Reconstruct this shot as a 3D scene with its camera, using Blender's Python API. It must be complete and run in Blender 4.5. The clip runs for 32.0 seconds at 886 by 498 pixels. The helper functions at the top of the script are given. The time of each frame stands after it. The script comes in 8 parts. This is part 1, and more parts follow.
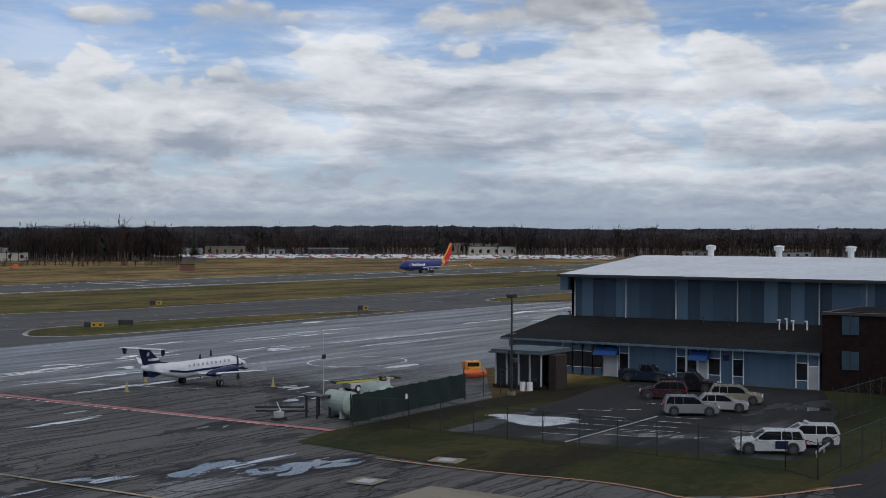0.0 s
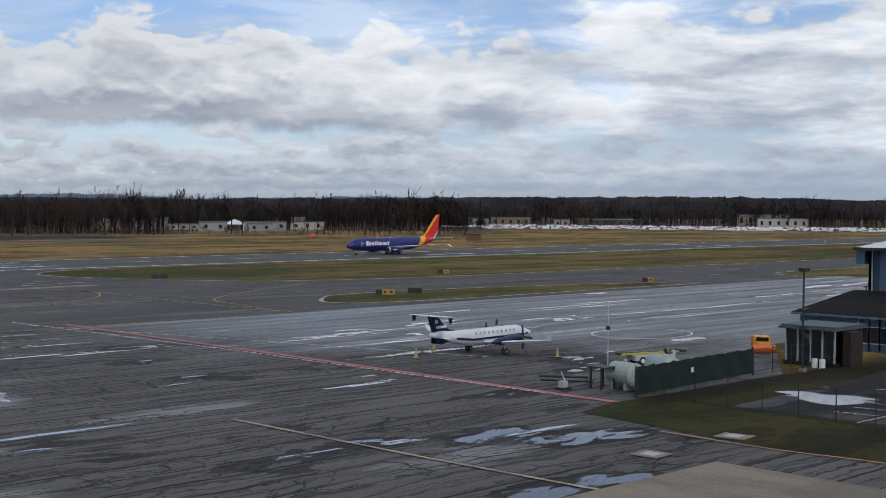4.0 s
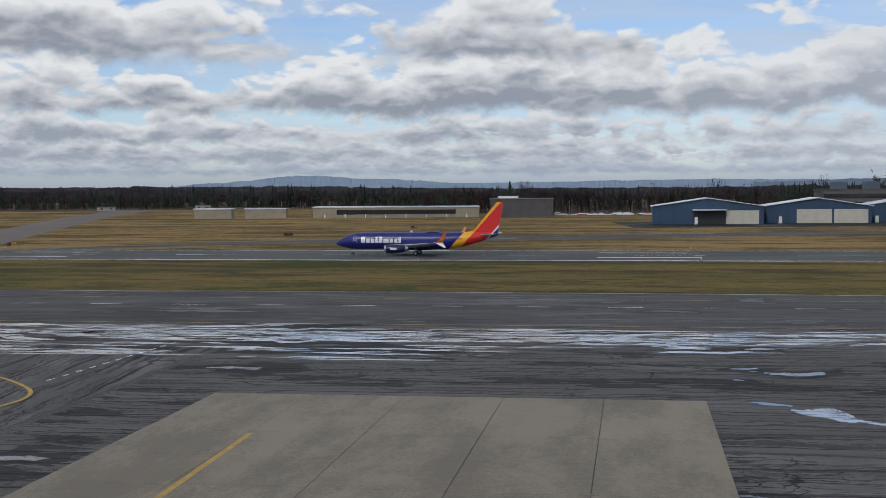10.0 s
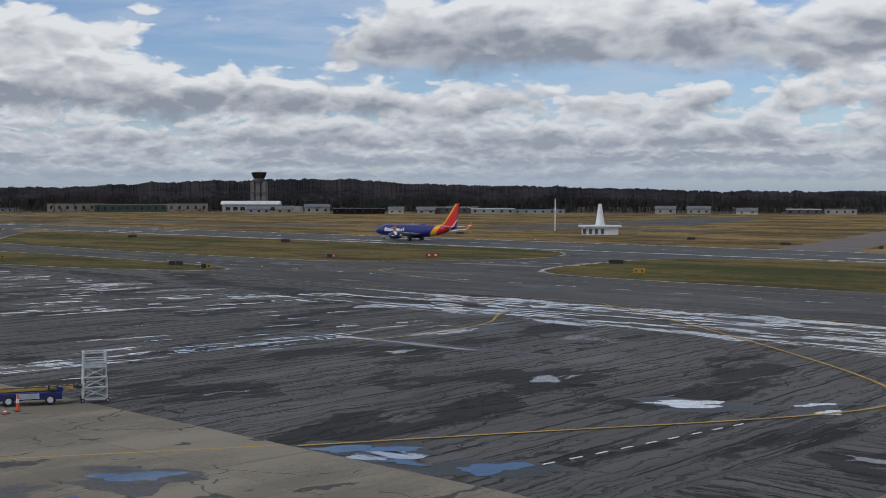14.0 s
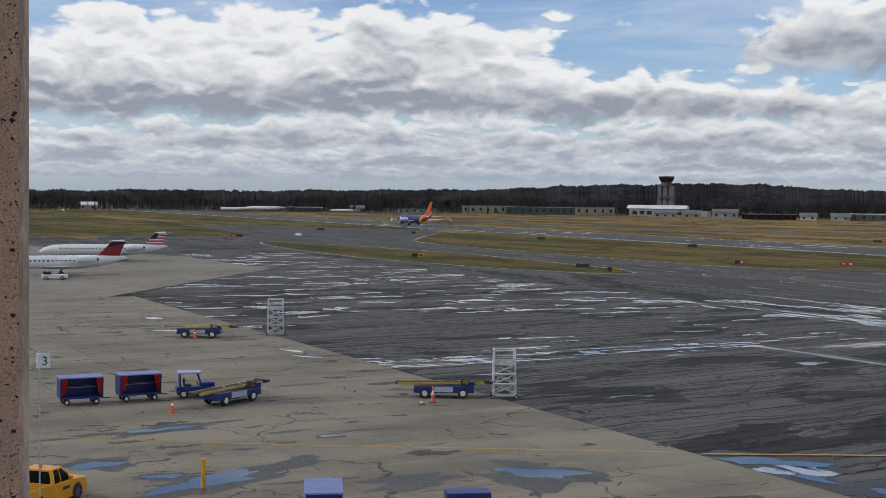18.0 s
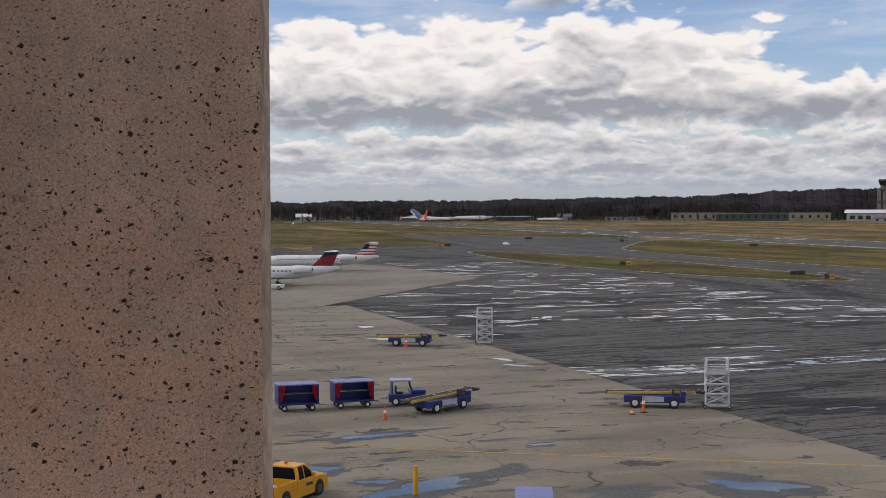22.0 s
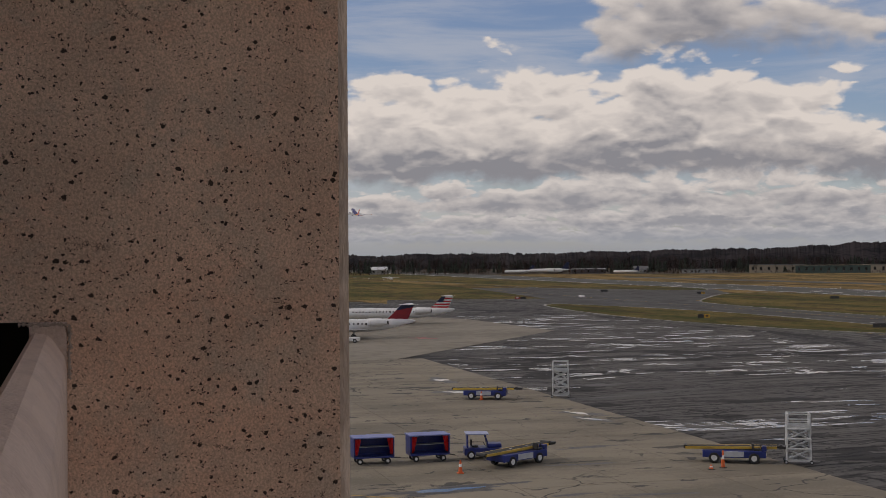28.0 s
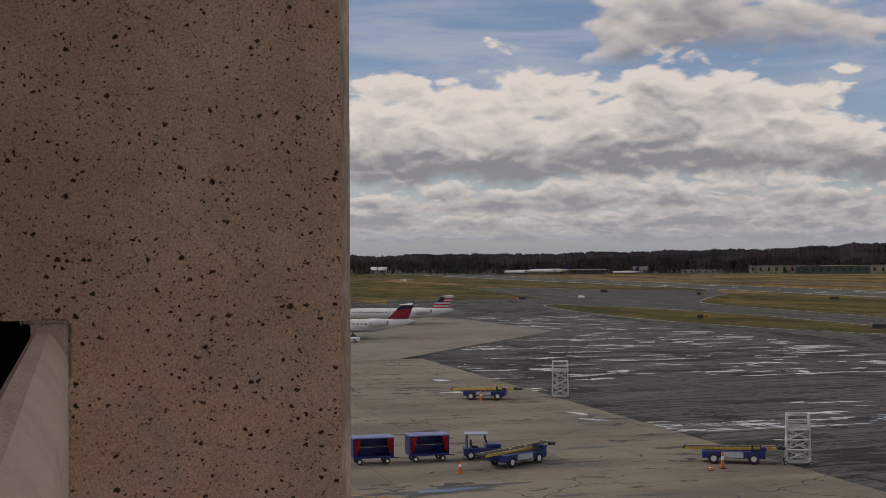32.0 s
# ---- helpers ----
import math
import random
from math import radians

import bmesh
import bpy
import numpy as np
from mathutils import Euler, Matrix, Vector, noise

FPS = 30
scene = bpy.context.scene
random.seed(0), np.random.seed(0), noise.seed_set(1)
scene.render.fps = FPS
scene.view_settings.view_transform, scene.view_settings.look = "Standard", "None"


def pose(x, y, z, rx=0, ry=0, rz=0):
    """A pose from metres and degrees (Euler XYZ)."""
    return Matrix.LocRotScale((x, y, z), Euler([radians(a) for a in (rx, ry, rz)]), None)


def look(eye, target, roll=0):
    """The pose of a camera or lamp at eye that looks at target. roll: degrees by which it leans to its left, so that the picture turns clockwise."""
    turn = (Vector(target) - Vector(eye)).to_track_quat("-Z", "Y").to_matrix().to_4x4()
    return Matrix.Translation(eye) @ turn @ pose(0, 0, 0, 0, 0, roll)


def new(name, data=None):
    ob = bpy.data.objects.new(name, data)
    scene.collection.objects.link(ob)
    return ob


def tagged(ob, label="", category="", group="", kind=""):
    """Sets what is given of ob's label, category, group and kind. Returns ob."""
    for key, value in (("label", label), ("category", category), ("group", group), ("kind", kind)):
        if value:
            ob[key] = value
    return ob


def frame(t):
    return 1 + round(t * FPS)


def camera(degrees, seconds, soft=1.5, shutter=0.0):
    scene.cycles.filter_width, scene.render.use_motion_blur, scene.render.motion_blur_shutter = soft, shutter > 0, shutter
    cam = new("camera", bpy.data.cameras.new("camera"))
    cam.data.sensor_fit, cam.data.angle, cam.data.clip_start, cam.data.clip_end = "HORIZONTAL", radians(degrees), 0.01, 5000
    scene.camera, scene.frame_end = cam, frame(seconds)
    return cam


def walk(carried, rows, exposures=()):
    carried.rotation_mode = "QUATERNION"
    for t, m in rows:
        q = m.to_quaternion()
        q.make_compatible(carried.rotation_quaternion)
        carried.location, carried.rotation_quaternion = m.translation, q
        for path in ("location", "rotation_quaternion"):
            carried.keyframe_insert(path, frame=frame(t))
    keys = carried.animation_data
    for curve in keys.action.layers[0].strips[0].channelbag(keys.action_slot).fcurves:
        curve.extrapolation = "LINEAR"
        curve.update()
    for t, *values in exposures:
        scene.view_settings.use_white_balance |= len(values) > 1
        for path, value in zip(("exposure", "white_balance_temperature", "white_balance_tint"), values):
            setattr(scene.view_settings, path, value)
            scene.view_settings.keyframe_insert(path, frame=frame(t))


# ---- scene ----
cam = camera(37.1, 32.0, soft=0.65)
PATH = [
    (0, (0.373, 0.241, 15.557), (84.39, 54.47, 14.56), 0.20),
    (0.5, (0.367, 0.251, 15.557), (82.92, 56.67, 14.32), 0.25),
    (1, (0.360, 0.260, 15.557), (81.35, 58.90, 14.05), 0.30),
    (1.5, (0.353, 0.269, 15.557), (79.90, 60.85, 13.80), 0.33),
    (2, (0.346, 0.278, 15.557), (78.30, 62.88, 13.55), 0.36),
    (2.5, (0.339, 0.287, 15.557), (76.62, 64.91, 13.25), 0.38),
    (4.5, (0.295, 0.332, 15.557), (66.75, 74.96, 11.91), 0.25),
    (5, (0.270, 0.352, 15.557), (61.10, 79.62, 11.61), 0.10),
    (5.5, (0.249, 0.368, 15.557), (56.28, 83.09, 11.32), 0.15),
    (6, (0.227, 0.382, 15.557), (51.35, 86.19, 10.76), 0.06),
    (6.5, (0.198, 0.397, 15.557), (44.76, 89.73, 9.74), -0.19),
    (7, (0.165, 0.412, 15.557), (37.21, 93.10, 9.46), -0.49),
    (7.5, (0.133, 0.424, 15.557), (30.07, 95.62, 9.18), -0.53),
    (8, (0.093, 0.434, 15.557), (21.08, 97.99, 9.07), -0.58),
    (8.5, (0.051, 0.441, 15.557), (11.59, 99.56, 9.03), -0.68),
    (9, (0.016, 0.444, 15.557), (3.70, 100.18, 9.24), -0.24),
    (9.5, (-0.024, 0.443, 15.557), (-5.46, 100.14, 10.04), -0.06),
    (10, (-0.063, 0.440, 15.557), (-14.33, 99.31, 11.00), -0.31),
    (10.5, (-0.107, 0.431, 15.557), (-24.24, 97.38, 11.38), -0.59),
    (11, (-0.153, 0.417, 15.557), (-34.57, 94.21, 11.25), -0.87),
    (11.5, (-0.192, 0.400, 15.557), (-43.39, 90.48, 11.08), -0.75),
    (12, (-0.219, 0.386, 15.557), (-49.52, 87.26, 10.88), -0.42),
    (12.5, (-0.240, 0.374, 15.557), (-54.28, 84.41, 11.30), -0.36),
    (13, (-0.270, 0.353, 15.557), (-60.97, 79.72, 11.65), -0.45),
    (13.5, (-0.293, 0.334, 15.557), (-66.13, 75.49, 11.44), -0.05),
    (14, (-0.313, 0.315, 15.557), (-70.66, 71.26, 11.39), 0.05),
    (14.5, (-0.328, 0.300, 15.557), (-74.05, 67.78, 12.20), 0.60),
    (15, (-0.344, 0.274, 15.559), (-77.67, 63.61, 12.43), 0.74),
    (15.5, (-0.357, 0.249, 15.561), (-80.80, 59.56, 12.23), 1.05),
    (17.5, (-0.386, 0.177, 15.571), (-87.13, 49.78, 11.62), 0.86),
    (18, (-0.393, 0.156, 15.573), (-88.81, 46.70, 11.53), 0.64),
    (18.5, (-0.400, 0.135, 15.575), (-90.40, 43.58, 11.97), 0.61),
    (19, (-0.405, 0.133, 15.573), (-91.52, 41.21, 12.38), 0.27),
    (19.5, (-0.410, 0.128, 15.573), (-92.57, 38.80, 12.42), 0.29),
    (20, (-0.414, 0.126, 15.570), (-93.49, 36.52, 12.17), 0.23),
    (20.5, (-0.416, 0.123, 15.570), (-94.12, 34.88, 12.21), 0.14),
    (21, (-0.418, 0.122, 15.569), (-94.48, 33.91, 12.30), 0.15),
    (21.5, (-0.419, 0.120, 15.569), (-94.79, 33.04, 12.26), 0.06),
    (22, (-0.420, 0.121, 15.566), (-95.05, 32.28, 12.12), -0.19),
    (22.5, (-0.422, 0.120, 15.562), (-95.31, 31.52, 12.23), -0.42),
    (23, (-0.423, 0.118, 15.559), (-95.61, 30.58, 12.29), -0.39),
    (23.5, (-0.424, 0.116, 15.557), (-95.94, 29.58, 12.79), -0.36),
    (24, (-0.426, 0.115, 15.557), (-96.23, 28.68, 13.14), -0.23),
    (24.5, (-0.426, 0.117, 15.554), (-96.34, 28.34, 13.37), -0.20),
    (25, (-0.426, 0.121, 15.552), (-96.30, 28.49, 13.70), -0.12),
    (25.5, (-0.426, 0.121, 15.552), (-96.38, 28.23, 13.86), -0.05),
    (27.5, (-0.428, 0.122, 15.556), (-96.75, 26.99, 15.95), -0.32),
    (28, (-0.428, 0.119, 15.557), (-96.78, 26.88, 16.14), -0.38),
    (28.5, (-0.428, 0.119, 15.558), (-96.78, 26.89, 16.36), -0.37),
    (29, (-0.428, 0.119, 15.558), (-96.72, 27.08, 16.67), -0.37),
    (29.5, (-0.427, 0.119, 15.558), (-96.67, 27.25, 16.69), -0.57),
    (30, (-0.428, 0.119, 15.557), (-96.70, 27.14, 16.46), -0.52),
    (30.5, (-0.428, 0.118, 15.556), (-96.70, 27.15, 16.34), -0.51),
    (31, (-0.428, 0.117, 15.557), (-96.72, 27.09, 16.27), -0.39),
    (31.5, (-0.428, 0.116, 15.556), (-96.75, 26.97, 16.33), -0.36),
    (32, (-0.428, 0.116, 15.555), (-96.77, 26.89, 16.16), -0.30),
]
walk(cam, [(t, look(eye, target, roll)) for t, eye, target, roll in PATH],
     exposures=[(0, -0.36, 6200, 10), (2.5, -0.30, 6200, 10), (5, -0.08, 6250, 10), (9, -0.09, 6300, 10), (13, -0.20, 6200, 10), (18, 0.0, 6350, 10), (21, 0.05, 6600, 12), (23, 0.08, 7000, 15), (25, -0.1, 7150, 16), (28, -0.42, 7300, 17), (32, -0.42, 7300, 17)])

# ---- sky and sun ----
SUN_AZ, SUN_EL = radians(200), radians(38)
scene.view_settings.exposure = 0.0
world = bpy.data.worlds.new("sky")
scene.world = world
world.use_nodes = True


class Nodes:
    """Short hand for node trees."""

    def __init__(self, tree):
        self.tree = tree
        self.tree.nodes.clear()

    def add(self, kind, links=(), **settings):
        n = self.tree.nodes.new(kind)
        for key, value in settings.items():
            if key == "operation":
                n.operation = value
            elif key == "use_clamp":
                n.use_clamp = value
            elif key == "interpolation_type":
                n.interpolation_type = value
            elif key == "data_type":
                n.data_type = value
            elif key == "blend_type":
                n.blend_type = value
            elif key == "feature":
                n.feature = value
            elif key == "noise_dimensions":
                n.noise_dimensions = value
        for slot, value in links:
            if isinstance(value, bpy.types.NodeSocket):
                self.tree.links.new(value, n.inputs[slot])
            else:
                n.inputs[slot].default_value = value
        return n

    def math(self, op, a, b=0.0, c=0.0, clamp=False):
        return self.add("ShaderNodeMath", ((0, a), (1, b), (2, c)), operation=op, use_clamp=clamp).outputs[0]

    def vmath(self, op, a, b):
        return self.add("ShaderNodeVectorMath", ((0, a), (1, b)), operation=op).outputs[0]

    def noise(self, vec, scale, detail=4.0, rough=0.55, dist=0.0):
        return self.add("ShaderNodeTexNoise", (("Vector", vec), ("Scale", scale), ("Detail", detail), ("Roughness", rough), ("Distortion", dist))).outputs[0]

    def ramp(self, fac, lo, hi):
        """0 at lo, 1 at hi, smooth between."""
        return self.add("ShaderNodeMapRange", (("Value", fac), ("From Min", lo), ("From Max", hi)), interpolation_type="SMOOTHSTEP").outputs[0]

    def mix(self, fac, a, b, blend="MIX"):
        return self.add("ShaderNodeMix", ((0, fac), (6, a), (7, b)), data_type="RGBA", blend_type=blend).outputs[2]

    def stretch(self, vec, scale, loc=(0, 0, 0), rot=(0, 0, 0)):
        return self.add("ShaderNodeMapping", (("Vector", vec), ("Scale", scale), ("Location", loc), ("Rotation", rot))).outputs[0]


def rgb(r, g, b):
    return (r, g, b, 1.0)


# rows of cumulus, far to near: height of the flat bases, of the heads, cell width and height (degrees), cover, seed
CLOUD_ROWS = (
    (0.75, 0.9, 2.6, 0.85, 0.40, 1.0), (1.35, 1.2, 3.2, 1.2, 0.34, 2.0), (2.2, 1.6, 4.2, 1.8, 0.30, 3.0),
    (3.6, 2.4, 6.0, 2.8, 0.30, 4.0), (5.9, 3.0, 7.5, 3.6, 0.22, 5.0), (9.4, 4.2, 10.0, 4.6, 0.22, 6.0),
)
# banks (+) and gaps (-) in the rows: row, bearing, half width in degrees, weight
CLOUD_BANKS = (
    (3, 71, 15, 0.34), (3, 65, 4, 0.12), (4, 70, 12, -0.60), (5, 62, 6, 0.22), (5, 78, 8, -0.40), (5, 71, 3, -0.20), (2, 76, 8, -0.10),
    (5, 50, 6, -0.40), (4, 46, 5, 0.24), (4, 53, 3, -0.3), (4, 31, 9, 0.26), (3, 40, 5, -0.14), (5, 22, 9, 0.10), (3, 25, 6, 0.10),
    (2, 66, 20, 0.13), (1, 66, 22, 0.10), (2, 38, 15, 0.20), (1, 38, 16, 0.16), (4, 6, 6, 0.28), (4, -8, 6, -0.50), (3, -12, 10, 0.22), (3, 8, 8, 0.16), (5, -8, 10, -0.45),
    (3, -31, 17, 0.34), (4, -29, 12, -0.60), (5, -29, 15, -0.60), (4, -60, 14, 0.16), (3, -58, 16, 0.10), (5, -62, 14, 0.06), (5, -44, 4, 0.10), (5, -71, 4, -0.15),
)


def make_sky():
    n = Nodes(world.node_tree)
    air = n.add("ShaderNodeTexSky")
    air.sky_type, air.sun_disc, air.sun_elevation, air.sun_rotation = "NISHITA", False, SUN_EL, SUN_AZ
    air.dust_density, air.ozone_density = 0.3, 4.0
    body = n.mix(1.0, air.outputs[0], rgb(0.105, 0.105, 0.118), "MULTIPLY")
    way = n.add("ShaderNodeSeparateXYZ", ((0, n.add("ShaderNodeTexCoord").outputs["Generated"]),))
    az = n.math("DEGREES", n.math("ARCTAN2", n.math("MULTIPLY", way.outputs[0], -1.0), way.outputs[1]))
    el = n.math("DEGREES", n.math("ARCSINE", way.outputs[2]))
    # thin veil in the gaps
    veil = n.noise(n.add("ShaderNodeCombineXYZ", ((0, n.math("MULTIPLY", az, 0.09)), (1, n.math("MULTIPLY", el, 0.55)), (2, 2.0))).outputs[0], 1.0, 6.0, 0.6, 0.5)
    body = n.mix(n.math("MULTIPLY", n.ramp(veil, 0.40, 0.66), 0.60), body, rgb(0.56, 0.64, 0.76))
    # high broken deck, out of sight above
    deck = n.noise(n.add("ShaderNodeCombineXYZ", ((0, n.math("DIVIDE", way.outputs[0], n.math("MAXIMUM", way.outputs[2], 0.05))), (1, n.math("DIVIDE", way.outputs[1], n.math("MAXIMUM", way.outputs[2], 0.05))), (2, 0.0))).outputs[0], 0.9, 6.0, 0.55)
    over = n.math("MULTIPLY", n.ramp(deck, 0.40, 0.52), n.ramp(el, 12.0, 17.0))
    body = n.mix(over, body, n.mix(n.ramp(deck, 0.46, 0.70), rgb(0.70, 0.71, 0.72), rgb(0.33, 0.36, 0.42)))
    for row, (base, tall, wide, high, cover, seed) in enumerate(CLOUD_ROWS):
        def field(lift):
            e = n.math("ADD", el, lift)
            spot = n.add("ShaderNodeCombineXYZ", ((0, n.math("MULTIPLY", az, 1.0 / wide)), (1, n.math("MULTIPLY", e, 1.0 / high)), (2, seed * 7.3))).outputs[0]
            soft = n.noise(spot, 1.0, 10.0, 0.56, 0.15)
            push = n.vmath("MULTIPLY", n.add("ShaderNodeTexNoise", (("Vector", spot), ("Scale", 2.2), ("Detail", 3.0))).outputs[1], (0.5, 0.5, 0.0))
            puffs = n.add("ShaderNodeTexVoronoi", (("Vector", n.vmath("ADD", spot, push)), ("Scale", 2.1), ("Detail", 2.5), ("Roughness", 0.55), ("Smoothness", 0.5)), feature="SMOOTH_F1").outputs[0]
            return n.math("ADD", soft, n.math("MULTIPLY", n.math("SUBTRACT", 0.40, puffs), 0.42))

        d0, d1 = field(0.0), field(high * 0.10)
        lift = n.math("DIVIDE", n.math("SUBTRACT", el, base), tall)
        bank = cover
        for r, a, w, weight in CLOUD_BANKS:
            if r == row:
                off = n.math("MULTIPLY", n.math("SUBTRACT", az, a), 1.0 / w)
                bank = n.math("MULTIPLY_ADD", n.math("POWER", 0.3679, n.math("MULTIPLY", off, off)), weight, bank)
        wave = n.noise(n.add("ShaderNodeCombineXYZ", ((0, n.math("MULTIPLY", az, 2.2 / wide)), (1, n.math("MULTIPLY", el, 1.2 / high)), (2, seed)))
                       .outputs[0], 1.0, 6.0, 0.6)
        hump = n.math("MULTIPLY", n.math("MAXIMUM", lift, 0.0), 0.30)
        d = n.math("SUBTRACT", n.math("ADD", d0, bank), n.math("ADD", 0.40, hump))
        foot = n.ramp(n.math("ADD", lift, n.math("MULTIPLY", n.math("SUBTRACT", wave, 0.5), 0.9)), -0.28, 0.02)
        alpha = n.math("MULTIPLY", n.ramp(d, -0.03, 0.085), foot)
        relief = n.math("MULTIPLY", n.math("SUBTRACT", d1, d0), 2.6)
        deep = n.math("MULTIPLY", n.ramp(d, 0.05, 0.42), 0.62)
        belly = n.math("MULTIPLY", n.ramp(n.math("ADD", lift, n.math("MULTIPLY", n.math("SUBTRACT", wave, 0.5), 1.3)), 0.80, -0.05), 0.62)
        shade = n.math("ADD", n.math("ADD", deep, belly), n.math("ADD", relief, -0.10), clamp=True)
        tone = n.mix(shade, rgb(0.90, 0.895, 0.88), rgb(0.31, 0.335, 0.39))
        haze = max(0.0, 0.62 - 0.17 * base)
        tone = n.mix(haze, tone, rgb(0.47, 0.52, 0.60))
        body = n.mix(n.math("MULTIPLY", alpha, 0.97), body, tone)
    # broad soft stratus over the east
    soft = n.noise(n.add("ShaderNodeCombineXYZ", ((0, n.math("MULTIPLY", az, 0.11)), (1, n.math("MULTIPLY", el, 0.52)), (2, 11.0))).outputs[0], 1.0, 9.0, 0.58, 0.25)
    tone = n.mix(n.ramp(soft, 0.36, 0.62), rgb(0.52, 0.585, 0.69), rgb(1.22, 1.23, 1.25))
    tone = n.mix(n.math("MULTIPLY", n.ramp(n.math("MULTIPLY_ADD", n.math("SUBTRACT", soft, 0.5), 7.0, el), 4.6, 0.8), 0.85), tone, rgb(0.42, 0.505, 0.63))
    grey = n.mix(n.ramp(soft, 0.36, 0.62), rgb(0.46, 0.51, 0.59), rgb(0.66, 0.69, 0.74))
    for a, w, weight, cast in ((-60, 25, 0.62, tone), (-18, 15, 0.45, grey)):
        off = n.math("MULTIPLY", n.math("SUBTRACT", az, a), 1.0 / w)
        cover = n.math("MULTIPLY", n.math("POWER", 0.3679, n.math("MULTIPLY", off, off)), weight)
        cover = n.math("MULTIPLY", cover, n.ramp(n.math("MULTIPLY_ADD", n.math("SUBTRACT", soft, 0.5), -12.0, el), 10.5, 6.5))
        body = n.mix(cover, body, cast)
    strip = n.math("MULTIPLY", n.ramp(el, 1.7, 0.0), 0.80)
    body = n.mix(strip, body, rgb(0.36, 0.43, 0.525))
    back = n.add("ShaderNodeBackground", (("Color", body), ("Strength", 0.96)))
    n.add("ShaderNodeOutputWorld", ((0, back.outputs[0]),))


make_sky()
sun = new("sun", bpy.data.lights.new("sun", "SUN"))
sun.data.energy, sun.data.angle, sun.data.color = 1.2, radians(9), (1.0, 0.95, 0.88)
sun.matrix_world = look((math.sin(SUN_AZ) * 50 * math.cos(SUN_EL), math.cos(SUN_AZ) * 50 * math.cos(SUN_EL), 50 * math.sin(SUN_EL) + 10), (0, 0, 10))

# ---- materials ----
def surface(name, c1, c2=None, scale=1.0, rough=0.7, metal=0.0, bump=0.0, fine=None, stretch=(1, 1, 1), random_tint=0.0, spec=0.5, lo=0.35, hi=0.65):
    """A material whose colour wanders between c1 and c2 at two sizes of grain."""
    m = bpy.data.materials.new(name)
    m.use_nodes = True
    n = Nodes(m.node_tree)
    c2 = c2 or tuple(v * 0.8 for v in c1)
    vec = n.stretch(n.add("ShaderNodeTexCoord").outputs["Object"], stretch)
    big = n.noise(vec, scale, 5.0)
    small = n.noise(vec, fine or scale * 9, 3.0)
    fac = n.ramp(n.math("ADD", n.math("MULTIPLY", big, 0.65), n.math("MULTIPLY", small, 0.35)), lo, hi)
    col = n.mix(fac, rgb(*c1), rgb(*c2))
    if random_tint:
        r = n.add("ShaderNodeObjectInfo").outputs["Random"]
        col = n.mix(1.0, col, n.add("ShaderNodeCombineColor", ((0, n.math("MULTIPLY_ADD", r, random_tint, 1 - random_tint / 2)), (1, n.math("MULTIPLY_ADD", r, random_tint, 1 - random_tint / 2)), (2, n.math("MULTIPLY_ADD", r, random_tint, 1 - random_tint / 2)))).outputs[0], "MULTIPLY")
    b = n.add("ShaderNodeBsdfPrincipled", (("Base Color", col), ("Roughness", n.math("MULTIPLY_ADD", small, 0.25, rough - 0.12)), ("Metallic", metal), ("Specular IOR Level", spec)))
    if bump:
        n.tree.links.new(n.add("ShaderNodeBump", (("Height", small), ("Strength", bump), ("Distance", 0.02))).outputs[0], b.inputs["Normal"])
    n.add("ShaderNodeOutputMaterial", ((0, b.outputs[0]),))
    return m


def glow(name, c, strength):
    m = bpy.data.materials.new(name)
    m.use_nodes = True
    n = Nodes(m.node_tree)
    n.add("ShaderNodeOutputMaterial", ((0, n.add("ShaderNodeEmission", (("Color", rgb(*c)), ("Strength", strength))).outputs[0]),))
    return m


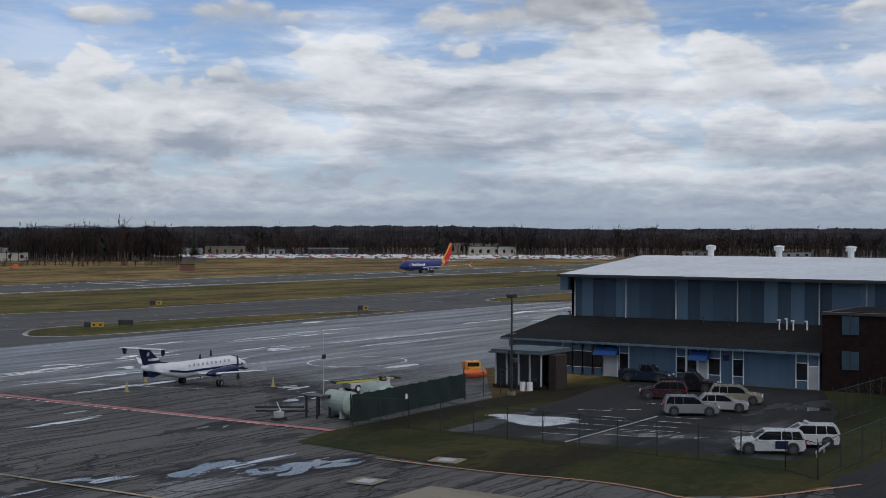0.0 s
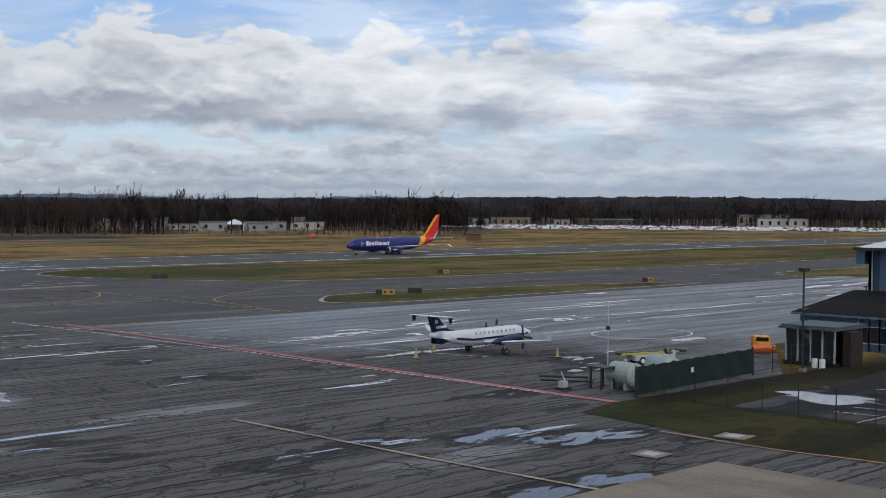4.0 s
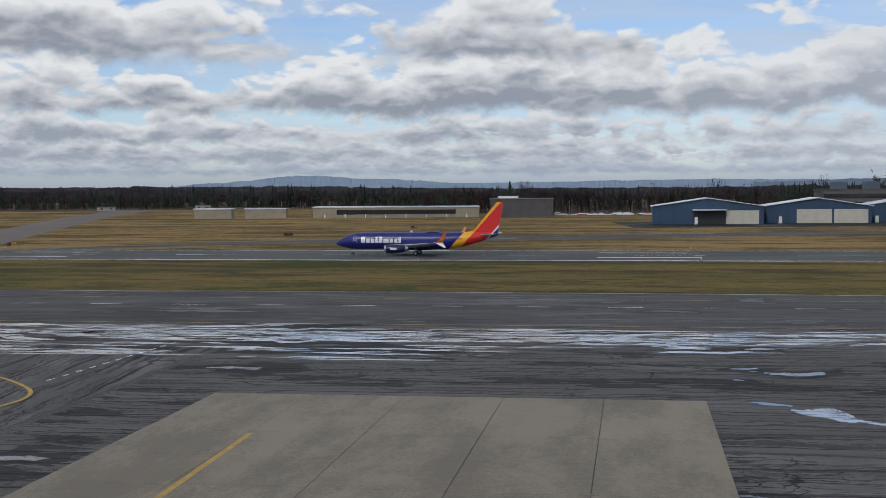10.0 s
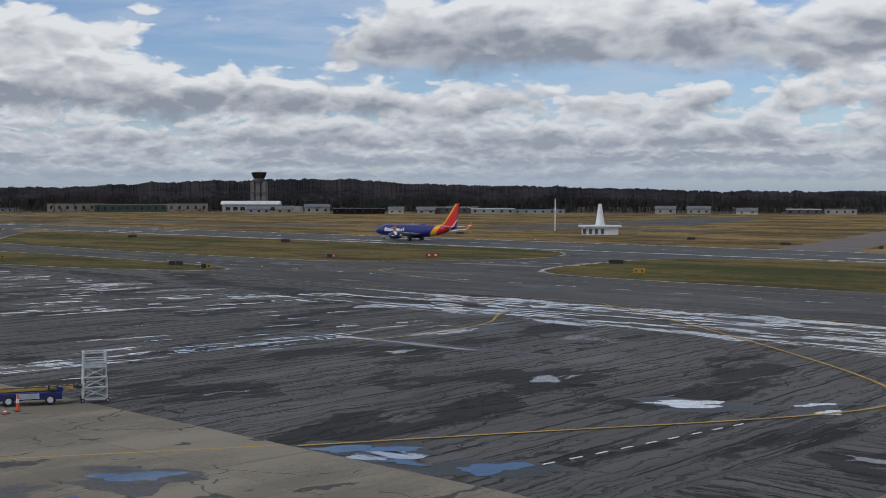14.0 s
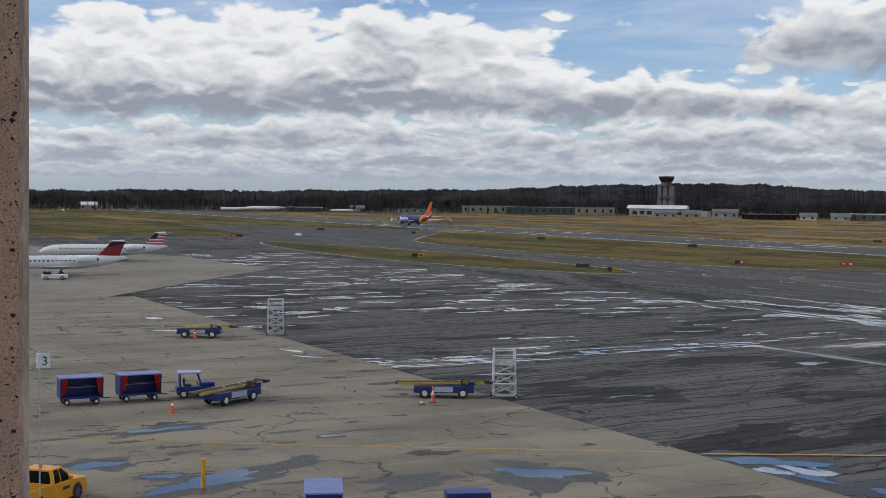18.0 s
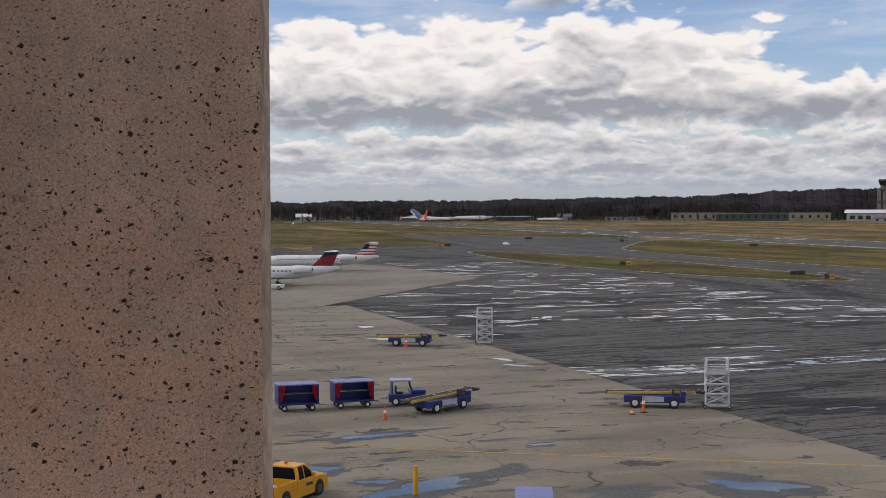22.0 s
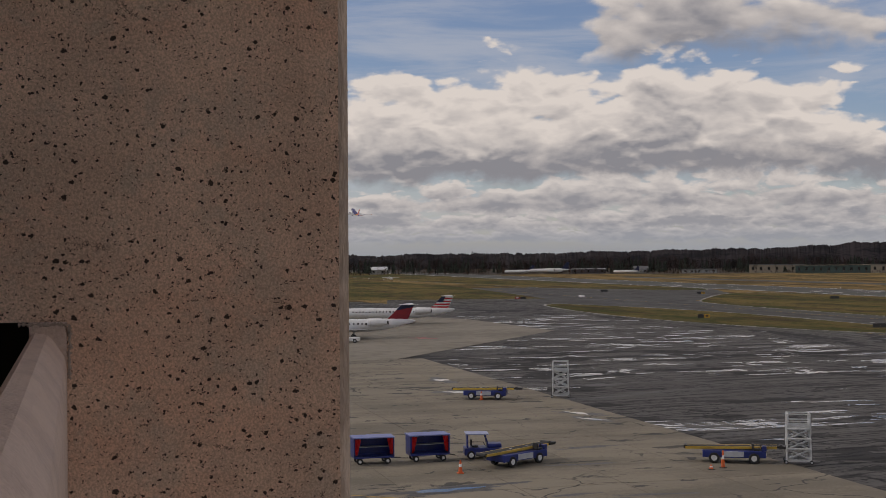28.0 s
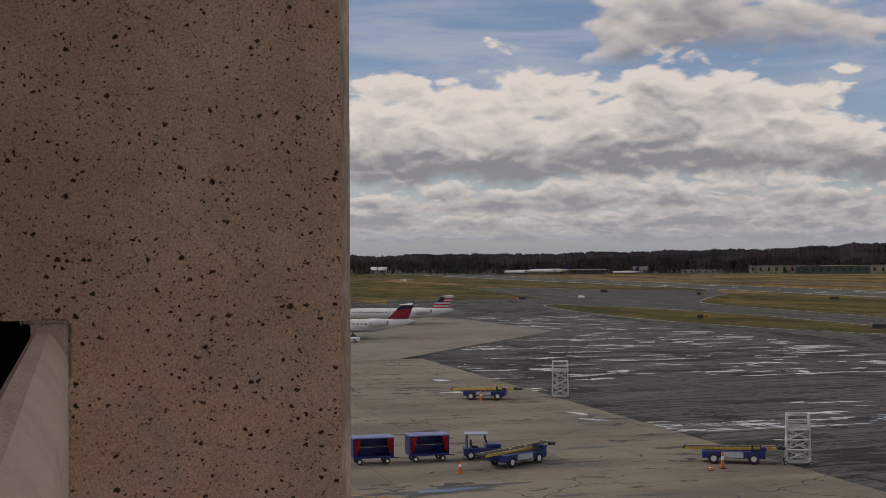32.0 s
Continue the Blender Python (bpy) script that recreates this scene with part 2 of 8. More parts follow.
def make_asphalt(name, dark, light, worn, seed, milky=None):
    """Asphalt; worn 0 to 1 adds paving seams, crack nets, sharp damp blotches and dried salt stains."""
    m = bpy.data.materials.new(name)
    m.use_nodes = True
    n = Nodes(m.node_tree)
    here = n.add("ShaderNodeTexCoord").outputs["Object"]
    pos = n.vmath("ADD", here, (seed * 37.0, seed * 11.0, 0))
    at = n.add("ShaderNodeSeparateXYZ", ((0, here),))
    if milky:
        # the western lanes were paved across the others
        west = n.math("MULTIPLY", n.ramp(at.outputs[0], -40.0, -41.0), n.ramp(at.outputs[1], 127.0, 126.0))
        pos = n.mix(west, pos, n.stretch(pos, (1, 1, 1), (0, 0, 0), (0, 0, radians(84))))
    lanes = n.noise(n.stretch(pos, (0.02, 0.30, 1)), 1.0, 6.0, 0.62)
    broad = n.noise(n.stretch(pos, (0.025, 0.04, 1)), 1.0, 5.0, 0.6)
    grain = n.noise(pos, 7.0, 4.0, 0.7)
    patch = n.noise(n.stretch(pos, (0.06, 0.11, 1)), 1.0, 5.0, 0.6)
    fac = n.math("ADD", n.math("ADD", n.math("MULTIPLY", lanes, 0.5), n.math("MULTIPLY", broad, 0.5)), n.math("MULTIPLY", n.math("SUBTRACT", grain, 0.5), 0.35))
    col = n.mix(n.ramp(fac, 0.34, 0.66), rgb(*dark), rgb(*light))
    rough = n.math("MULTIPLY_ADD", grain, 0.18, 0.66)
    h, gloss = grain, 0.14
    if worn:
        bend = n.add("ShaderNodeTexNoise", (("Vector", n.stretch(pos, (0.10, 0.16, 1))), ("Scale", 1.0), ("Detail", 6.0), ("Roughness", 0.65))).outputs[1]
        warp = n.vmath("ADD", pos, n.vmath("MULTIPLY", bend, (9.0, 5.0, 0)))
        # dried salt-grey stains
        spots = n.noise(n.stretch(warp, (0.055, 0.16, 1), (9, 4, 0)), 1.0, 8.0, 0.68)
        stain = n.math("MULTIPLY", n.ramp(spots, 0.50, 0.64), n.ramp(n.noise(pos, 0.02, 2.0), 0.42, 0.58))
        if milky:
            near = 0.0
            for x0, y0, rx, ry in milky:
                off = n.vmath("MULTIPLY", n.vmath("SUBTRACT", here, (x0, y0, 0)), (1 / rx, 1 / ry, 0))
                far = n.add("ShaderNodeVectorMath", ((0, off), (1, off)), operation="DOT_PRODUCT").outputs["Value"]
                near = n.math("MAXIMUM", near, n.math("POWER", 0.3679, far))
            near = n.ramp(n.math("ADD", spots, n.math("MULTIPLY", n.math("SUBTRACT", near, 0.62), 0.42)), 0.44, 0.60)
            stain = n.math("MAXIMUM", n.math("MULTIPLY", stain, 0.35), n.math("MULTIPLY", near, 0.95))
        col = n.mix(n.math("MULTIPLY", stain, 0.8 * worn), col, rgb(0.27, 0.27, 0.28))
        # fine rolled streaks along the lanes
        fine = n.noise(n.stretch(warp, (0.035, 1.5, 1), (4, 1, 0)), 1.0, 6.0, 0.68)
        col = n.mix(n.math("MULTIPLY", n.ramp(fine, 0.505, 0.575), 0.68 * worn), col, rgb(0.018, 0.0175, 0.018))
        # sharp-edged damp blotches
        wet = n.noise(n.stretch(warp, (0.050, 0.115, 1), (2, 7, 0)), 1.0, 6.0, 0.60)
        zone = n.noise(n.stretch(pos, (0.012, 0.02, 1), (1, 3, 0)), 1.0, 3.0)
        wet = n.math("ADD", wet, n.math("MULTIPLY", n.math("SUBTRACT", zone, 0.5), 0.5))
        damp = n.math("MULTIPLY", n.ramp(n.math("SUBTRACT", wet, n.math("MULTIPLY", n.ramp(at.outputs[0], -35.0, 10.0), 0.05)), 0.545, 0.56), worn)
        water = n.math("MULTIPLY", n.ramp(wet, 0.66, 0.67), worn)
        col = n.mix(n.math("MULTIPLY", damp, 0.72), col, rgb(0.014, 0.014, 0.015))
        # seams between the paving lanes, wavering, broken
        p = n.add("ShaderNodeSeparateXYZ", ((0, n.vmath("ADD", pos, n.vmath("MULTIPLY", n.vmath("SUBTRACT", bend, (0.5, 0.5, 0.5)), (0.0, 1.5, 0)))),))
        seam = 0.0
        for pitch, wide, lo in ((3.1, 0.20, 0.40), (1.55, 0.13, 0.45), (0.72, 0.07, 0.52)):
            lane = n.math("PINGPONG", p.outputs[1], pitch)
            keep = n.noise(n.stretch(pos, (0.07, 0.8, 1), (lo * 90, 3, 0)), 1.0, 4.0, 0.6)
            line = n.math("MULTIPLY", n.ramp(lane, wide, wide * 0.35), n.ramp(keep, lo, lo + 0.07))
            seam = n.math("MAXIMUM", seam, line)
        # nets of cracks
        for size, w, lo in ((0.30, 0.034, 0.53), (0.11, 0.013, 0.44)):
            cells = n.add("ShaderNodeTexVoronoi", (("Vector", n.stretch(warp, (size, size * 1.9, 1))), ("Scale", 1.0)), feature="DISTANCE_TO_EDGE").outputs[0]
            seam = n.math("MAXIMUM", seam, n.math("MULTIPLY", n.ramp(cells, w, w * 0.3), n.ramp(patch, lo, lo + 0.10)))
        seam = n.math("MULTIPLY", seam, worn)
        col = n.mix(n.math("MULTIPLY", seam, 0.92), col, rgb(0.010, 0.010, 0.011))
        rough = n.math("SUBTRACT", rough, n.math("MULTIPLY", water, 0.60), clamp=True)
        gloss = n.math("MULTIPLY_ADD", water, 0.5, 0.14)
        if milky:
            sheen = n.math("MULTIPLY", n.ramp(n.math("ADD", n.math("MULTIPLY_ADD", at.outputs[0], 0.6, n.math("MULTIPLY", at.outputs[1], 0.6)), n.math("MULTIPLY", n.math("SUBTRACT", broad, 0.5), 160.0)), 95.0, 135.0), n.ramp(at.outputs[0], 70.0, 100.0))
            gloss = n.math("MULTIPLY_ADD", sheen, 0.5, gloss)
            rough = n.math("SUBTRACT", rough, n.math("MULTIPLY", sheen, n.math("MULTIPLY_ADD", lanes, 0.9, -0.12)), clamp=True)
        h = n.math("SUBTRACT", n.math("MULTIPLY", grain, n.math("SUBTRACT", 1.0, water)), seam)
    nor = n.add("ShaderNodeBump", (("Height", h), ("Strength", 0.25), ("Distance", 0.01))).outputs[0]
    b = n.add("ShaderNodeBsdfPrincipled", (("Base Color", col), ("Roughness", rough), ("Normal", nor), ("IOR", 1.4), ("Specular IOR Level", gloss)))
    n.add("ShaderNodeOutputMaterial", ((0, b.outputs[0]),))
    return m


def make_grass(name, lush, straw, bare, seed):
    """Winter grass: mown stripes of straw and green, with worn patches."""
    m = bpy.data.materials.new(name)
    m.use_nodes = True
    n = Nodes(m.node_tree)
    pos = n.vmath("ADD", n.add("ShaderNodeTexCoord").outputs["Object"], (seed * 53.0, seed * 29.0, 0))
    bands = n.noise(n.stretch(pos, (0.010, 0.03, 1)), 1.0, 5.0, 0.6)
    spots = n.noise(n.stretch(pos, (0.05, 0.09, 1)), 1.0, 9.0, 0.72)
    tufts = n.noise(n.stretch(pos, (0.45, 0.7, 1)), 1.0, 6.0, 0.75)
    blades = n.noise(pos, 3.0, 4.0, 0.7)
    fac = n.math("ADD", n.math("MULTIPLY", bands, 0.38), n.math("ADD", n.math("MULTIPLY", spots, 0.40), n.math("MULTIPLY", tufts, 0.27)))
    col = n.mix(n.ramp(fac, 0.47, 0.575), rgb(*lush), rgb(*straw))
    col = n.mix(n.math("MULTIPLY", n.ramp(n.noise(n.stretch(pos, (0.022, 0.07, 1), (5, 1, 0)), 1.0, 7.0, 0.68), 0.52, 0.62), 0.85), col, rgb(*bare))
    col = n.mix(n.ramp(n.math("MULTIPLY_ADD", spots, 0.5, n.math("MULTIPLY", tufts, 0.5)), 0.50, 0.64), col, n.mix(1.0, col, rgb(0.40, 0.40, 0.36), "MULTIPLY"))
    col = n.mix(n.ramp(blades, 0.3, 0.75), col, n.mix(1.0, col, rgb(0.62, 0.62, 0.6), "MULTIPLY"))
    nor = n.add("ShaderNodeBump", (("Height", blades), ("Strength", 0.6), ("Distance", 0.06))).outputs[0]
    b = n.add("ShaderNodeBsdfPrincipled", (("Base Color", col), ("Roughness", 0.95), ("Normal", nor), ("Specular IOR Level", 0.15)))
    n.add("ShaderNodeOutputMaterial", ((0, b.outputs[0]),))
    return m


def make_pitted(name):
    """Weathered precast concrete, reddish brown, with air holes of several sizes and faint rust bands."""
    m = bpy.data.materials.new(name)
    m.use_nodes = True
    n = Nodes(m.node_tree)
    pos = n.add("ShaderNodeTexCoord").outputs["Object"]
    cloud = n.noise(pos, 5.0, 6.0, 0.65)
    band = n.noise(n.stretch(pos, (1, 2.2, 6.0)), 1.0, 5.0, 0.65)
    speck = n.noise(pos, 240.0, 3.0, 0.7)
    col = n.mix(n.ramp(cloud, 0.32, 0.68), rgb(0.77, 0.54, 0.40), rgb(0.60, 0.42, 0.315))
    col = n.mix(n.math("MULTIPLY", n.ramp(band, 0.46, 0.66), 0.5), col, rgb(0.72, 0.43, 0.30))
    col = n.mix(n.math("MULTIPLY", n.ramp(n.noise(pos, 9.0, 5.0, 0.65), 0.50, 0.66), 0.45), col, rgb(0.50, 0.42, 0.335))
    col = n.mix(n.ramp(speck, 0.36, 0.66), n.mix(1.0, col, rgb(0.78, 0.77, 0.76), "MULTIPLY"), n.mix(1.0, col, rgb(1.15, 1.14, 1.12), "MULTIPLY"))
    push = n.vmath("SUBTRACT", n.add("ShaderNodeTexNoise", (("Vector", pos), ("Scale", 130.0), ("Detail", 3.0), ("Roughness", 0.6))).outputs[1], (0.5, 0.5, 0.5))
    warp = n.vmath("ADD", pos, n.vmath("MULTIPLY", push, (0.013, 0.013, 0.010)))
    crowd = n.noise(pos, 14.0, 3.0)
    holes = 0.0
    for size, keep, wide in ((46.0, 0.88, 0.24), (78.0, 0.83, 0.32), (125.0, 0.79, 0.36), (210.0, 0.84, 0.36)):
        v = n.add("ShaderNodeTexVoronoi", (("Vector", n.stretch(warp, (1.0, 1.0, 1.2), (size, 0, 0))), ("Scale", size)), feature="F1")
        pick = n.add("ShaderNodeSeparateColor", ((0, v.outputs["Color"]),))
        radius = n.math("MULTIPLY", n.math("ADD", 0.30, n.math("MULTIPLY", pick.outputs[1], 1.1)), wide)
        dot = n.math("MULTIPLY", n.ramp(n.math("SUBTRACT", v.outputs["Distance"], radius), 0.03, -0.03), n.math("GREATER_THAN", n.math("ADD", pick.outputs[0], n.math("MULTIPLY", n.math("SUBTRACT", crowd, 0.5), 0.25)), keep))
        holes = n.math("MAXIMUM", holes, n.math("MULTIPLY", dot, 1.0 if size < 200 else 0.7))
    hair = n.add("ShaderNodeTexVoronoi", (("Vector", n.vmath("ADD", pos, n.vmath("MULTIPLY", push, (0.03, 0.03, 0.03)))), ("Scale", 4.2)), feature="DISTANCE_TO_EDGE").outputs[0]
    hair = n.math("MULTIPLY", n.ramp(hair, 0.010, 0.002), n.ramp(n.noise(pos, 7.0, 3.0), 0.60, 0.66))
    holes = n.math("MAXIMUM", holes, n.math("MULTIPLY", hair, 0.6))
    col = n.mix(n.math("MULTIPLY", holes, 0.92), col, rgb(0.020, 0.012, 0.010))
    nor = n.add("ShaderNodeBump", (("Height", n.math("SUBTRACT", n.math("MULTIPLY", speck, 0.3), holes)), ("Strength", 0.8), ("Distance", 0.003))).outputs[0]
    b = n.add("ShaderNodeBsdfPrincipled", (("Base Color", col), ("Roughness", 0.9), ("Normal", nor), ("Specular IOR Level", 0.25)))
    n.add("ShaderNodeOutputMaterial", ((0, b.outputs[0]),))
    return m


def make_livery(name):
    """Deep blue paint with a slanting yellow and red sweep over tail and rear body."""
    m = bpy.data.materials.new(name)
    m.use_nodes = True
    n = Nodes(m.node_tree)
    p = n.add("ShaderNodeSeparateXYZ", ((0, n.add("ShaderNodeTexCoord").outputs["Object"]),))
    s = n.math("SUBTRACT", p.outputs[0], n.math("MULTIPLY", p.outputs[2], 0.9))
    col = rgb(0.012, 0.015, 0.145)
    for start, c in ((6.2, rgb(0.85, 0.40, 0.02)), (8.6, rgb(0.62, 0.022, 0.02)), (12.8, rgb(0.75, 0.75, 0.76)), (13.3, rgb(0.018, 0.022, 0.17))):
        col = n.mix(n.math("GREATER_THAN", s, start), col, c)
    dirt = n.noise(n.add("ShaderNodeTexCoord").outputs["Object"], 0.8, 4.0)
    col = n.mix(n.math("MULTIPLY", n.ramp(dirt, 0.5, 0.8), 0.12), col, rgb(0.2, 0.2, 0.22))
    b = n.add("ShaderNodeBsdfPrincipled", (("Base Color", col), ("Roughness", 0.32)))
    n.add("ShaderNodeOutputMaterial", ((0, b.outputs[0]),))
    return m


def make_sheets(name, cols, width, axis=1):
    """Ribbed metal cladding: each sheet faded to its own blue."""
    m = bpy.data.materials.new(name)
    m.use_nodes = True
    n = Nodes(m.node_tree)
    pos = n.add("ShaderNodeTexCoord").outputs["Object"]
    p = n.add("ShaderNodeSeparateXYZ", ((0, pos),))
    along = p.outputs[axis]
    cell = n.math("FLOOR", n.math("DIVIDE", along, width))
    pick = n.add("ShaderNodeTexWhiteNoise", (("W", cell),), noise_dimensions="1D").outputs[0]
    col = rgb(*cols[0])
    for k, c in enumerate(cols[1:], 1):
        col = n.mix(n.math("GREATER_THAN", pick, k / len(cols)), col, rgb(*c))
    run = n.noise(n.stretch(pos, (1.2, 1.2, 0.12)), 1.0, 5.0)
    col = n.mix(n.math("MULTIPLY", n.ramp(run, 0.45, 0.75), 0.3), col, rgb(0.05, 0.07, 0.09))
    rib = n.math("PINGPONG", along, 0.15)
    nor = n.add("ShaderNodeBump", (("Height", rib), ("Strength", 0.8), ("Distance", 0.2))).outputs[0]
    b = n.add("ShaderNodeBsdfPrincipled", (("Base Color", col), ("Roughness", 0.55), ("Normal", nor)))
    n.add("ShaderNodeOutputMaterial", ((0, b.outputs[0]),))
    return m


def make_concrete(name, light, dark):
    """Apron concrete: broad stains, fine grain, wandering dark cracks and damp spots; each panel a little different."""
    m = bpy.data.materials.new(name)
    m.use_nodes = True
    n = Nodes(m.node_tree)
    pos = n.add("ShaderNodeNewGeometry").outputs["Position"]
    broad = n.noise(n.stretch(pos, (0.16, 0.05, 1)), 1.0, 8.0, 0.68)
    grain = n.noise(pos, 5.0, 4.0, 0.65)
    col = n.mix(n.ramp(n.math("MULTIPLY_ADD", n.math("SUBTRACT", grain, 0.5), 0.35, broad), 0.40, 0.62), rgb(*light), rgb(*dark))
    r = n.math("MULTIPLY_ADD", n.add("ShaderNodeObjectInfo").outputs["Random"], 0.12, 0.94)
    col = n.mix(1.0, col, n.add("ShaderNodeCombineColor", ((0, r), (1, r), (2, r))).outputs[0], "MULTIPLY")
    warp = n.vmath("ADD", pos, n.vmath("MULTIPLY", n.add("ShaderNodeTexNoise", (("Vector", pos), ("Scale", 0.35), ("Detail", 4.0))).outputs[1], (4.0, 4.0, 0)))
    cells = n.add("ShaderNodeTexVoronoi", (("Vector", n.stretch(warp, (0.085, 0.12, 1))), ("Scale", 1.0)), feature="DISTANCE_TO_EDGE").outputs[0]
    west = n.ramp(n.add("ShaderNodeSeparateXYZ", ((0, pos),)).outputs[0], -30.0, -34.0)
    old = n.math("MULTIPLY_ADD", west, 0.9, 0.1)
    crack = n.math("MULTIPLY", n.ramp(cells, 0.011, 0.003), n.ramp(n.noise(n.stretch(pos, (0.07, 0.07, 1), (3, 8, 0)), 1.0, 3.0), 0.46, 0.54))
    crack = n.math("MULTIPLY", crack, old)
    damp = n.ramp(n.noise(n.stretch(warp, (0.62, 0.11, 1), (6, 2, 0)), 1.0, 5.0, 0.6), 0.625, 0.64)
    blob = n.ramp(n.noise(n.stretch(warp, (0.42, 0.20, 1), (1, 9, 0)), 1.0, 3.0, 0.55), 0.66, 0.672)
    damp = n.math("MAXIMUM", damp, blob)
    damp = n.math("MULTIPLY", damp, old)
    col = n.mix(n.math("MULTIPLY", crack, 0.8), col, rgb(0.03, 0.028, 0.026))
    col = n.mix(n.math("MULTIPLY", damp, 0.85), col, rgb(0.024, 0.022, 0.020))
    nor = n.add("ShaderNodeBump", (("Height", n.math("SUBTRACT", grain, crack)), ("Strength", 0.2), ("Distance", 0.01))).outputs[0]
    b = n.add("ShaderNodeBsdfPrincipled", (("Base Color", col), ("Roughness", n.math("MULTIPLY_ADD", damp, -0.12, 0.88)), ("Normal", nor)))
    n.add("ShaderNodeOutputMaterial", ((0, b.outputs[0]),))
    return m


ASPHALT = make_asphalt("apron_asphalt", (0.092, 0.087, 0.083), (0.138, 0.131, 0.125), 1.0, 0, ((30, 65, 9, 3.5), (34, 78, 11, 2.6), (38, 91, 7, 4), (20, 61, 4, 2.5), (47, 99, 5, 7), (62, 57, 11, 3.5), (58, 84, 12, 3), (-88, 112, 6, 3)))
RUNWAY = make_asphalt("runway_asphalt", (0.068, 0.072, 0.071), (0.118, 0.120, 0.118), 0.0, 3)
TAXIWAY = make_asphalt("taxiway_asphalt", (0.074, 0.072, 0.071), (0.118, 0.115, 0.112), 0.40, 5)
LOT = make_asphalt("lot_asphalt", (0.017, 0.017, 0.018), (0.035, 0.034, 0.034), 0.35, 7)
STRIP = make_asphalt("old_strip_asphalt", (0.135, 0.115, 0.105), (0.19, 0.165, 0.15), 0.0, 6)
GRASS = make_grass("winter_grass", (0.052, 0.062, 0.009), (0.205, 0.145, 0.042), (0.058, 0.038, 0.015), 0)
FIELD = make_grass("dry_field", (0.100, 0.074, 0.020), (0.36, 0.235, 0.085), (0.085, 0.048, 0.021), 4)
LAWN = make_grass("lawn", (0.022, 0.030, 0.005), (0.066, 0.056, 0.016), (0.018, 0.013, 0.007), 8)
CONCRETE = make_concrete("concrete", (0.248, 0.214, 0.160), (0.165, 0.142, 0.106))
PITTED = make_pitted("pitted_concrete")
SILL = surface("sill_concrete", (0.66, 0.50, 0.41), (0.54, 0.40, 0.33), 9.0, 0.85, bump=0.3, fine=160)
LIVERY = make_livery("airliner_paint")
WHITE = surface("white_paint", (0.78, 0.78, 0.78), (0.68, 0.68, 0.68), 0.8, 0.35)
MARK_WHITE = surface("white_marking", (0.86, 0.86, 0.84), (0.60, 0.60, 0.58), 0.6, 0.8, fine=7)
MARK_YELLOW = surface("yellow_marking", (0.52, 0.33, 0.06), (0.34, 0.22, 0.06), 0.5, 0.8, fine=7)
MARK_RED = surface("red_marking", (0.50, 0.185, 0.175), (0.30, 0.10, 0.10), 0.5, 0.8, fine=7)
GREY = surface("grey_paint", (0.42, 0.43, 0.44), (0.34, 0.35, 0.36), 0.8, 0.4)
ALLOY = surface("bare_alloy", (0.62, 0.63, 0.65), (0.5, 0.5, 0.52), 2.0, 0.35, metal=0.9)
STEEL = surface("galvanised_steel", (0.55, 0.57, 0.58), (0.42, 0.44, 0.45), 3.0, 0.5, metal=0.6)
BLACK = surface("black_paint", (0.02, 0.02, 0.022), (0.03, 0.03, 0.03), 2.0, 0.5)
RUBBER = surface("rubber", (0.022, 0.022, 0.022), (0.035, 0.034, 0.033), 6.0, 0.85)
GLASS = surface("dark_glass", (0.012, 0.015, 0.018), (0.018, 0.02, 0.024), 1.0, 0.1, spec=0.8)
NAVY = surface("navy_paint", (0.007, 0.014, 0.065), (0.006, 0.011, 0.048), 1.0, 0.3)
BLUE = surface("ramp_blue_paint", (0.010, 0.026, 0.19), (0.008, 0.019, 0.125), 1.5, 0.4)
RED = surface("red_paint", (0.55, 0.02, 0.02), (0.42, 0.018, 0.02), 2.0, 0.45)
ORANGE = surface("orange_plastic", (0.75, 0.14, 0.03), (0.6, 0.11, 0.03), 4.0, 0.5)
AMBER = surface("amber_yellow_paint", (0.78, 0.36, 0.012), (0.66, 0.29, 0.012), 1.5, 0.35)
SIGN_YELLOW = surface("sign_yellow", (0.50, 0.29, 0.03), (0.40, 0.23, 0.03), 3.0, 0.5)
SIGN_RED = surface("sign_red", (0.36, 0.03, 0.02), (0.28, 0.028, 0.02), 3.0, 0.5)
BARK = surface("bark", (0.050, 0.037, 0.030), (0.030, 0.023, 0.020), 2.0, 0.95)
TWIGS = surface("bare_twigs", (0.060, 0.042, 0.037), (0.016, 0.0125, 0.0125), 0.03, 0.95, fine=0.12, spec=0.1, lo=0.42, hi=0.58)
PINE = surface("pine_needles", (0.020, 0.030, 0.017), (0.011, 0.017, 0.012), 0.4, 0.9, fine=3)
BLUE_SHEETS = make_sheets("faded_blue_sheets", ((0.018, 0.040, 0.068), (0.070, 0.125, 0.185), (0.028, 0.058, 0.092), (0.090, 0.150, 0.21), (0.042, 0.082, 0.125)), 1.55)
PALE_SHEETS = make_sheets("pale_blue_sheets", ((0.070, 0.125, 0.19), (0.078, 0.135, 0.20)), 3.0)
DARK_BLUE_WALL = make_sheets("dark_blue_cladding", ((0.022, 0.055, 0.105), (0.026, 0.062, 0.115)), 2.0, axis=0)
MID_BLUE_WALL = make_sheets("mid_blue_cladding", ((0.030, 0.075, 0.15), (0.033, 0.08, 0.155)), 2.0, axis=1)
ROOF_WHITE = surface("white_metal_roof", (0.72, 0.73, 0.75), (0.60, 0.61, 0.64), 0.15, 0.4, fine=1.2)
ROOF_DARK = surface("weathered_dark_roof", (0.022, 0.020, 0.020), (0.013, 0.0125, 0.0125), 0.2, 0.9, fine=2, spec=0.1)
BEIGE = surface("beige_wall", (0.34, 0.29, 0.22), (0.27, 0.23, 0.18), 0.3, 0.8)
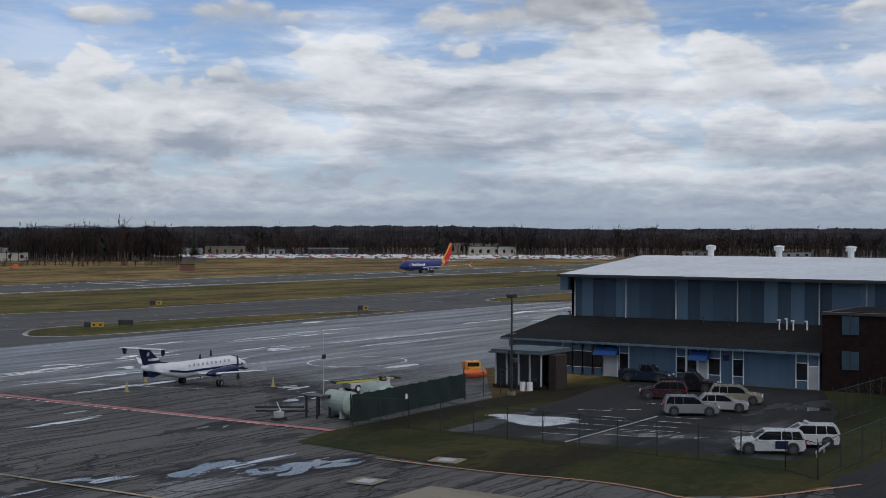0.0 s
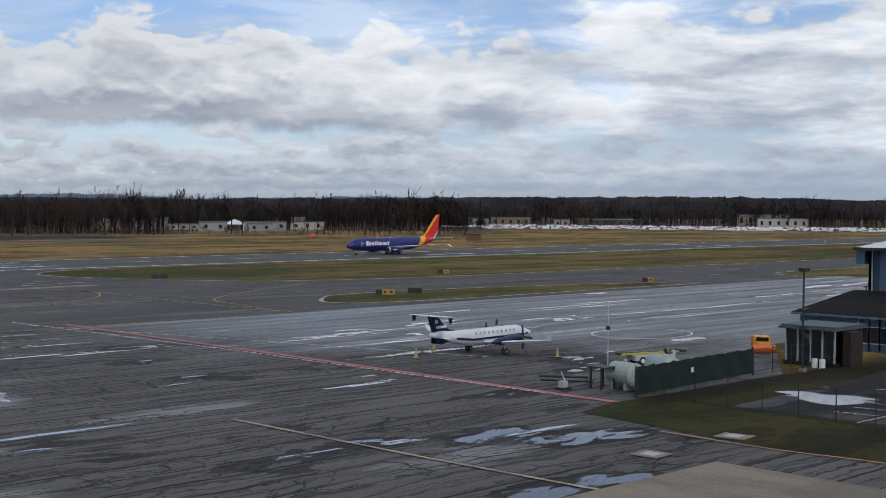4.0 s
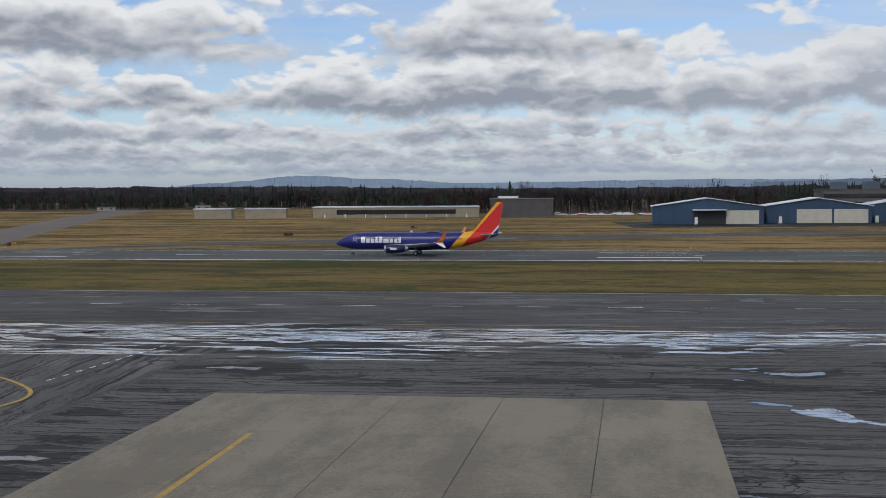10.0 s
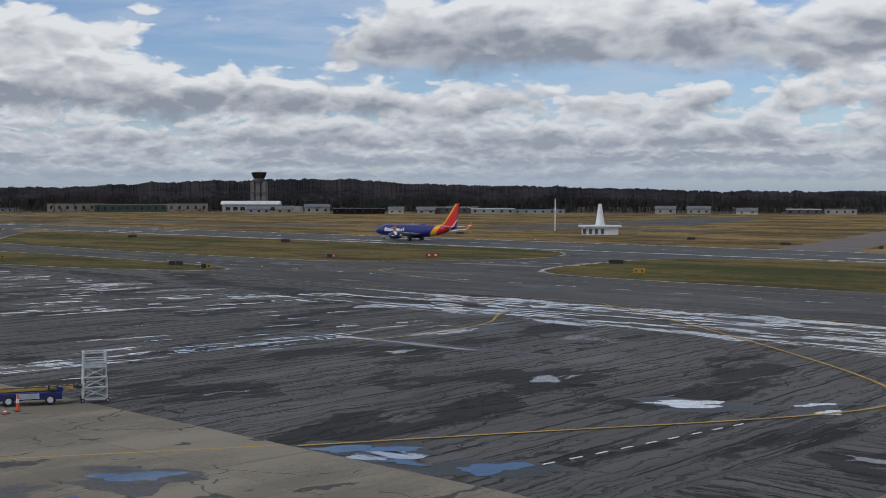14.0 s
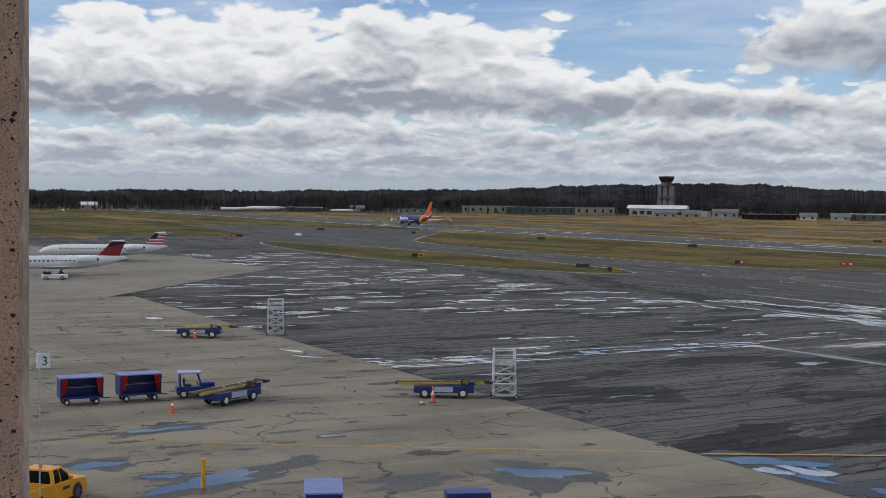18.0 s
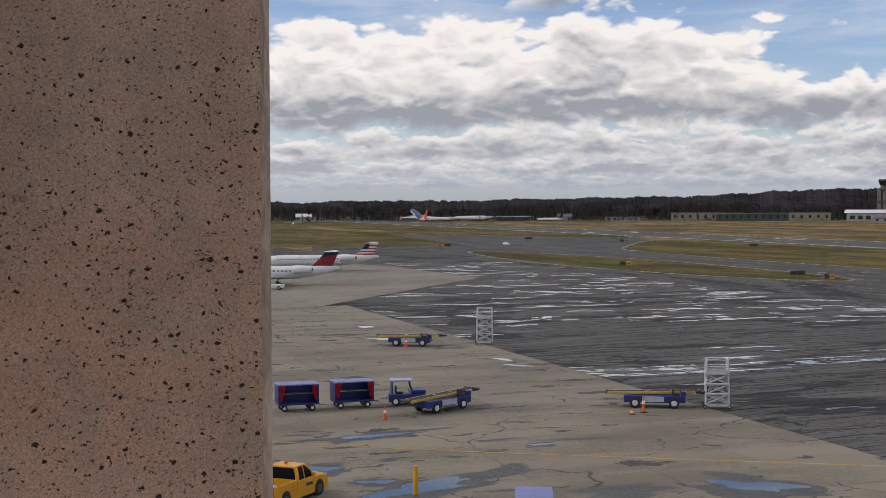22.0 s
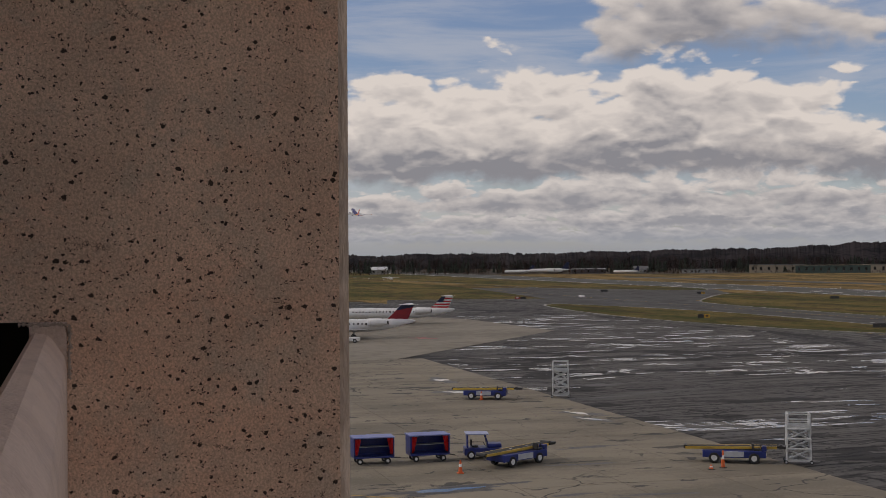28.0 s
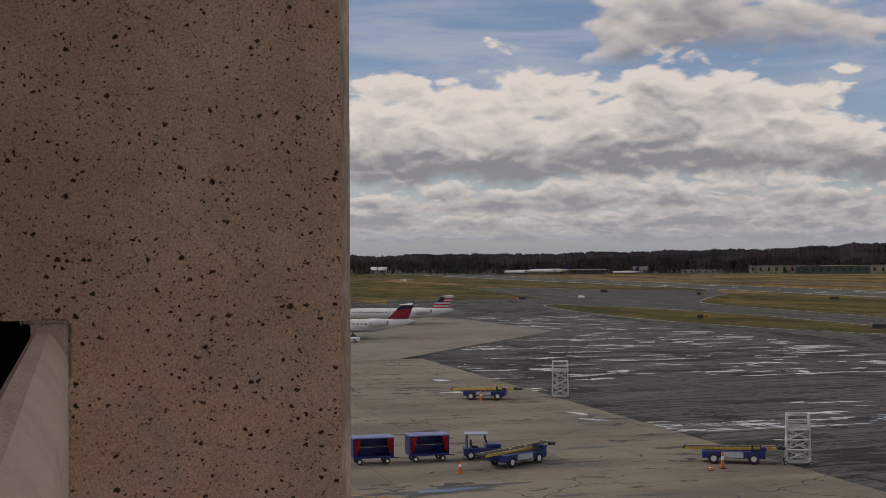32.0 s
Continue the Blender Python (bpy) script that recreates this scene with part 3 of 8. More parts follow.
CREAM = surface("cream_door", (0.55, 0.51, 0.42), (0.47, 0.44, 0.37), 0.4, 0.6)
BROWN_BRICK = surface("dark_brown_brick", (0.024, 0.013, 0.011), (0.014, 0.009, 0.008), 1.2, 0.9, fine=6, spec=0.15)
SCREEN_GREEN = surface("green_windscreen", (0.006, 0.019, 0.015), (0.004, 0.012, 0.010), 0.6, 0.8)
FENCE = surface("dark_green_fence", (0.015, 0.028, 0.024), (0.02, 0.032, 0.028), 3, 0.6)
TANK_GREEN = surface("pale_green_tank", (0.36, 0.43, 0.38), (0.28, 0.34, 0.30), 0.8, 0.45)

# ---- mesh helpers ----
from mathutils.geometry import tessellate_polygon


def part(name, bm, material, parent=None, label="", smooth=False):
    """Links a bmesh as one mesh object under a thing or a part."""
    me = bpy.data.meshes.new(name)
    bmesh.ops.recalc_face_normals(bm, faces=bm.faces)
    if smooth:
        for f in bm.faces:
            f.smooth = True
    bm.to_mesh(me)
    bm.free()
    for m in material if isinstance(material, (list, tuple)) else (material,):
        me.materials.append(m)
    ob = new(name, me)
    ob.parent = parent
    if label:
        ob["label"] = label
    return ob


def shared(name, ob, parent, m, label=""):
    """Another object on the mesh of ob."""
    o = new(name, ob.data)
    o.parent = parent
    o.matrix_basis = m
    if label:
        o["label"] = label
    return o


def thing(name, m, label, category, group="", kind=""):
    ob = new(name)
    ob.matrix_basis = m
    ob.empty_display_size = 0.5
    return tagged(ob, label, category, group, kind)


def quad(bm, *pts):
    return bm.faces.new([bm.verts.new(p) for p in pts])


def box(bm, x0, y0, z0, x1, y1, z1, bevel=0.0):
    v = [bm.verts.new((x, y, z)) for z in (z0, z1) for x, y in ((x0, y0), (x1, y0), (x1, y1), (x0, y1))]
    fs = [bm.faces.new([v[i] for i in f]) for f in ((3, 2, 1, 0), (4, 5, 6, 7), (0, 1, 5, 4), (1, 2, 6, 5), (2, 3, 7, 6), (3, 0, 4, 7))]
    if bevel:
        edges = {e for f in fs for e in f.edges}
        bmesh.ops.bevel(bm, geom=list(edges), offset=bevel, segments=2, affect="EDGES", profile=0.6)
    return bm


def boxes(*rows, bevel=0.0):
    bm = bmesh.new()
    for r in rows:
        box(bm, *r, bevel=bevel)
    return bm


def rod(bm, p, q, r, r2=None, n=8, caps=True):
    p, q = Vector(p), Vector(q)
    d = (q - p).normalized()
    a = d.orthogonal().normalized()
    b = d.cross(a)
    rings = []
    for c, rad in ((p, r), (q, r if r2 is None else r2)):
        rings.append([bm.verts.new(c + (a * math.cos(k * math.tau / n) + b * math.sin(k * math.tau / n)) * rad) for k in range(n)])
    for k in range(n):
        bm.faces.new((rings[0][k], rings[0][(k + 1) % n], rings[1][(k + 1) % n], rings[1][k]))
    if caps:
        bm.faces.new(rings[0][::-1])
        bm.faces.new(rings[1])
    return bm


def rods(rows, n=6):
    bm = bmesh.new()
    for p, q, r in rows:
        rod(bm, p, q, r, n=n)
    return bm


def loft(bm, rings, close=True):
    """Skins rings of points, each with the same count."""
    vs = [[bm.verts.new(p) for p in ring] for ring in rings]
    n = len(vs[0])
    for a, b in zip(vs, vs[1:]):
        for k in range(n):
            bm.faces.new((a[k], a[(k + 1) % n], b[(k + 1) % n], b[k]))
    if close:
        bm.faces.new(vs[0][::-1])
        bm.faces.new(vs[-1])
    return bm


def tube_x(sections, n=20):
    """A body along x: rows of x, z of the middle, half width, half height."""
    rings = [[(x, ry * math.sin(k * math.tau / n), zc + rz * math.cos(k * math.tau / n)) for k in range(n)] for x, zc, ry, rz in sections]
    return loft(bmesh.new(), rings)


def slab_from(outline, lo, hi, axis=1):
    """A plate: an outline of 2D points, thick from lo to hi along the axis left out."""
    def put(p, h):
        q = list(p)
        q.insert(axis, h)
        return tuple(q)
    return loft(bmesh.new(), [[put(p, lo) for p in outline], [put(p, hi) for p in outline]])


def wheel(name, parent, x, y, z, r, w, rim, hub_r=0.55):
    """A tyre and its rim, the axle along y."""
    bm = bmesh.new()
    prof = ((-w / 2, r * hub_r), (-w / 2, r * 0.9), (-w * 0.32, r), (w * 0.32, r), (w / 2, r * 0.9), (w / 2, r * hub_r))
    loft(bm, [[(rr * math.cos(k * math.tau / 16), yy, rr * math.sin(k * math.tau / 16)) for k in range(16)] for yy, rr in prof], close=False)
    t = part(name, bm, RUBBER, parent)
    t.matrix_basis = pose(x, y, z)
    bm = bmesh.new()
    rod(bm, (0, -w * 0.42, 0), (0, w * 0.42, 0), r * hub_r, n=12)
    part("rim", bm, rim, t)
    return t


def rounded(pts, times=2):
    """Cuts the corners of a closed outline."""
    for _ in range(times):
        pts = [tuple(a[i] * (1 - f) + b[i] * f for i in range(2)) for a, b in zip(pts, pts[1:] + pts[:1]) for f in (0.25, 0.75)]
    return pts


def sheet(name, pts, z, material, label="", category="ground"):
    tris = tessellate_polygon([[Vector((x, y, 0)) for x, y in pts]])
    flat = [(a, b, c) if (Vector(pts[b]) - Vector(pts[a])).cross(Vector(pts[c]) - Vector(pts[a])) > 0 else (a, c, b) for a, b, c in tris]
    me = bpy.data.meshes.new(name)
    me.from_pydata([(x, y, z) for x, y in pts], [], flat)
    me.materials.append(material)
    return tagged(new(name, me), label, category, kind="structure")


def ribbon(pts, width, z):
    """A painted line along points on the ground."""
    bm = bmesh.new()
    rows = []
    for k, (x, y) in enumerate(pts):
        a, b = Vector(pts[max(k - 1, 0)]), Vector(pts[min(k + 1, len(pts) - 1)])
        d = (b - a).normalized() * width / 2
        rows.append((bm.verts.new((x - d.y, y + d.x, z)), bm.verts.new((x + d.y, y - d.x, z))))
    for a, b in zip(rows, rows[1:]):
        bm.faces.new((a[0], a[1], b[1], b[0]))
    for f in bm.faces:
        f.normal_update()
        if f.normal.z < 0:
            f.normal_flip()
    return bm


def smooth_line(pts, times=3):
    for _ in range(times):
        out = [pts[0]]
        for a, b in zip(pts, pts[1:]):
            out += [tuple(a[i] * 0.75 + b[i] * 0.25 for i in range(2)), tuple(a[i] * 0.25 + b[i] * 0.75 for i in range(2))]
        pts = out + [pts[-1]]
    return pts


def line_mark(name, pts, width, z, material, label):
    me = bpy.data.meshes.new(name)
    bm = ribbon(pts, width, z)
    bm.to_mesh(me)
    bm.free()
    me.materials.append(material)
    return tagged(new(name, me), label, "marking", kind="structure")


# ---- ground ----
sheet("ground", [(-4500, -4500), (4500, -4500), (4500, 4500), (-4500, 4500)], 0.0, FIELD, "wide flat airfield of straw-coloured winter grass", "grass")
sheet("apron", [(-520, -120), (83, -120), (83, 22), (78, 30), (78, 62), (84, 64), (108, 64), (133, 80), (200, 80), (420, 130), (420, 196), (-560, 196), (-560, 130), (-430, 100), (-520, 70)], 0.012, ASPHALT, "old cracked dark asphalt apron with wet streaks", "apron")
sheet("taxiway", [(-620, 156), (-235, 149.5), (430, 149.5), (430, 204), (268, 203), (190, 204), (160, 214), (150, 262), (170, 284), (60, 284), (84, 268), (102, 250), (104, 216), (96, 203), (77, 193), (0, 195.5), (-98, 195.5), (-160, 192), (-173, 201), (-182, 216), (-188, 255), (-172, 276), (-150, 284), (-242, 284), (-216, 262), (-207, 240), (-222, 205), (-240, 196), (-309, 193), (-380, 196), (-412, 204), (-470, 250), (-560, 284), (-700, 284), (-620, 215)], 0.020, TAXIWAY, "dark grey asphalt taxiway with connectors to the runway", "taxiway")
sheet("runway", [(-2200, 282.5), (1400, 282.5), (1400, 330.5), (-2200, 330.5)], 0.032, RUNWAY, "long grey asphalt runway", "runway")
for k, (a0, a1, r0, r1) in enumerate(((-90, -38, 985, 1500), (-47, -33, 782, 1500), (-34, -10, 690, 1500), (-18, 10, 800, 1500), (5, 46, 1065, 1500), (38, 104, 1125, 1600))):
    arc = [a0 + (a1 - a0) * j / 24 for j in range(25)]
    ring = [(-r0 * math.sin(radians(a)), r0 * math.cos(radians(a))) for a in arc] + [(-r1 * math.sin(radians(a)), r1 * math.cos(radians(a))) for a in reversed(arc)]
    sheet("woodland_floor", ring, 0.004 + 0.002 * k, surface("leaf_litter", (0.060, 0.040, 0.022), (0.034, 0.024, 0.015), 0.05, 0.95), "dark leaf-strewn floor of the woods", "ground")
sheet("cross_runway", [(-172, 330), (-196, 330), (-232, 440), (-318, 700), (-405, 1000), (-375, 1000), (-292, 700), (-212, 450)], 0.020, STRIP, "pale asphalt strip leaving the runway through the field", "taxiway")
sheet("far_taxiway", [(-130, 372), (-165, 330), (-150, 330), (-110, 362), (20, 420), (120, 470), (320, 480), (320, 500), (110, 490), (-10, 445), (-60, 425)], 0.016, TAXIWAY, "narrow taxiway curving across the far field", "taxiway")
sheet("hangar_apron", [(0, 520), (100, 535), (320, 510), (330, 560), (250, 600), (250, 690), (-10, 600)], 0.024, LOT, "asphalt yard in front of the blue hangars", "apron")
sheet("west_taxiway", [(-900, 372), (-560, 392), (-420, 436), (-300, 468), (-300, 486), (-430, 456), (-580, 416), (-900, 392)], 0.016, TAXIWAY, "taxiway across the western field", "taxiway")
sheet("west_taxiway", [(-430, 446), (-400, 460), (-380, 560), (-440, 740), (-500, 740), (-440, 560)], 0.022, TAXIWAY, "taxiway leading to the far hangars", "taxiway")

MARK_EDGE = surface("worn_edge_marking", (0.46, 0.44, 0.40), (0.16, 0.155, 0.145), 0.09, 0.85, fine=1.3, lo=0.42, hi=0.60)


def turf(name, pts, z, material, label, category):
    """A patch of grass with the worn pale line that runs round it on the asphalt."""
    sheet(name, pts, z, material, label, category)
    line_mark("turf_edge_line", pts + pts[:2], 0.75, z + 0.012, MARK_EDGE, "worn pale edge line round the grass")


turf("grass_strip", rounded([(137.5, 261), (143, 272), (165, 281), (700, 281), (1000, 281), (1000, 200), (700, 198), (365, 198), (268, 203), (190, 204), (160, 214), (143, 240)], 2), 0.05, GRASS, "strip of patchy winter grass beside the runway", "grass")
turf("grass_strip", rounded([(104, 216), (102, 250), (84, 271), (55, 281.5), (0, 282), (-100, 282), (-150, 281), (-180, 270), (-188, 252), (-182, 216), (-172, 200), (-155, 193.5), (-98, 195.5), (0, 196), (60, 193), (80, 193), (96, 203)], 2), 0.05, GRASS, "strip of patchy winter grass between taxiway and runway", "grass")
turf("grass_strip", rounded([(-207, 240), (-214, 262), (-235, 280), (-300, 282), (-470, 281), (-499, 262), (-412, 204), (-385, 195), (-309, 193), (-240, 196), (-222, 205)], 2), 0.05, GRASS, "strip of patchy winter grass between taxiway and runway", "grass")
turf("grass_strip", rounded([(-560, 284), (-520, 262), (-640, 205), (-1400, 205), (-1400, 282), (-700, 282)], 1), 0.05, GRASS, "strip of patchy winter grass between taxiway and runway", "grass")
turf("grass_island", rounded([(140, 169), (147, 175), (176, 174), (219, 162.5), (233, 153), (203, 154.2), (157, 153.5), (138, 156), (134, 162)], 2), 0.05, GRASS, "long green grass island between taxiway and apron", "grass")
turf("grass_island", rounded([(268, 155), (274, 167), (300, 168), (420, 167), (420, 140), (300, 142), (276, 145)], 2), 0.05, GRASS, "green grass island beside the apron", "grass")
turf("grass_island", rounded([(-404, 146), (-402, 153), (-332, 171), (-240, 168.5), (-222, 163), (-221, 156), (-228, 151), (-251, 141), (-307, 132.5), (-380, 138)], 2), 0.05, GRASS, "long grass island between taxiway and apron", "grass")
sheet("grass_verge", [(-470, 80), (-455, 165), (-650, 190), (-1300, 190), (-1300, 20), (-560, 40)], 0.05, GRASS, "grass beyond the western apron", "grass")

# lawn and car park beside the blue hangar
sheet("lawn", [(76, 52), (77.5, 63), (83, 64.5), (133, 64.5), (133, 30), (140, 18), (84, 24), (77, 27), (74.5, 31), (76, 37), (75, 45)], 0.05, LAWN, "thin green lawn round the fenced car park", "grass")
sheet("car_park", [(88.6, 57), (100, 57.6), (113, 58.6), (121, 60.0), (131, 59.5), (132.5, 40), (117, 34), (110, 33), (100, 28.5), (90, 29)], 0.062, LOT, "wet dark asphalt car park", "car park")
sheet("service_road", [(84, 25), (79, 23), (90, -40), (200, -60), (200, 16), (130, 22)], 0.058, LOT, "dark asphalt service road", "road")
# ---- painted markings ----
Z1 = 0.075
line_mark("runway_edge_line", [(-2200, 284.6), (1400, 284.6)], 1.3, 0.045, MARK_WHITE, "white runway edge line")
line_mark("runway_edge_line", [(-2200, 328.4), (1400, 328.4)], 0.9, 0.045, MARK_WHITE, "white runway edge line")
for x0 in (-640, -492, -344, -156, -8, 140, 288, 436):
    line_mark("touchdown_stripe", [(x0, 296.9), (x0 + 23, 296.9)], 1.9, 0.045, MARK_WHITE, "broad white touchdown bar on the runway")
    line_mark("touchdown_stripe", [(x0, 318), (x0 + 23, 318)], 1.9, 0.045, MARK_WHITE, "broad white touchdown bar on the runway")
for k in range(-34, 24):
    line_mark("centre_line_dash", [(k * 36.5, 306.5), (k * 36.5 + 16, 306.5)], 0.5, 0.045, MARK_WHITE, "white runway centre line dash")
for k in range(-22, 8):
    x0 = -3.3 + k * 11.75
    line_mark("taxi_dash", [(x0, 172.6), (x0 + 4.5, 172.6)], 0.32, Z1, MARK_WHITE, "faded white taxi lane dash")
line_mark("red_line", [(84.6, 153), (84.3, 110), (83.6, 64.3)], 0.85, Z1, MARK_RED, "red security line painted on the apron")
line_mark("white_line", [(81, 161), (83.2, 114), (83.3, 64.4)], 0.18, Z1 - 0.006, MARK_WHITE, "faded white line beside the red line")
line_mark("white_line", [(80.7, 154.7), (91, 120), (99, 92)], 0.16, Z1, MARK_WHITE, "faded white lead line")
line_mark("yellow_line", [(56.4, 78), (56.5, 57.4), (57.2, 41)], 0.35, Z1, surface("bleached_yellow_marking", (0.46, 0.38, 0.24), (0.20, 0.175, 0.12), 0.4, 0.85, fine=5), "faded yellow stand line")
line_mark("yellow_line", [(16.4, 79.6), (16.6, 40)], 0.42, Z1, MARK_YELLOW, "yellow stand line")
line_mark("yellow_line", smooth_line([(-63.5, 51.3), (-56, 66), (-47.5, 81.5), (-44.2, 92), (-47.6, 99.5), (-63, 113), (-94, 135.5), (-116, 149)]), 0.35, Z1, MARK_YELLOW, "yellow taxi lead-in line curving across the apron")
line_mark("yellow_line", smooth_line([(-110, -10), (-84, 16), (-64, 50.6)]), 0.25, Z1 + 0.06, MARK_YELLOW, "worn yellow lead-in line on the concrete")
line_mark("yellow_line", smooth_line([(-117.5, 131.5), (-115, 126), (-107, 116), (-104, 103), (-104.5, 92)]), 0.35, Z1, MARK_YELLOW, "yellow taxi line")
line_mark("yellow_line", smooth_line([(-24.1, 81), (-23.6, 60), (-23.6, 40)], 1), 0.38, Z1 + 0.06, MARK_YELLOW, "yellow stand line on the concrete pad")
line_mark("yellow_line", smooth_line([(60, 183), (96, 183.5), (110, 190), (119.5, 203), (119, 215), (112, 225)]), 0.32, Z1, MARK_YELLOW, "yellow taxi guide line curving to the runway")
line_mark("yellow_line", smooth_line([(119, 212), (119.5, 200), (118, 172), (119, 150)]), 0.3, Z1, MARK_YELLOW, "yellow taxi guide line")
line_mark("yellow_line", smooth_line([(165, 203), (140, 190), (123, 178), (121, 165), (118, 152)]), 0.3, Z1, MARK_YELLOW, "yellow taxi guide line")
line_mark("yellow_line", [(-620, 184), (430, 184)], 0.22, Z1 - 0.004, MARK_YELLOW, "thin yellow taxiway centre line")
line_mark("yellow_line", [(-230, 148.8), (110, 148.8)], 0.25, Z1, MARK_YELLOW, "worn double yellow apron edge line")
line_mark("yellow_line", smooth_line([(-240, 160), (-205, 168), (-196, 182), (-205, 192)]), 0.3, Z1, MARK_YELLOW, "yellow taxi guide line")
line_mark("yellow_line", smooth_line([(-160, 168), (-196, 178), (-205, 190), (-190, 205)]), 0.3, Z1, MARK_YELLOW, "yellow taxi guide line")
MARK_PINK = surface("worn_pink_marking", (0.34, 0.20, 0.19), (0.13, 0.115, 0.11), 0.3, 0.85, fine=2.5)
for cx, cy, sx in ((117, 222, 1), (-196, 214, -1)):
    line_mark("holding_patch", [(cx - 11, cy - 1), (cx + 12, cy + 1)], 4.0, Z1 - 0.02, MARK_PINK, "worn pinkish holding position patch")
    for k in range(7):
        x0, y0 = cx - 12 + k * 3.6 + 2 * (k % 2), cy + 6 + (k * 5) % 13
        line_mark("holding_bar", [(x0, y0), (x0 + 5.5, y0 + 0.3)], 0.9, Z1 - 0.02, MARK_EDGE, "worn white bar of the holding position")
line_mark("island_edge_line", rounded([(-171, 199), (-180.5, 216), (-186, 250)], 0), 0.35, Z1, MARK_WHITE, "worn white line round the grass tip")
for k in range(9):
    y0 = 57.6 + k * 2.35
    line_mark("stand_dash", [(-49.1 + k * 0.1, y0), (-49.1 + k * 0.1, y0 + 1.15)], 0.22, Z1, MARK_WHITE, "white dash of a stand boundary")
for k in range(11):
    y0 = 102 + k * 2.6
    line_mark("stand_dash", [(-47.5 + k * 0.12, y0), (-47.4 + k * 0.12, y0 + 1.2)], 0.2, Z1, MARK_WHITE, "white dash of a stand boundary")
for k in range(44):
    line_mark("stand_dash", [(-60 + k * 3, 133), (-58.8 + k * 3, 133)], 0.2, Z1, MARK_WHITE, "faded white dash along the apron")
line_mark("circle_mark", [(131 + 7 * math.cos(k * math.tau / 40), 97 + 5.5 * math.sin(k * math.tau / 40)) for k in range(41)], 0.25, Z1, MARK_WHITE, "pale painted circle on the apron")
line_mark("kerb_line", smooth_line([(75, 54), (74.6, 45), (75.9, 37.6), (75, 33), (73.5, 30.5), (76, 27), (84, 23)]), 0.3, Z1, surface("faded_orange_marking", (0.46, 0.24, 0.14), (0.3, 0.18, 0.12), 0.5, 0.85), "faded orange edge line along the lawn")
for x0, y0, x1, y1 in ((88.5, 46.3, 106, 46.3), (103.2, 50.5, 103.2, 47.9), (108.1, 51.8, 109.1, 49.0), (113.7, 50.7, 113.9, 48), (106, 54, 107, 51.2), (92.0, 50.2, 92.5, 46.9), (95.1, 50.2, 95.6, 46.9), (98.2, 50.2, 98.7, 46.9), (101.3, 50.2, 101.8, 46.9), (94.0, 45.6, 94.5, 42.2), (97.0, 45.6, 97.5, 42.2), (100.0, 45.6, 100.5, 42.2), (103.0, 45.6, 103.5, 42.2), (106.0, 45.6, 106.5, 42.2), (98, 44, 98.2, 41), (101, 38, 101.5, 35)):
    line_mark("bay_line", [(x0, y0), (x1, y1)], 0.14, Z1, MARK_WHITE, "worn white parking bay line")
# ---- near building: fin wall and parapet at the viewing opening ----
def make_viewpoint():
    fin = thing("wall_fin", pose(0, 0, 0), "weathered reddish precast concrete fin wall with air holes", "wall", kind="structure")
    bm = boxes((-3.05, -6.0, 15.457, -2.62, 0.546, 22.0), (-3.05, 0.1035, 9.0, -2.62, 0.546, 15.457), (-3.05, -6.0, 9.0, -2.62, -1.2, 15.457))
    part("fin_panel", bm, PITTED, fin)
    bm = slab_from([(-2.62, 0.546), (-2.6225, 0.553), (-2.634, 0.565), (-3.036, 0.565), (-3.05, 0.546)], 9.0, 22.0, axis=2)
    # edge colour is raised to make up for the shade it stands in
    part("fin_edge", bm, surface("fin_edge_concrete", (0.66, 0.51, 0.40), (0.42, 0.32, 0.25), 11, 0.9, bump=0.5, fine=90, stretch=(1, 1, 0.35), lo=0.4, hi=0.6), fin, "chamfered edge with its colour raised against shade")
    wall = thing("parapet", pose(0, 0, 0), "smooth pinkish concrete parapet with a rounded coping", "parapet", kind="structure")
    bm = bmesh.new()
    prof = [(0.046, 9.0), (0.046, 15.425), (0.049, 15.436), (0.056, 15.440), (0.074, 15.437), (0.082, 15.430), (0.100, 15.402), (0.104, 15.38), (0.104, 9.0)]
    loft(bm, [[(x, y, z) for y, z in prof] for x in (-2.616, -2.55, 1.2, 9.0)])
    part("coping", bm, SILL, wall)
    mortar = bmesh.new()
    rng = random.Random(5)
    path = [(-2.614, 0.03 + 0.074 * k / 26, 15.452 + 0.003 * rng.random()) for k in range(27)] + [(-2.614, 0.106 + 0.003 * rng.random(), 15.452 - 0.085 * k / 30) for k in range(31)]
    for a, b in zip(path, path[1:]):
        rod(mortar, a, b, 0.0012 + 0.0034 * rng.random(), n=5)
    part("mortar_bead", mortar, surface("mortar", (0.45, 0.36, 0.30), (0.36, 0.28, 0.23), 30, 0.9, bump=0.4), wall, "ragged pale mortar bead")
    part("joint_filler", boxes((-2.70, 0.046, 15.30, -2.613, 0.1032, 15.4565)), SILL, fin, "pale mortar filling")
    # black backing sheet stands in for the deep shade of this opening
    part("recess", boxes((-3.04, -1.2, 9.0, -3.0, 0.1035, 15.457)), BLACK, fin, "black sheet painted as the shade under the fin")
    inner = thing("wall_inner", pose(0, 0, 0), "dark inner walls and ceiling of the parking deck", "wall", kind="structure")
    part("deck_wall", boxes((-9, -9, 9, 12, -8.8, 22), (9.1, -9, 9, 9.4, 0.5, 22)), PITTED, inner)
    tagged(part("floor", boxes((-9, -9, 13.9, 12, -0.17, 14.06)), CONCRETE), "bare concrete deck floor", "floor", kind="structure")
    tagged(part("ceiling", boxes((-9, -9, 18.2, 12, -0.1, 18.6)), CONCRETE), "concrete deck ceiling", "ceiling", kind="structure")


make_viewpoint()


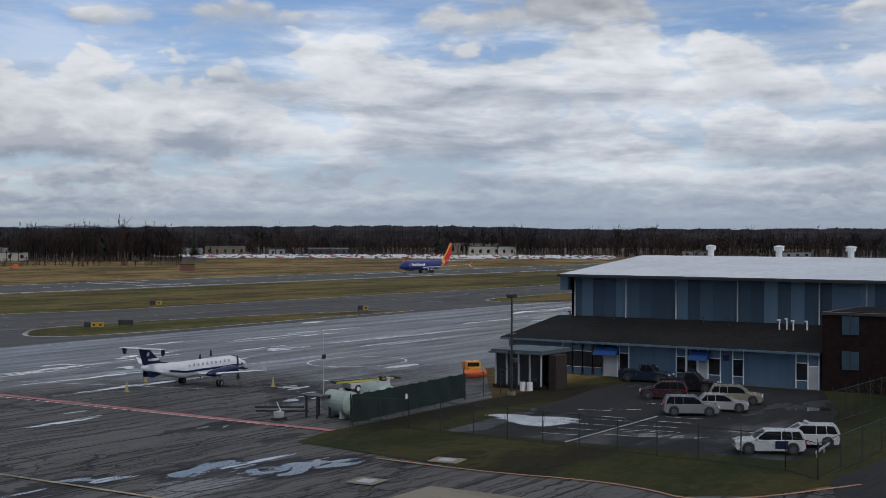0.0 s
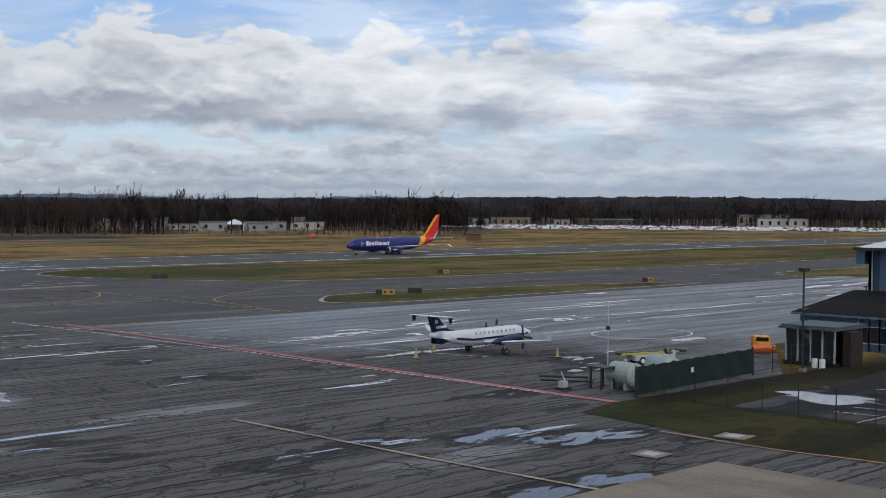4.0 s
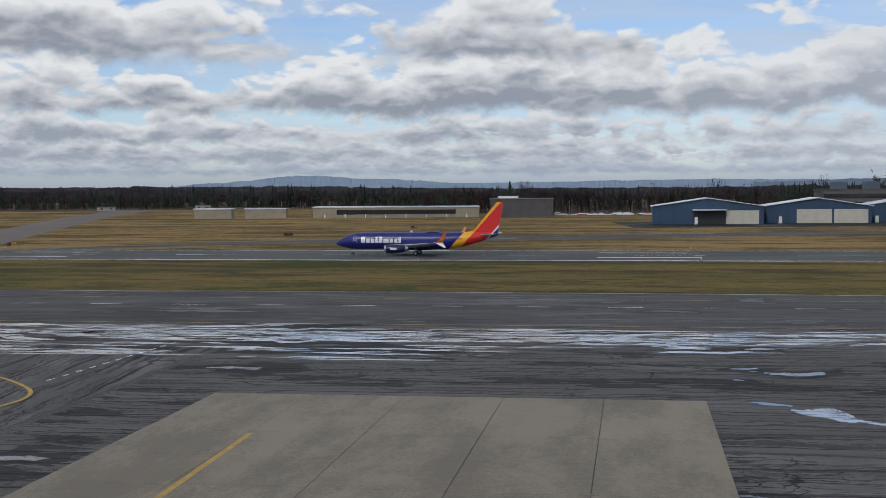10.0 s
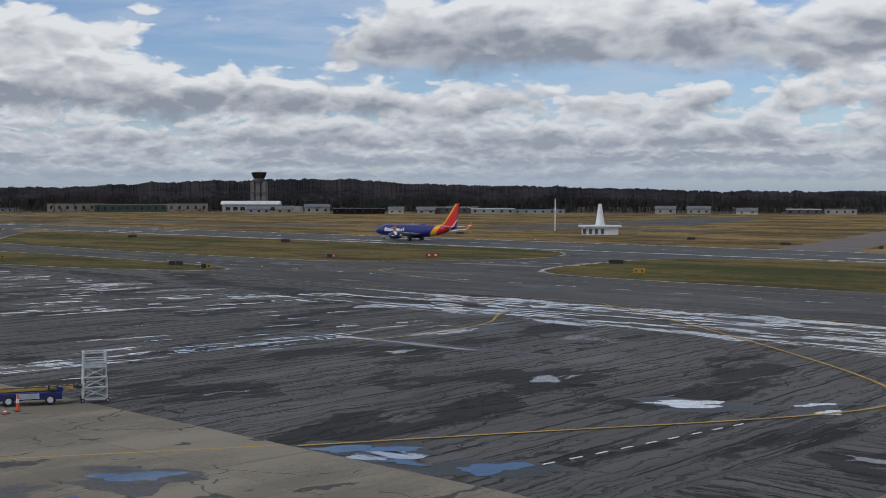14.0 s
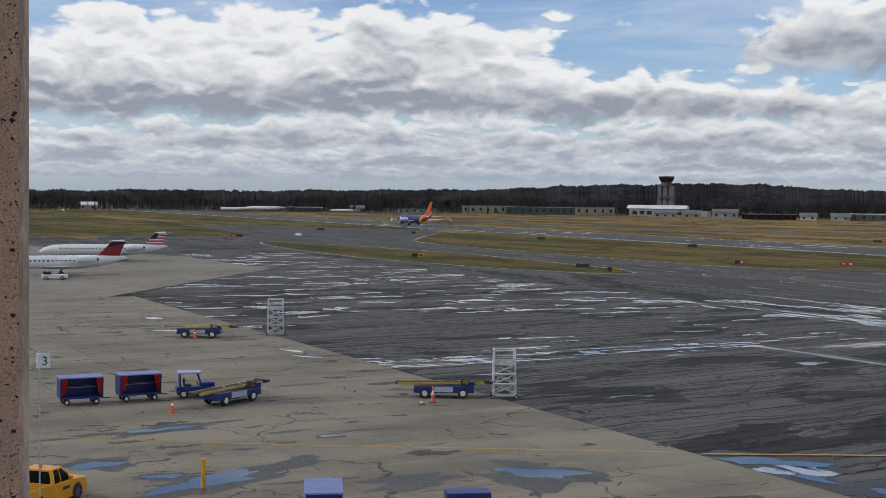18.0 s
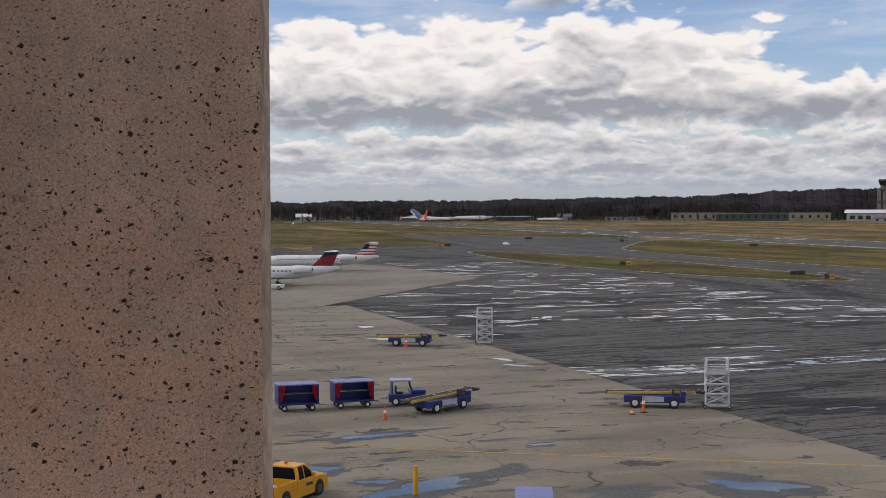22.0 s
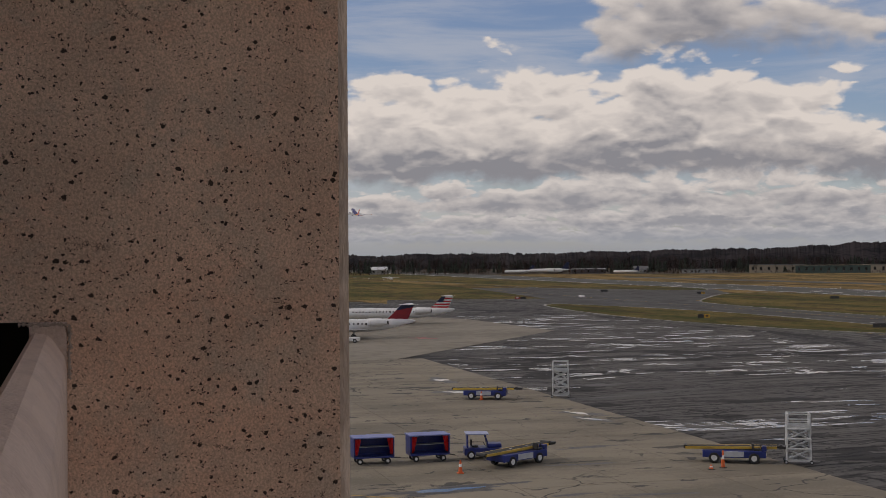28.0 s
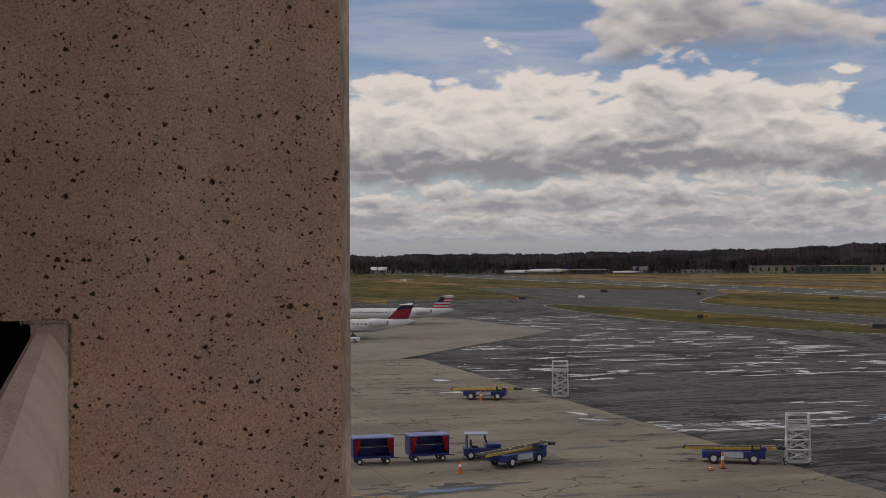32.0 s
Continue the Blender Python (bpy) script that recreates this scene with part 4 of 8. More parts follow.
# ---- concrete pads, panel by panel ----
def pad(name, x0, x1, y0, y1, nx, ny, label):
    base = sheet(name, [(x0, y0), (x1, y0), (x1, y1), (x0, y1)], 0.055, surface("joint_sealant", (0.12, 0.115, 0.105), (0.09, 0.085, 0.08), 1.0, 0.9), label, "concrete pad")
    w, d = (x1 - x0) / nx, (y1 - y0) / ny
    proto = None
    for i in range(nx):
        for j in range(ny):
            m = pose(x0 + (i + 0.5) * w, y0 + (j + 0.5) * d, 0.06 + 0.003 * ((i * 7 + j * 3) % 3))
            if proto is None:
                proto = part("concrete_panel", boxes((-w / 2 + 0.02, -d / 2 + 0.02, 0, w / 2 - 0.02, d / 2 - 0.02, 0.06)), CONCRETE, base)
                proto.matrix_basis = m
            else:
                shared("concrete_panel", proto, base, m)


pad("concrete_pad", -31.6, 5.2, 36, 97, 5, 8, "pale concrete stand pad in square panels")
pad("concrete_pad", -195, -31.6, -9, 50.8, 22, 8, "pale concrete gate apron in square panels with damp cracks")
pad("concrete_pad", -31.6, 68.4, 0, 45, 13, 6, "pale concrete apron below the deck")
sheet("concrete_apron", [(-195, 46.8), (-258, 95.5), (-312, 93.2), (-370, 74), (-460, 62), (-460, -80), (-195, -80)], 0.10, surface("far_concrete", (0.25, 0.222, 0.178), (0.17, 0.15, 0.118), 0.05, 0.9, fine=0.4), "pale concrete apron before the far gates", "apron")


# ---- blue hangar with its low annex ----
def make_hangar():
    h = thing("hangar", pose(0, 0, 0), "long blue metal hangar with a white roof and low office annex", "hangar")
    part("upper_wall", boxes((147, 10, 0, 147.3, 75.8, 10.55), (147, 75.5, 0, 205, 75.8, 10.55)), BLUE_SHEETS, h, "faded striped blue cladding")
    bm = bmesh.new()
    for sgn, xa, xb in ((1, 145.8, 171), (-1, 196.2, 171)):
        loft(bm, [[(xa, 8, 10.62), (xb, 8, 12.72), (xb, 8, 12.95), (xa, 8, 10.85)], [(xa, 77.1, 10.62), (xb, 77.1, 12.72), (xb, 77.1, 12.95), (xa, 77.1, 10.85)]])
    part("roof", bm, ROOF_WHITE, h, "white low-pitched metal roof")
    part("fascia", boxes((145.7, 8, 10.52, 145.9, 77.2, 10.88)), BLACK, h)
    part("gable_panel", boxes((146.2, 75.85, 8.9, 150, 77.0, 10.6)), BLUE_SHEETS, h)
    for y in (75.3, 68.4, 61.9, 54.3, 44.8, 39.6):
        part("downpipe", rods([((146.9, y, 5.4), (146.9, y, 10.4), 0.09)]), GREY, h)
    for y in (67.0, 57.5, 48.1):
        bm = rod(bmesh.new(), (171, y, 12.6), (171, y, 13.9), 0.42, n=14)
        v = part("roof_vent", bm, WHITE, h, "white round roof ventilator")
        bm = rod(bmesh.new(), (171, y, 13.75), (171, y, 14.25), 0.66, n=14)
        rod(bm, (171, y, 14.25), (171, y, 14.45), 0.85, 0.3, n=14)
        part("cap", bm, WHITE, v)
    # annex
    part("annex_wall", boxes((133.5, 40.6, 0, 133.8, 77.0, 3.75), (133.8, 76.7, 0, 147, 77.0, 4.2)), PALE_SHEETS, h, "pale blue annex wall")
    bm = loft(bmesh.new(), [[(132.6, 40.4, 3.68), (147, 40.4, 5.55), (147, 40.4, 5.75), (132.6, 40.4, 3.9)], [(132.6, 77.6, 3.68), (147, 77.6, 5.55), (147, 77.6, 5.75), (132.6, 77.6, 3.9)]])
    part("annex_roof", bm, ROOF_DARK, h, "dark weathered lean-to roof")
    part("gutter", boxes((132.45, 40.4, 3.62, 132.6, 77.6, 3.86)), surface("gutter_blue", (0.10, 0.16, 0.21), (0.08, 0.13, 0.17), 1, 0.5), h)
    for y0, y1, kind in ((68.64, 69.86, "w"), (67.43, 68.64, "w"), (66.16, 67.43, "w"), (64.9, 66.16, "w"), (63.11, 64.9, "d"), (61.74, 62.9, "w"), (55.06, 56.16, "w"), (53.78, 54.93, "w"), (52.63, 53.65, "d"), (51.18, 52.51, "w"), (48.64, 49.81, "w"), (41.83, 43.06, "w"), (40.7, 41.77, "d")):
        if kind == "w":
            f = part("window", boxes((133.42, y0 + 0.04, 0.95, 133.47, y1 - 0.04, 2.65)), GLASS, h, "dark office window")
            part("window_frame", boxes((133.38, y0 - 0.05, 0.1, 133.49, y0 + 0.05, 3.6), (133.38, y1 - 0.05, 0.1, 133.49, y1 + 0.05, 3.6), (133.38, y0 + 0.05, 2.65, 133.49, y1 - 0.05, 2.73), (133.38, y0 + 0.05, 0.87, 133.49, y1 - 0.05, 0.95)), WHITE, f)
        else:
            f = part("door", boxes((133.40, y0 + 0.05, 0.05, 133.47, y1 - 0.05, 2.35)), GREY, h, "grey steel door")
            part("door_frame", boxes((133.38, y0 - 0.05, 0, 133.49, y0 + 0.05, 3.6), (133.38, y1 - 0.05, 0, 133.49, y1 + 0.05, 3.6), (133.38, y0 + 0.05, 2.35, 133.49, y1 - 0.05, 2.45)), WHITE, f)
    for y0, y1 in ((62.9, 65.6), (52.4, 54.4)):
        bm = loft(bmesh.new(), [[(133.45, y0, 2.5), (132.2, y0, 2.45), (133.45, y0, 3.45)], [(133.45, y1, 2.5), (132.2, y1, 2.45), (133.45, y1, 3.45)]])
        part("awning", bm, surface("awning_blue", (0.015, 0.07, 0.24), (0.012, 0.05, 0.18), 2, 0.7), h, "bright blue fabric awning")
    part("wall_vent", boxes((133.40, 50.2, 2.5, 133.48, 50.9, 3.1)), NAVY, h)
    for y, z, x in ((69.0, 0.9, 145), (57.9, 0.8, 145.5), (54.2, 1.0, 144), (48.2, 1.3, 143.5), (47.4, 1.5, 143.6), (46.6, 1.3, 143.4), (45.2, 1.2, 143.8), (75.5, 0.8, 146)):
        zr = 3.9 + (x - 132.6) * 0.128
        bm = rods([((x, y, zr - 0.1), (x, y, zr + z * 0.8), 0.09)], 8)
        rod(bm, (x, y - 0.12, zr + z * 0.8), (x, y + 0.26, zr + z * 0.8), 0.09, n=8)
        part("vent_pipe", bm, WHITE if z > 1 else BLACK, h)


make_hangar()


def make_brick_office():
    o = thing("office_block", pose(0, 0, 0), "dark brown brick office block with tinted windows", "building")
    part("wall", boxes((133.2, 15, 0, 146, 40.35, 7.75)), BROWN_BRICK, o)
    part("parapet_cap", boxes((133.0, 14.8, 7.75, 146.2, 40.5, 8.0)), surface("cap_metal", (0.06, 0.05, 0.05), (0.04, 0.035, 0.035), 1, 0.6), o)
    part("roof_sheet", boxes((134, 16, 7.98, 145, 39.6, 8.04)), ROOF_DARK, o)
    for y0 in (36.6, 31.0, 25.5):
        for z0 in (2.3, 5.8):
            w = part("window", boxes((133.08, y0, z0, 133.2, y0 + 1.7, z0 + 1.85)), surface("tinted_glass", (0.05, 0.09, 0.12), (0.04, 0.07, 0.1), 1, 0.12), o, "blue tinted window")
            part("mullion", boxes((133.05, y0 + 0.82, z0, 133.09, y0 + 0.88, z0 + 1.85)), BLACK, w)


make_brick_office()


def make_porch():
    p = thing("porch", pose(0, 0, 0), "small glazed annex hut with a flat pale roof", "shed")
    part("brick_side", boxes((118.2, 62.7, 0, 120.6, 63.55, 3.5)), surface("dark_brick", (0.035, 0.022, 0.017), (0.022, 0.015, 0.012), 1.5, 0.9), p)
    part("roof", boxes((116.9, 63.6, 3.75, 123, 69.6, 4.0), (116.7, 63.5, 3.6, 123.1, 69.8, 3.76)), surface("dull_blue_metal", (0.075, 0.10, 0.115), (0.05, 0.07, 0.08), 1, 0.6), p)
    part("glass_wall", boxes((117.4, 63.8, 0.4, 117.5, 69.3, 3.6)), GLASS, p)
    for y in (63.9, 65.2, 66.5, 67.9, 69.2):
        part("post", boxes((117.2, y - 0.06, 0, 117.38, y + 0.06, 3.6)), GREY, p)
    part("base", boxes((117.1, 63.8, 0, 122.5, 69.4, 0.4)), BROWN_BRICK, p)
    part("back_wall", boxes((120, 63.8, 0.4, 122.5, 69.3, 3.6)), BLACK, p)
    for y in (64.6, 65.4):
        part("drum", rods([((116.2, y, 0), (116.2, y, 0.9), 0.3)], 10), WHITE, p)


make_porch()


# ---- far hangars, offices, tower ----
def far_hangar(x0, y0, w, d, zl, zr, doors, label, angle=0.0, wall=None):
    """A wide gabled hangar; its door side looks towards -y, the ridge runs along y."""
    h = thing("far_hangar", pose(x0, y0, 0, 0, 0, angle), label, "hangar", "blue hangars across the field")
    prof = [(0, 0), (w, 0), (w, zl), (w / 2, zr), (0, zl)]
    bm = loft(bmesh.new(), [[(x, y, z) for x, z in prof] for y in (0, d)])
    part("wall", bm, wall or DARK_BLUE_WALL, h)
    bm = bmesh.new()
    for xa, xb in ((-0.8, w / 2), (w + 0.8, w / 2)):
        loft(bm, [[(xa, y, zl - 0.05), (xb, y, zr + 0.05), (xb, y, zr + 0.35), (xa, y, zl + 0.25)] for y in (-0.8, d + 0.8)])
    part("roof", bm, ROOF_WHITE, h, "white sheet metal roof")
    for a, b, z, is_open in doors:
        # an open doorway is a black slab, the dark inside put into its colour
        part("hangar_door", boxes((a, -0.25, 0.1, b, -0.02, z)), BLACK if is_open else CREAM, h, "black slab painted as the dark of an open doorway" if is_open else "cream sliding door")
        if is_open:
            part("door_leaf", boxes((a - 0.4, -4.5, z + 0.1, b + 0.4, -0.2, z + 0.5)), ROOF_WHITE, h, "raised white bifold door")
    return h


far_hangar(8, 566, 46, 26, 7.5, 10.9, ((17, 30, 5.8, True), (30.5, 44, 5.8, False)), "dark blue metal hangar with one door raised")
far_hangar(56, 580, 44, 26, 7.3, 10.7, ((13, 27.5, 6.0, False), (28.5, 42.5, 6.0, False)), "dark blue metal hangar with cream doors")
far_hangar(99, 593, 42, 26, 7.3, 10.6, ((13, 26, 6.0, False), (27, 40, 6.0, False)), "dark blue metal hangar with cream doors")
far_hangar(204, 557, 52, 26, 8.2, 10.6, (), "lone blue metal hangar with a white roof", 47, MID_BLUE_WALL)
for x, y in ((206, 555.5), (226, 576), (26, 564), (62, 578), (104, 591)):
    b = thing("pump_post", pose(x, y, 0), "small white cabinet beside a hangar", "cabinet", "hangar cabinets")
    part("case", boxes((-0.6, -0.6, 0.4, 0.6, 0.6, 3.0)), WHITE, b)
    part("plinth", boxes((-0.8, -0.8, 0, 0.8, 0.8, 0.4)), CREAM, b)


def block(name, x0, y0, x1, y1, z, wall, roof, label, rows=0, cols=0, category="building", angle=0.0, band=None):
    """A plain far building with a flat roof slab; rows and cols of windows on the side towards -y."""
    w, d = x1 - x0, y1 - y0
    o = thing(name, pose(x0, y0, 0, 0, 0, angle), label, category)
    part("wall", boxes((0, 0, 0, w, d, z)), wall, o)
    part("roof", boxes((-0.5, -0.5, z, w + 0.5, d + 0.5, z + 0.5)), roof, o)
    if rows:
        hgt = z / rows
        proto = None
        for r in range(rows):
            for c in range(cols):
                m = pose((c + 0.5) * w / cols, -0.06, r * hgt + hgt * 0.55)
                if proto is None:
                    ww = w / cols * 0.36
                    proto = part("window", boxes((-ww, -0.05, -hgt * 0.22, ww, 0.05, hgt * 0.22)), GLASS, o)
                    proto.matrix_basis = m
                else:
                    shared("window", proto, o, m)
    return o


grey_wall = surface("grey_cladding", (0.30, 0.31, 0.31), (0.24, 0.25, 0.25), 0.2, 0.6)
tan_wall = surface("tan_cladding", (0.24, 0.18, 0.12), (0.19, 0.14, 0.10), 0.2, 0.8)
dark_wall = surface("charcoal_cladding", (0.09, 0.085, 0.09), (0.07, 0.066, 0.07), 0.2, 0.7)
white_wall = surface("white_cladding", (0.34, 0.34, 0.335), (0.26, 0.26, 0.26), 0.2, 0.6)
g = block("grey_hangar", 185.5, 640, 214, 662, 8.0, grey_wall, tan_wall, "old grey hangar with a tan upper storey", 2, 7)
part("upper_storey", boxes((-0.3, 6, 8.5, 37, 22, 13.7)), tan_wall, g)
o = block("office_building", 89.5, 655, 161, 683, 14.0, dark_wall, dark_wall, "four-storey office with dark ribbon windows and a pale stair tower")
for k in range(3):
    part("ribbon_window", boxes((1, -0.3, 2.6 + k * 3.9, 60, -0.02, 4.9 + k * 4.0)), GLASS, o)
    part("spandrel", boxes((1, -0.4, 4.3 + k * 3.9, 60, -0.02, 5.9 + k * 3.9)), surface("spandrel", (0.13, 0.12, 0.11), (0.1, 0.09, 0.085), 0.3, 0.8), o)
part("stair_tower", boxes((62.5, -2, 0, 68.5, 6, 18.0)), surface("pale_blue_panel", (0.33, 0.42, 0.48), (0.28, 0.36, 0.41), 0.3, 0.5), o, "pale blue-grey stair tower")
for k in range(3):
    part("white_band", boxes((54, -1.2, 7.3 + k * 3.2, 76, -0.4, 8.9 + k * 3.2)), white_wall, o)
for k in range(4):
    part("roof_unit", boxes((6 + k * 15.5, 8, 14.5, 13 + k * 15.5, 16, 18)), surface("roof_unit_blue", (0.09, 0.12, 0.15), (0.07, 0.1, 0.13), 0.5, 0.6), o)
b = block("long_shed", -172, 700, -82, 722, 5.6, BEIGE, ROOF_WHITE, "long low beige shed with a flat white roof", 1, 1, angle=9)
for k in range(8):
    part("lamp_post", boxes((6 + k * 11, -0.8, 0, 6.5 + k * 11, -0.3, 2.0)), WHITE, b)
block("long_shed", -235, 688, -215, 700, 5.0, BEIGE, ROOF_WHITE, "low beige flat-roofed shed", angle=9)
block("long_shed", -208, 692, -186, 704, 5.0, BEIGE, ROOF_WHITE, "low beige flat-roofed shed", angle=9)
w = block("warehouse", -78, 724, -44, 744, 9.6, dark_wall, surface("brown_roof", (0.20, 0.18, 0.16), (0.16, 0.14, 0.13), 0.3, 0.8), "dark warehouse with a brown roof edge", angle=2)
part("roof_unit", boxes((4, 4, 10.1, 15, 7, 11.4)), WHITE, w)


def make_tower():
    t = thing("control_tower", pose(-905, 690, 0, 0, 0, 30), "airport control tower with a dark flared cab on concrete piers", "tower")
    for x in (-5.2, 0, 5.2):
        part("pier", boxes((x - 1.7, -2.5, 0, x + 1.7, 2.5, 26)), surface("tower_concrete", (0.17, 0.15, 0.14), (0.12, 0.11, 0.105), 0.3, 0.8), t)
    part("core", boxes((-4.5, -1.6, 0, 4.5, 3.5, 26)), dark_wall, t)
    part("gallery", boxes((-7, -4, 15.5, 7, 4, 17)), dark_wall, t)
    bm = rod(bmesh.new(), (0, 0, 26), (0, 0, 29), 5.2, 4.4, n=8)
    part("collar", bm, dark_wall, t)
    bm = rod(bmesh.new(), (0, 0, 29), (0, 0, 33), 5.2, 7.0, n=8)
    part("cab", bm, GLASS, t, "dark glazed cab")
    bm = rod(bmesh.new(), (0, 0, 33), (0, 0, 34), 7.2, 6.6, n=8)
    part("cab_roof", bm, BLACK, t)
    base = thing("tower_base", pose(-905, 690, 0, 0, 0, 35), "low pale terminal building below the control tower", "building")
    part("wall", boxes((-28, -14, 0, 22, -6, 7.0), (22, -12, 0, 40, -4, 5.0)), white_wall, base)
    bm = loft(bmesh.new(), [[(-30, -15, 6.6), (-30, -10, 9.5), (-30, -5, 6.6)], [(22, -15, 6.6), (22, -10, 9.5), (22, -5, 6.6)]])
    part("roof", bm, ROOF_WHITE, base)
    for k in range(7):
        part("window", boxes((-25 + k * 6.5, -14.2, 1.5, -21 + k * 6.5, -14.0, 4.5)), GLASS, base)


make_tower()


def make_beacon():
    v = thing("navigation_beacon", pose(-317, 406, 0, 0, 0, 38), "white round-topped navigation beacon on a low white building", "beacon")
    part("wall", boxes((-7, -6, 0, 7, 6, 2.9)), WHITE, v)
    part("deck", boxes((-8.2, -7, 2.9, 8.2, 7, 3.5)), WHITE, v)
    bm = rod(bmesh.new(), (0, 0, 3.5), (0, 0, 10.6), 1.9, 0.75, n=20)
    rod(bm, (0, 0, 10.6), (0, 0, 11.8), 0.7, 0.6, n=14)
    part("cone", bm, WHITE, v, smooth=False)
    # flat boxes with the shade of the doorways put into their grey
    for x in (-6.5, -4.2, -2, 0.3):
        part("doorway", boxes((x, -6.1, 0.2, x + 1.3, -6.0, 2.2)), surface("shaded_grey", (0.10, 0.11, 0.12), (0.07, 0.08, 0.09), 1, 0.7), v)
    for x in (-7.5, -4.5, -1.5, 2.0, 5.0, 7.5):
        part("antenna_post", rods([((x, -6.6, 3.5), (x, -6.6, 4.4), 0.12)]), STEEL, v)
    m = thing("mast", pose(-353, 422, 0), "thin white mast in the field", "mast")
    part("pole", rods([((0, 0, 0), (0, 0, 13.5), 0.22)], 8), WHITE, m)
    part("foot", boxes((-0.6, -0.6, 0, 0.6, 0.6, 0.4)), CONCRETE, m)


make_beacon()
# ---- airliner ----
def wing_pair(rows, n=10):
    """Rows along one wing: y, leading x, chord, z, thickness. Returns the ring list for a loft."""
    out = []
    for y, lead, chord, z, thick in rows:
        ring = []
        for k in range(n):
            a = k / n * math.tau
            u = 0.5 - 0.5 * math.cos(a)
            t = thick * (0.9 * math.sqrt(max(u, 0)) * (1 - u) + 0.05 * (1 - u)) * (1 if a < math.pi else -1) * 1.3
            ring.append((lead + chord * u, y, z + t))
        out.append(ring)
    return out


def make_airliner():
    """Nose towards -x; the origin lies on the ground between the main wheels."""
    a = thing("airliner", pose(0, 0, 0), "blue twin-jet airliner with a red and yellow tail", "airplane")
    secs = [(-19.6, 2.75, 0.06, 0.06), (-19.3, 2.78, 0.45, 0.42), (-18.6, 2.86, 0.85, 0.82), (-17.6, 3.0, 1.25, 1.25), (-16.3, 3.18, 1.6, 1.68), (-14.6, 3.3, 1.83, 1.95), (-12.6, 3.33, 1.88, 2.0), (-4, 3.33, 1.88, 2.0), (4, 3.33, 1.88, 2.0), (7.5, 3.36, 1.87, 1.98), (10.5, 3.62, 1.72, 1.72), (13.5, 4.05, 1.35, 1.32), (16.2, 4.48, 0.88, 0.88), (18.3, 4.78, 0.42, 0.42), (19.1, 4.88, 0.16, 0.18)]
    part("fuselage", tube_x(secs, 28), LIVERY, a, "deep blue painted body", smooth=True)
    part("belly_fairing", tube_x([(-5.2, 1.9, 0.6, 0.2), (-4, 1.75, 1.9, 0.55), (0, 1.65, 2.1, 0.6), (3.2, 1.75, 1.9, 0.55), (4.6, 1.9, 0.6, 0.2)], 16), LIVERY, a, smooth=True)
    fin = slab_from([(11.2, 5.2), (13.4, 5.95), (18.7, 12.35), (20.2, 12.45), (18.9, 5.2)], -0.18, 0.18)
    part("fin", fin, LIVERY, a, "tall fin, yellow in front and red behind")
    for s in (-1, 1):
        bm = loft(bmesh.new(), wing_pair([(s * 0.6, 14.6, 3.6, 4.7, 0.42), (s * 7.1, 18.0, 1.4, 5.15, 0.16)]))
        part("tailplane", bm, surface("tail_grey", (0.62, 0.62, 0.62), (0.55, 0.55, 0.55), 1, 0.4), a, "pale grey tailplane")
        bm = loft(bmesh.new(), wing_pair([(s * 1.2, -4.6, 8.6, 2.15, 1.0), (s * 5.6, -1.4, 5.6, 2.55, 0.65), (s * 12, 3.2, 3.2, 3.1, 0.35), (s * 16.6, 6.5, 1.75, 3.55, 0.2)]))
        part("wing", bm, surface("wing_grey", (0.60, 0.60, 0.61), (0.5, 0.5, 0.52), 1, 0.35), a, "pale grey swept wing")
        bm = loft(bmesh.new(), [[(6.6, s * 16.5, 3.5), (8.3, s * 16.5, 3.5), (8.3, s * 16.6, 3.58), (6.6, s * 16.6, 3.58)], [(7.6, s * 17.0, 4.2), (8.7, s * 17.0, 4.2), (8.7, s * 17.1, 4.2), (7.6, s * 17.1, 4.2)], [(8.8, s * 17.5, 6.0), (9.3, s * 17.5, 6.0), (9.3, s * 17.56, 6.0), (8.8, s * 17.56, 6.0)]])
        part("winglet", bm, surface("winglet_orange", (0.62, 0.09, 0.02), (0.7, 0.25, 0.02), 0.6, 0.4), a, "orange winglet")
        bm = loft(bmesh.new(), [[(6.8, s * 16.5, 3.5), (8.3, s * 16.5, 3.5), (8.3, s * 16.6, 3.42), (6.8, s * 16.6, 3.42)], [(8.6, s * 17.2, 2.5), (9.1, s * 17.2, 2.5), (9.1, s * 17.25, 2.5), (8.6, s * 17.25, 2.5)]])
        part("lower_winglet", bm, WHITE, a)
        bm = tube_x([(-6.9, 1.62, 0.92, 0.86), (-6.6, 1.62, 1.06, 1.0), (-5.4, 1.62, 1.16, 1.08), (-3.6, 1.66, 1.08, 1.0), (-2.2, 1.72, 0.80, 0.76)], 20)
        e = part("engine", bm, NAVY, a, "blue engine nacelle", smooth=True)
        e.matrix_basis = pose(0, s * 4.83, 0)
        part("intake_lip", tube_x([(-7.0, 1.62, 0.88, 0.83), (-6.85, 1.62, 1.0, 0.93), (-6.6, 1.62, 1.07, 1.01)], 20), ALLOY, e)
        part("intake", tube_x([(-7.02, 1.62, 0.72, 0.68), (-7.0, 1.62, 0.74, 0.70)], 20), BLACK, e)
        part("exhaust", tube_x([(-2.3, 1.74, 0.55, 0.52), (-1.5, 1.78, 0.36, 0.34)], 16), GREY, e)
        part("badge", boxes((-5.5, s * 1.15 - 0.02, 1.45, -4.0, s * 1.15 + 0.02, 1.85)), WHITE, e)
        part("pylon", boxes((-4.6, -0.18, 2.3, 0.4, 0.18, 2.75)), GREY, e)
        leg = part("main_leg", rods([((0, s * 2.86, 0.5), (-0.1, s * 2.7, 2.1), 0.16), ((0, s * 2.45, 0.56), (0, s * 3.3, 0.56), 0.12)]), STEEL, a)
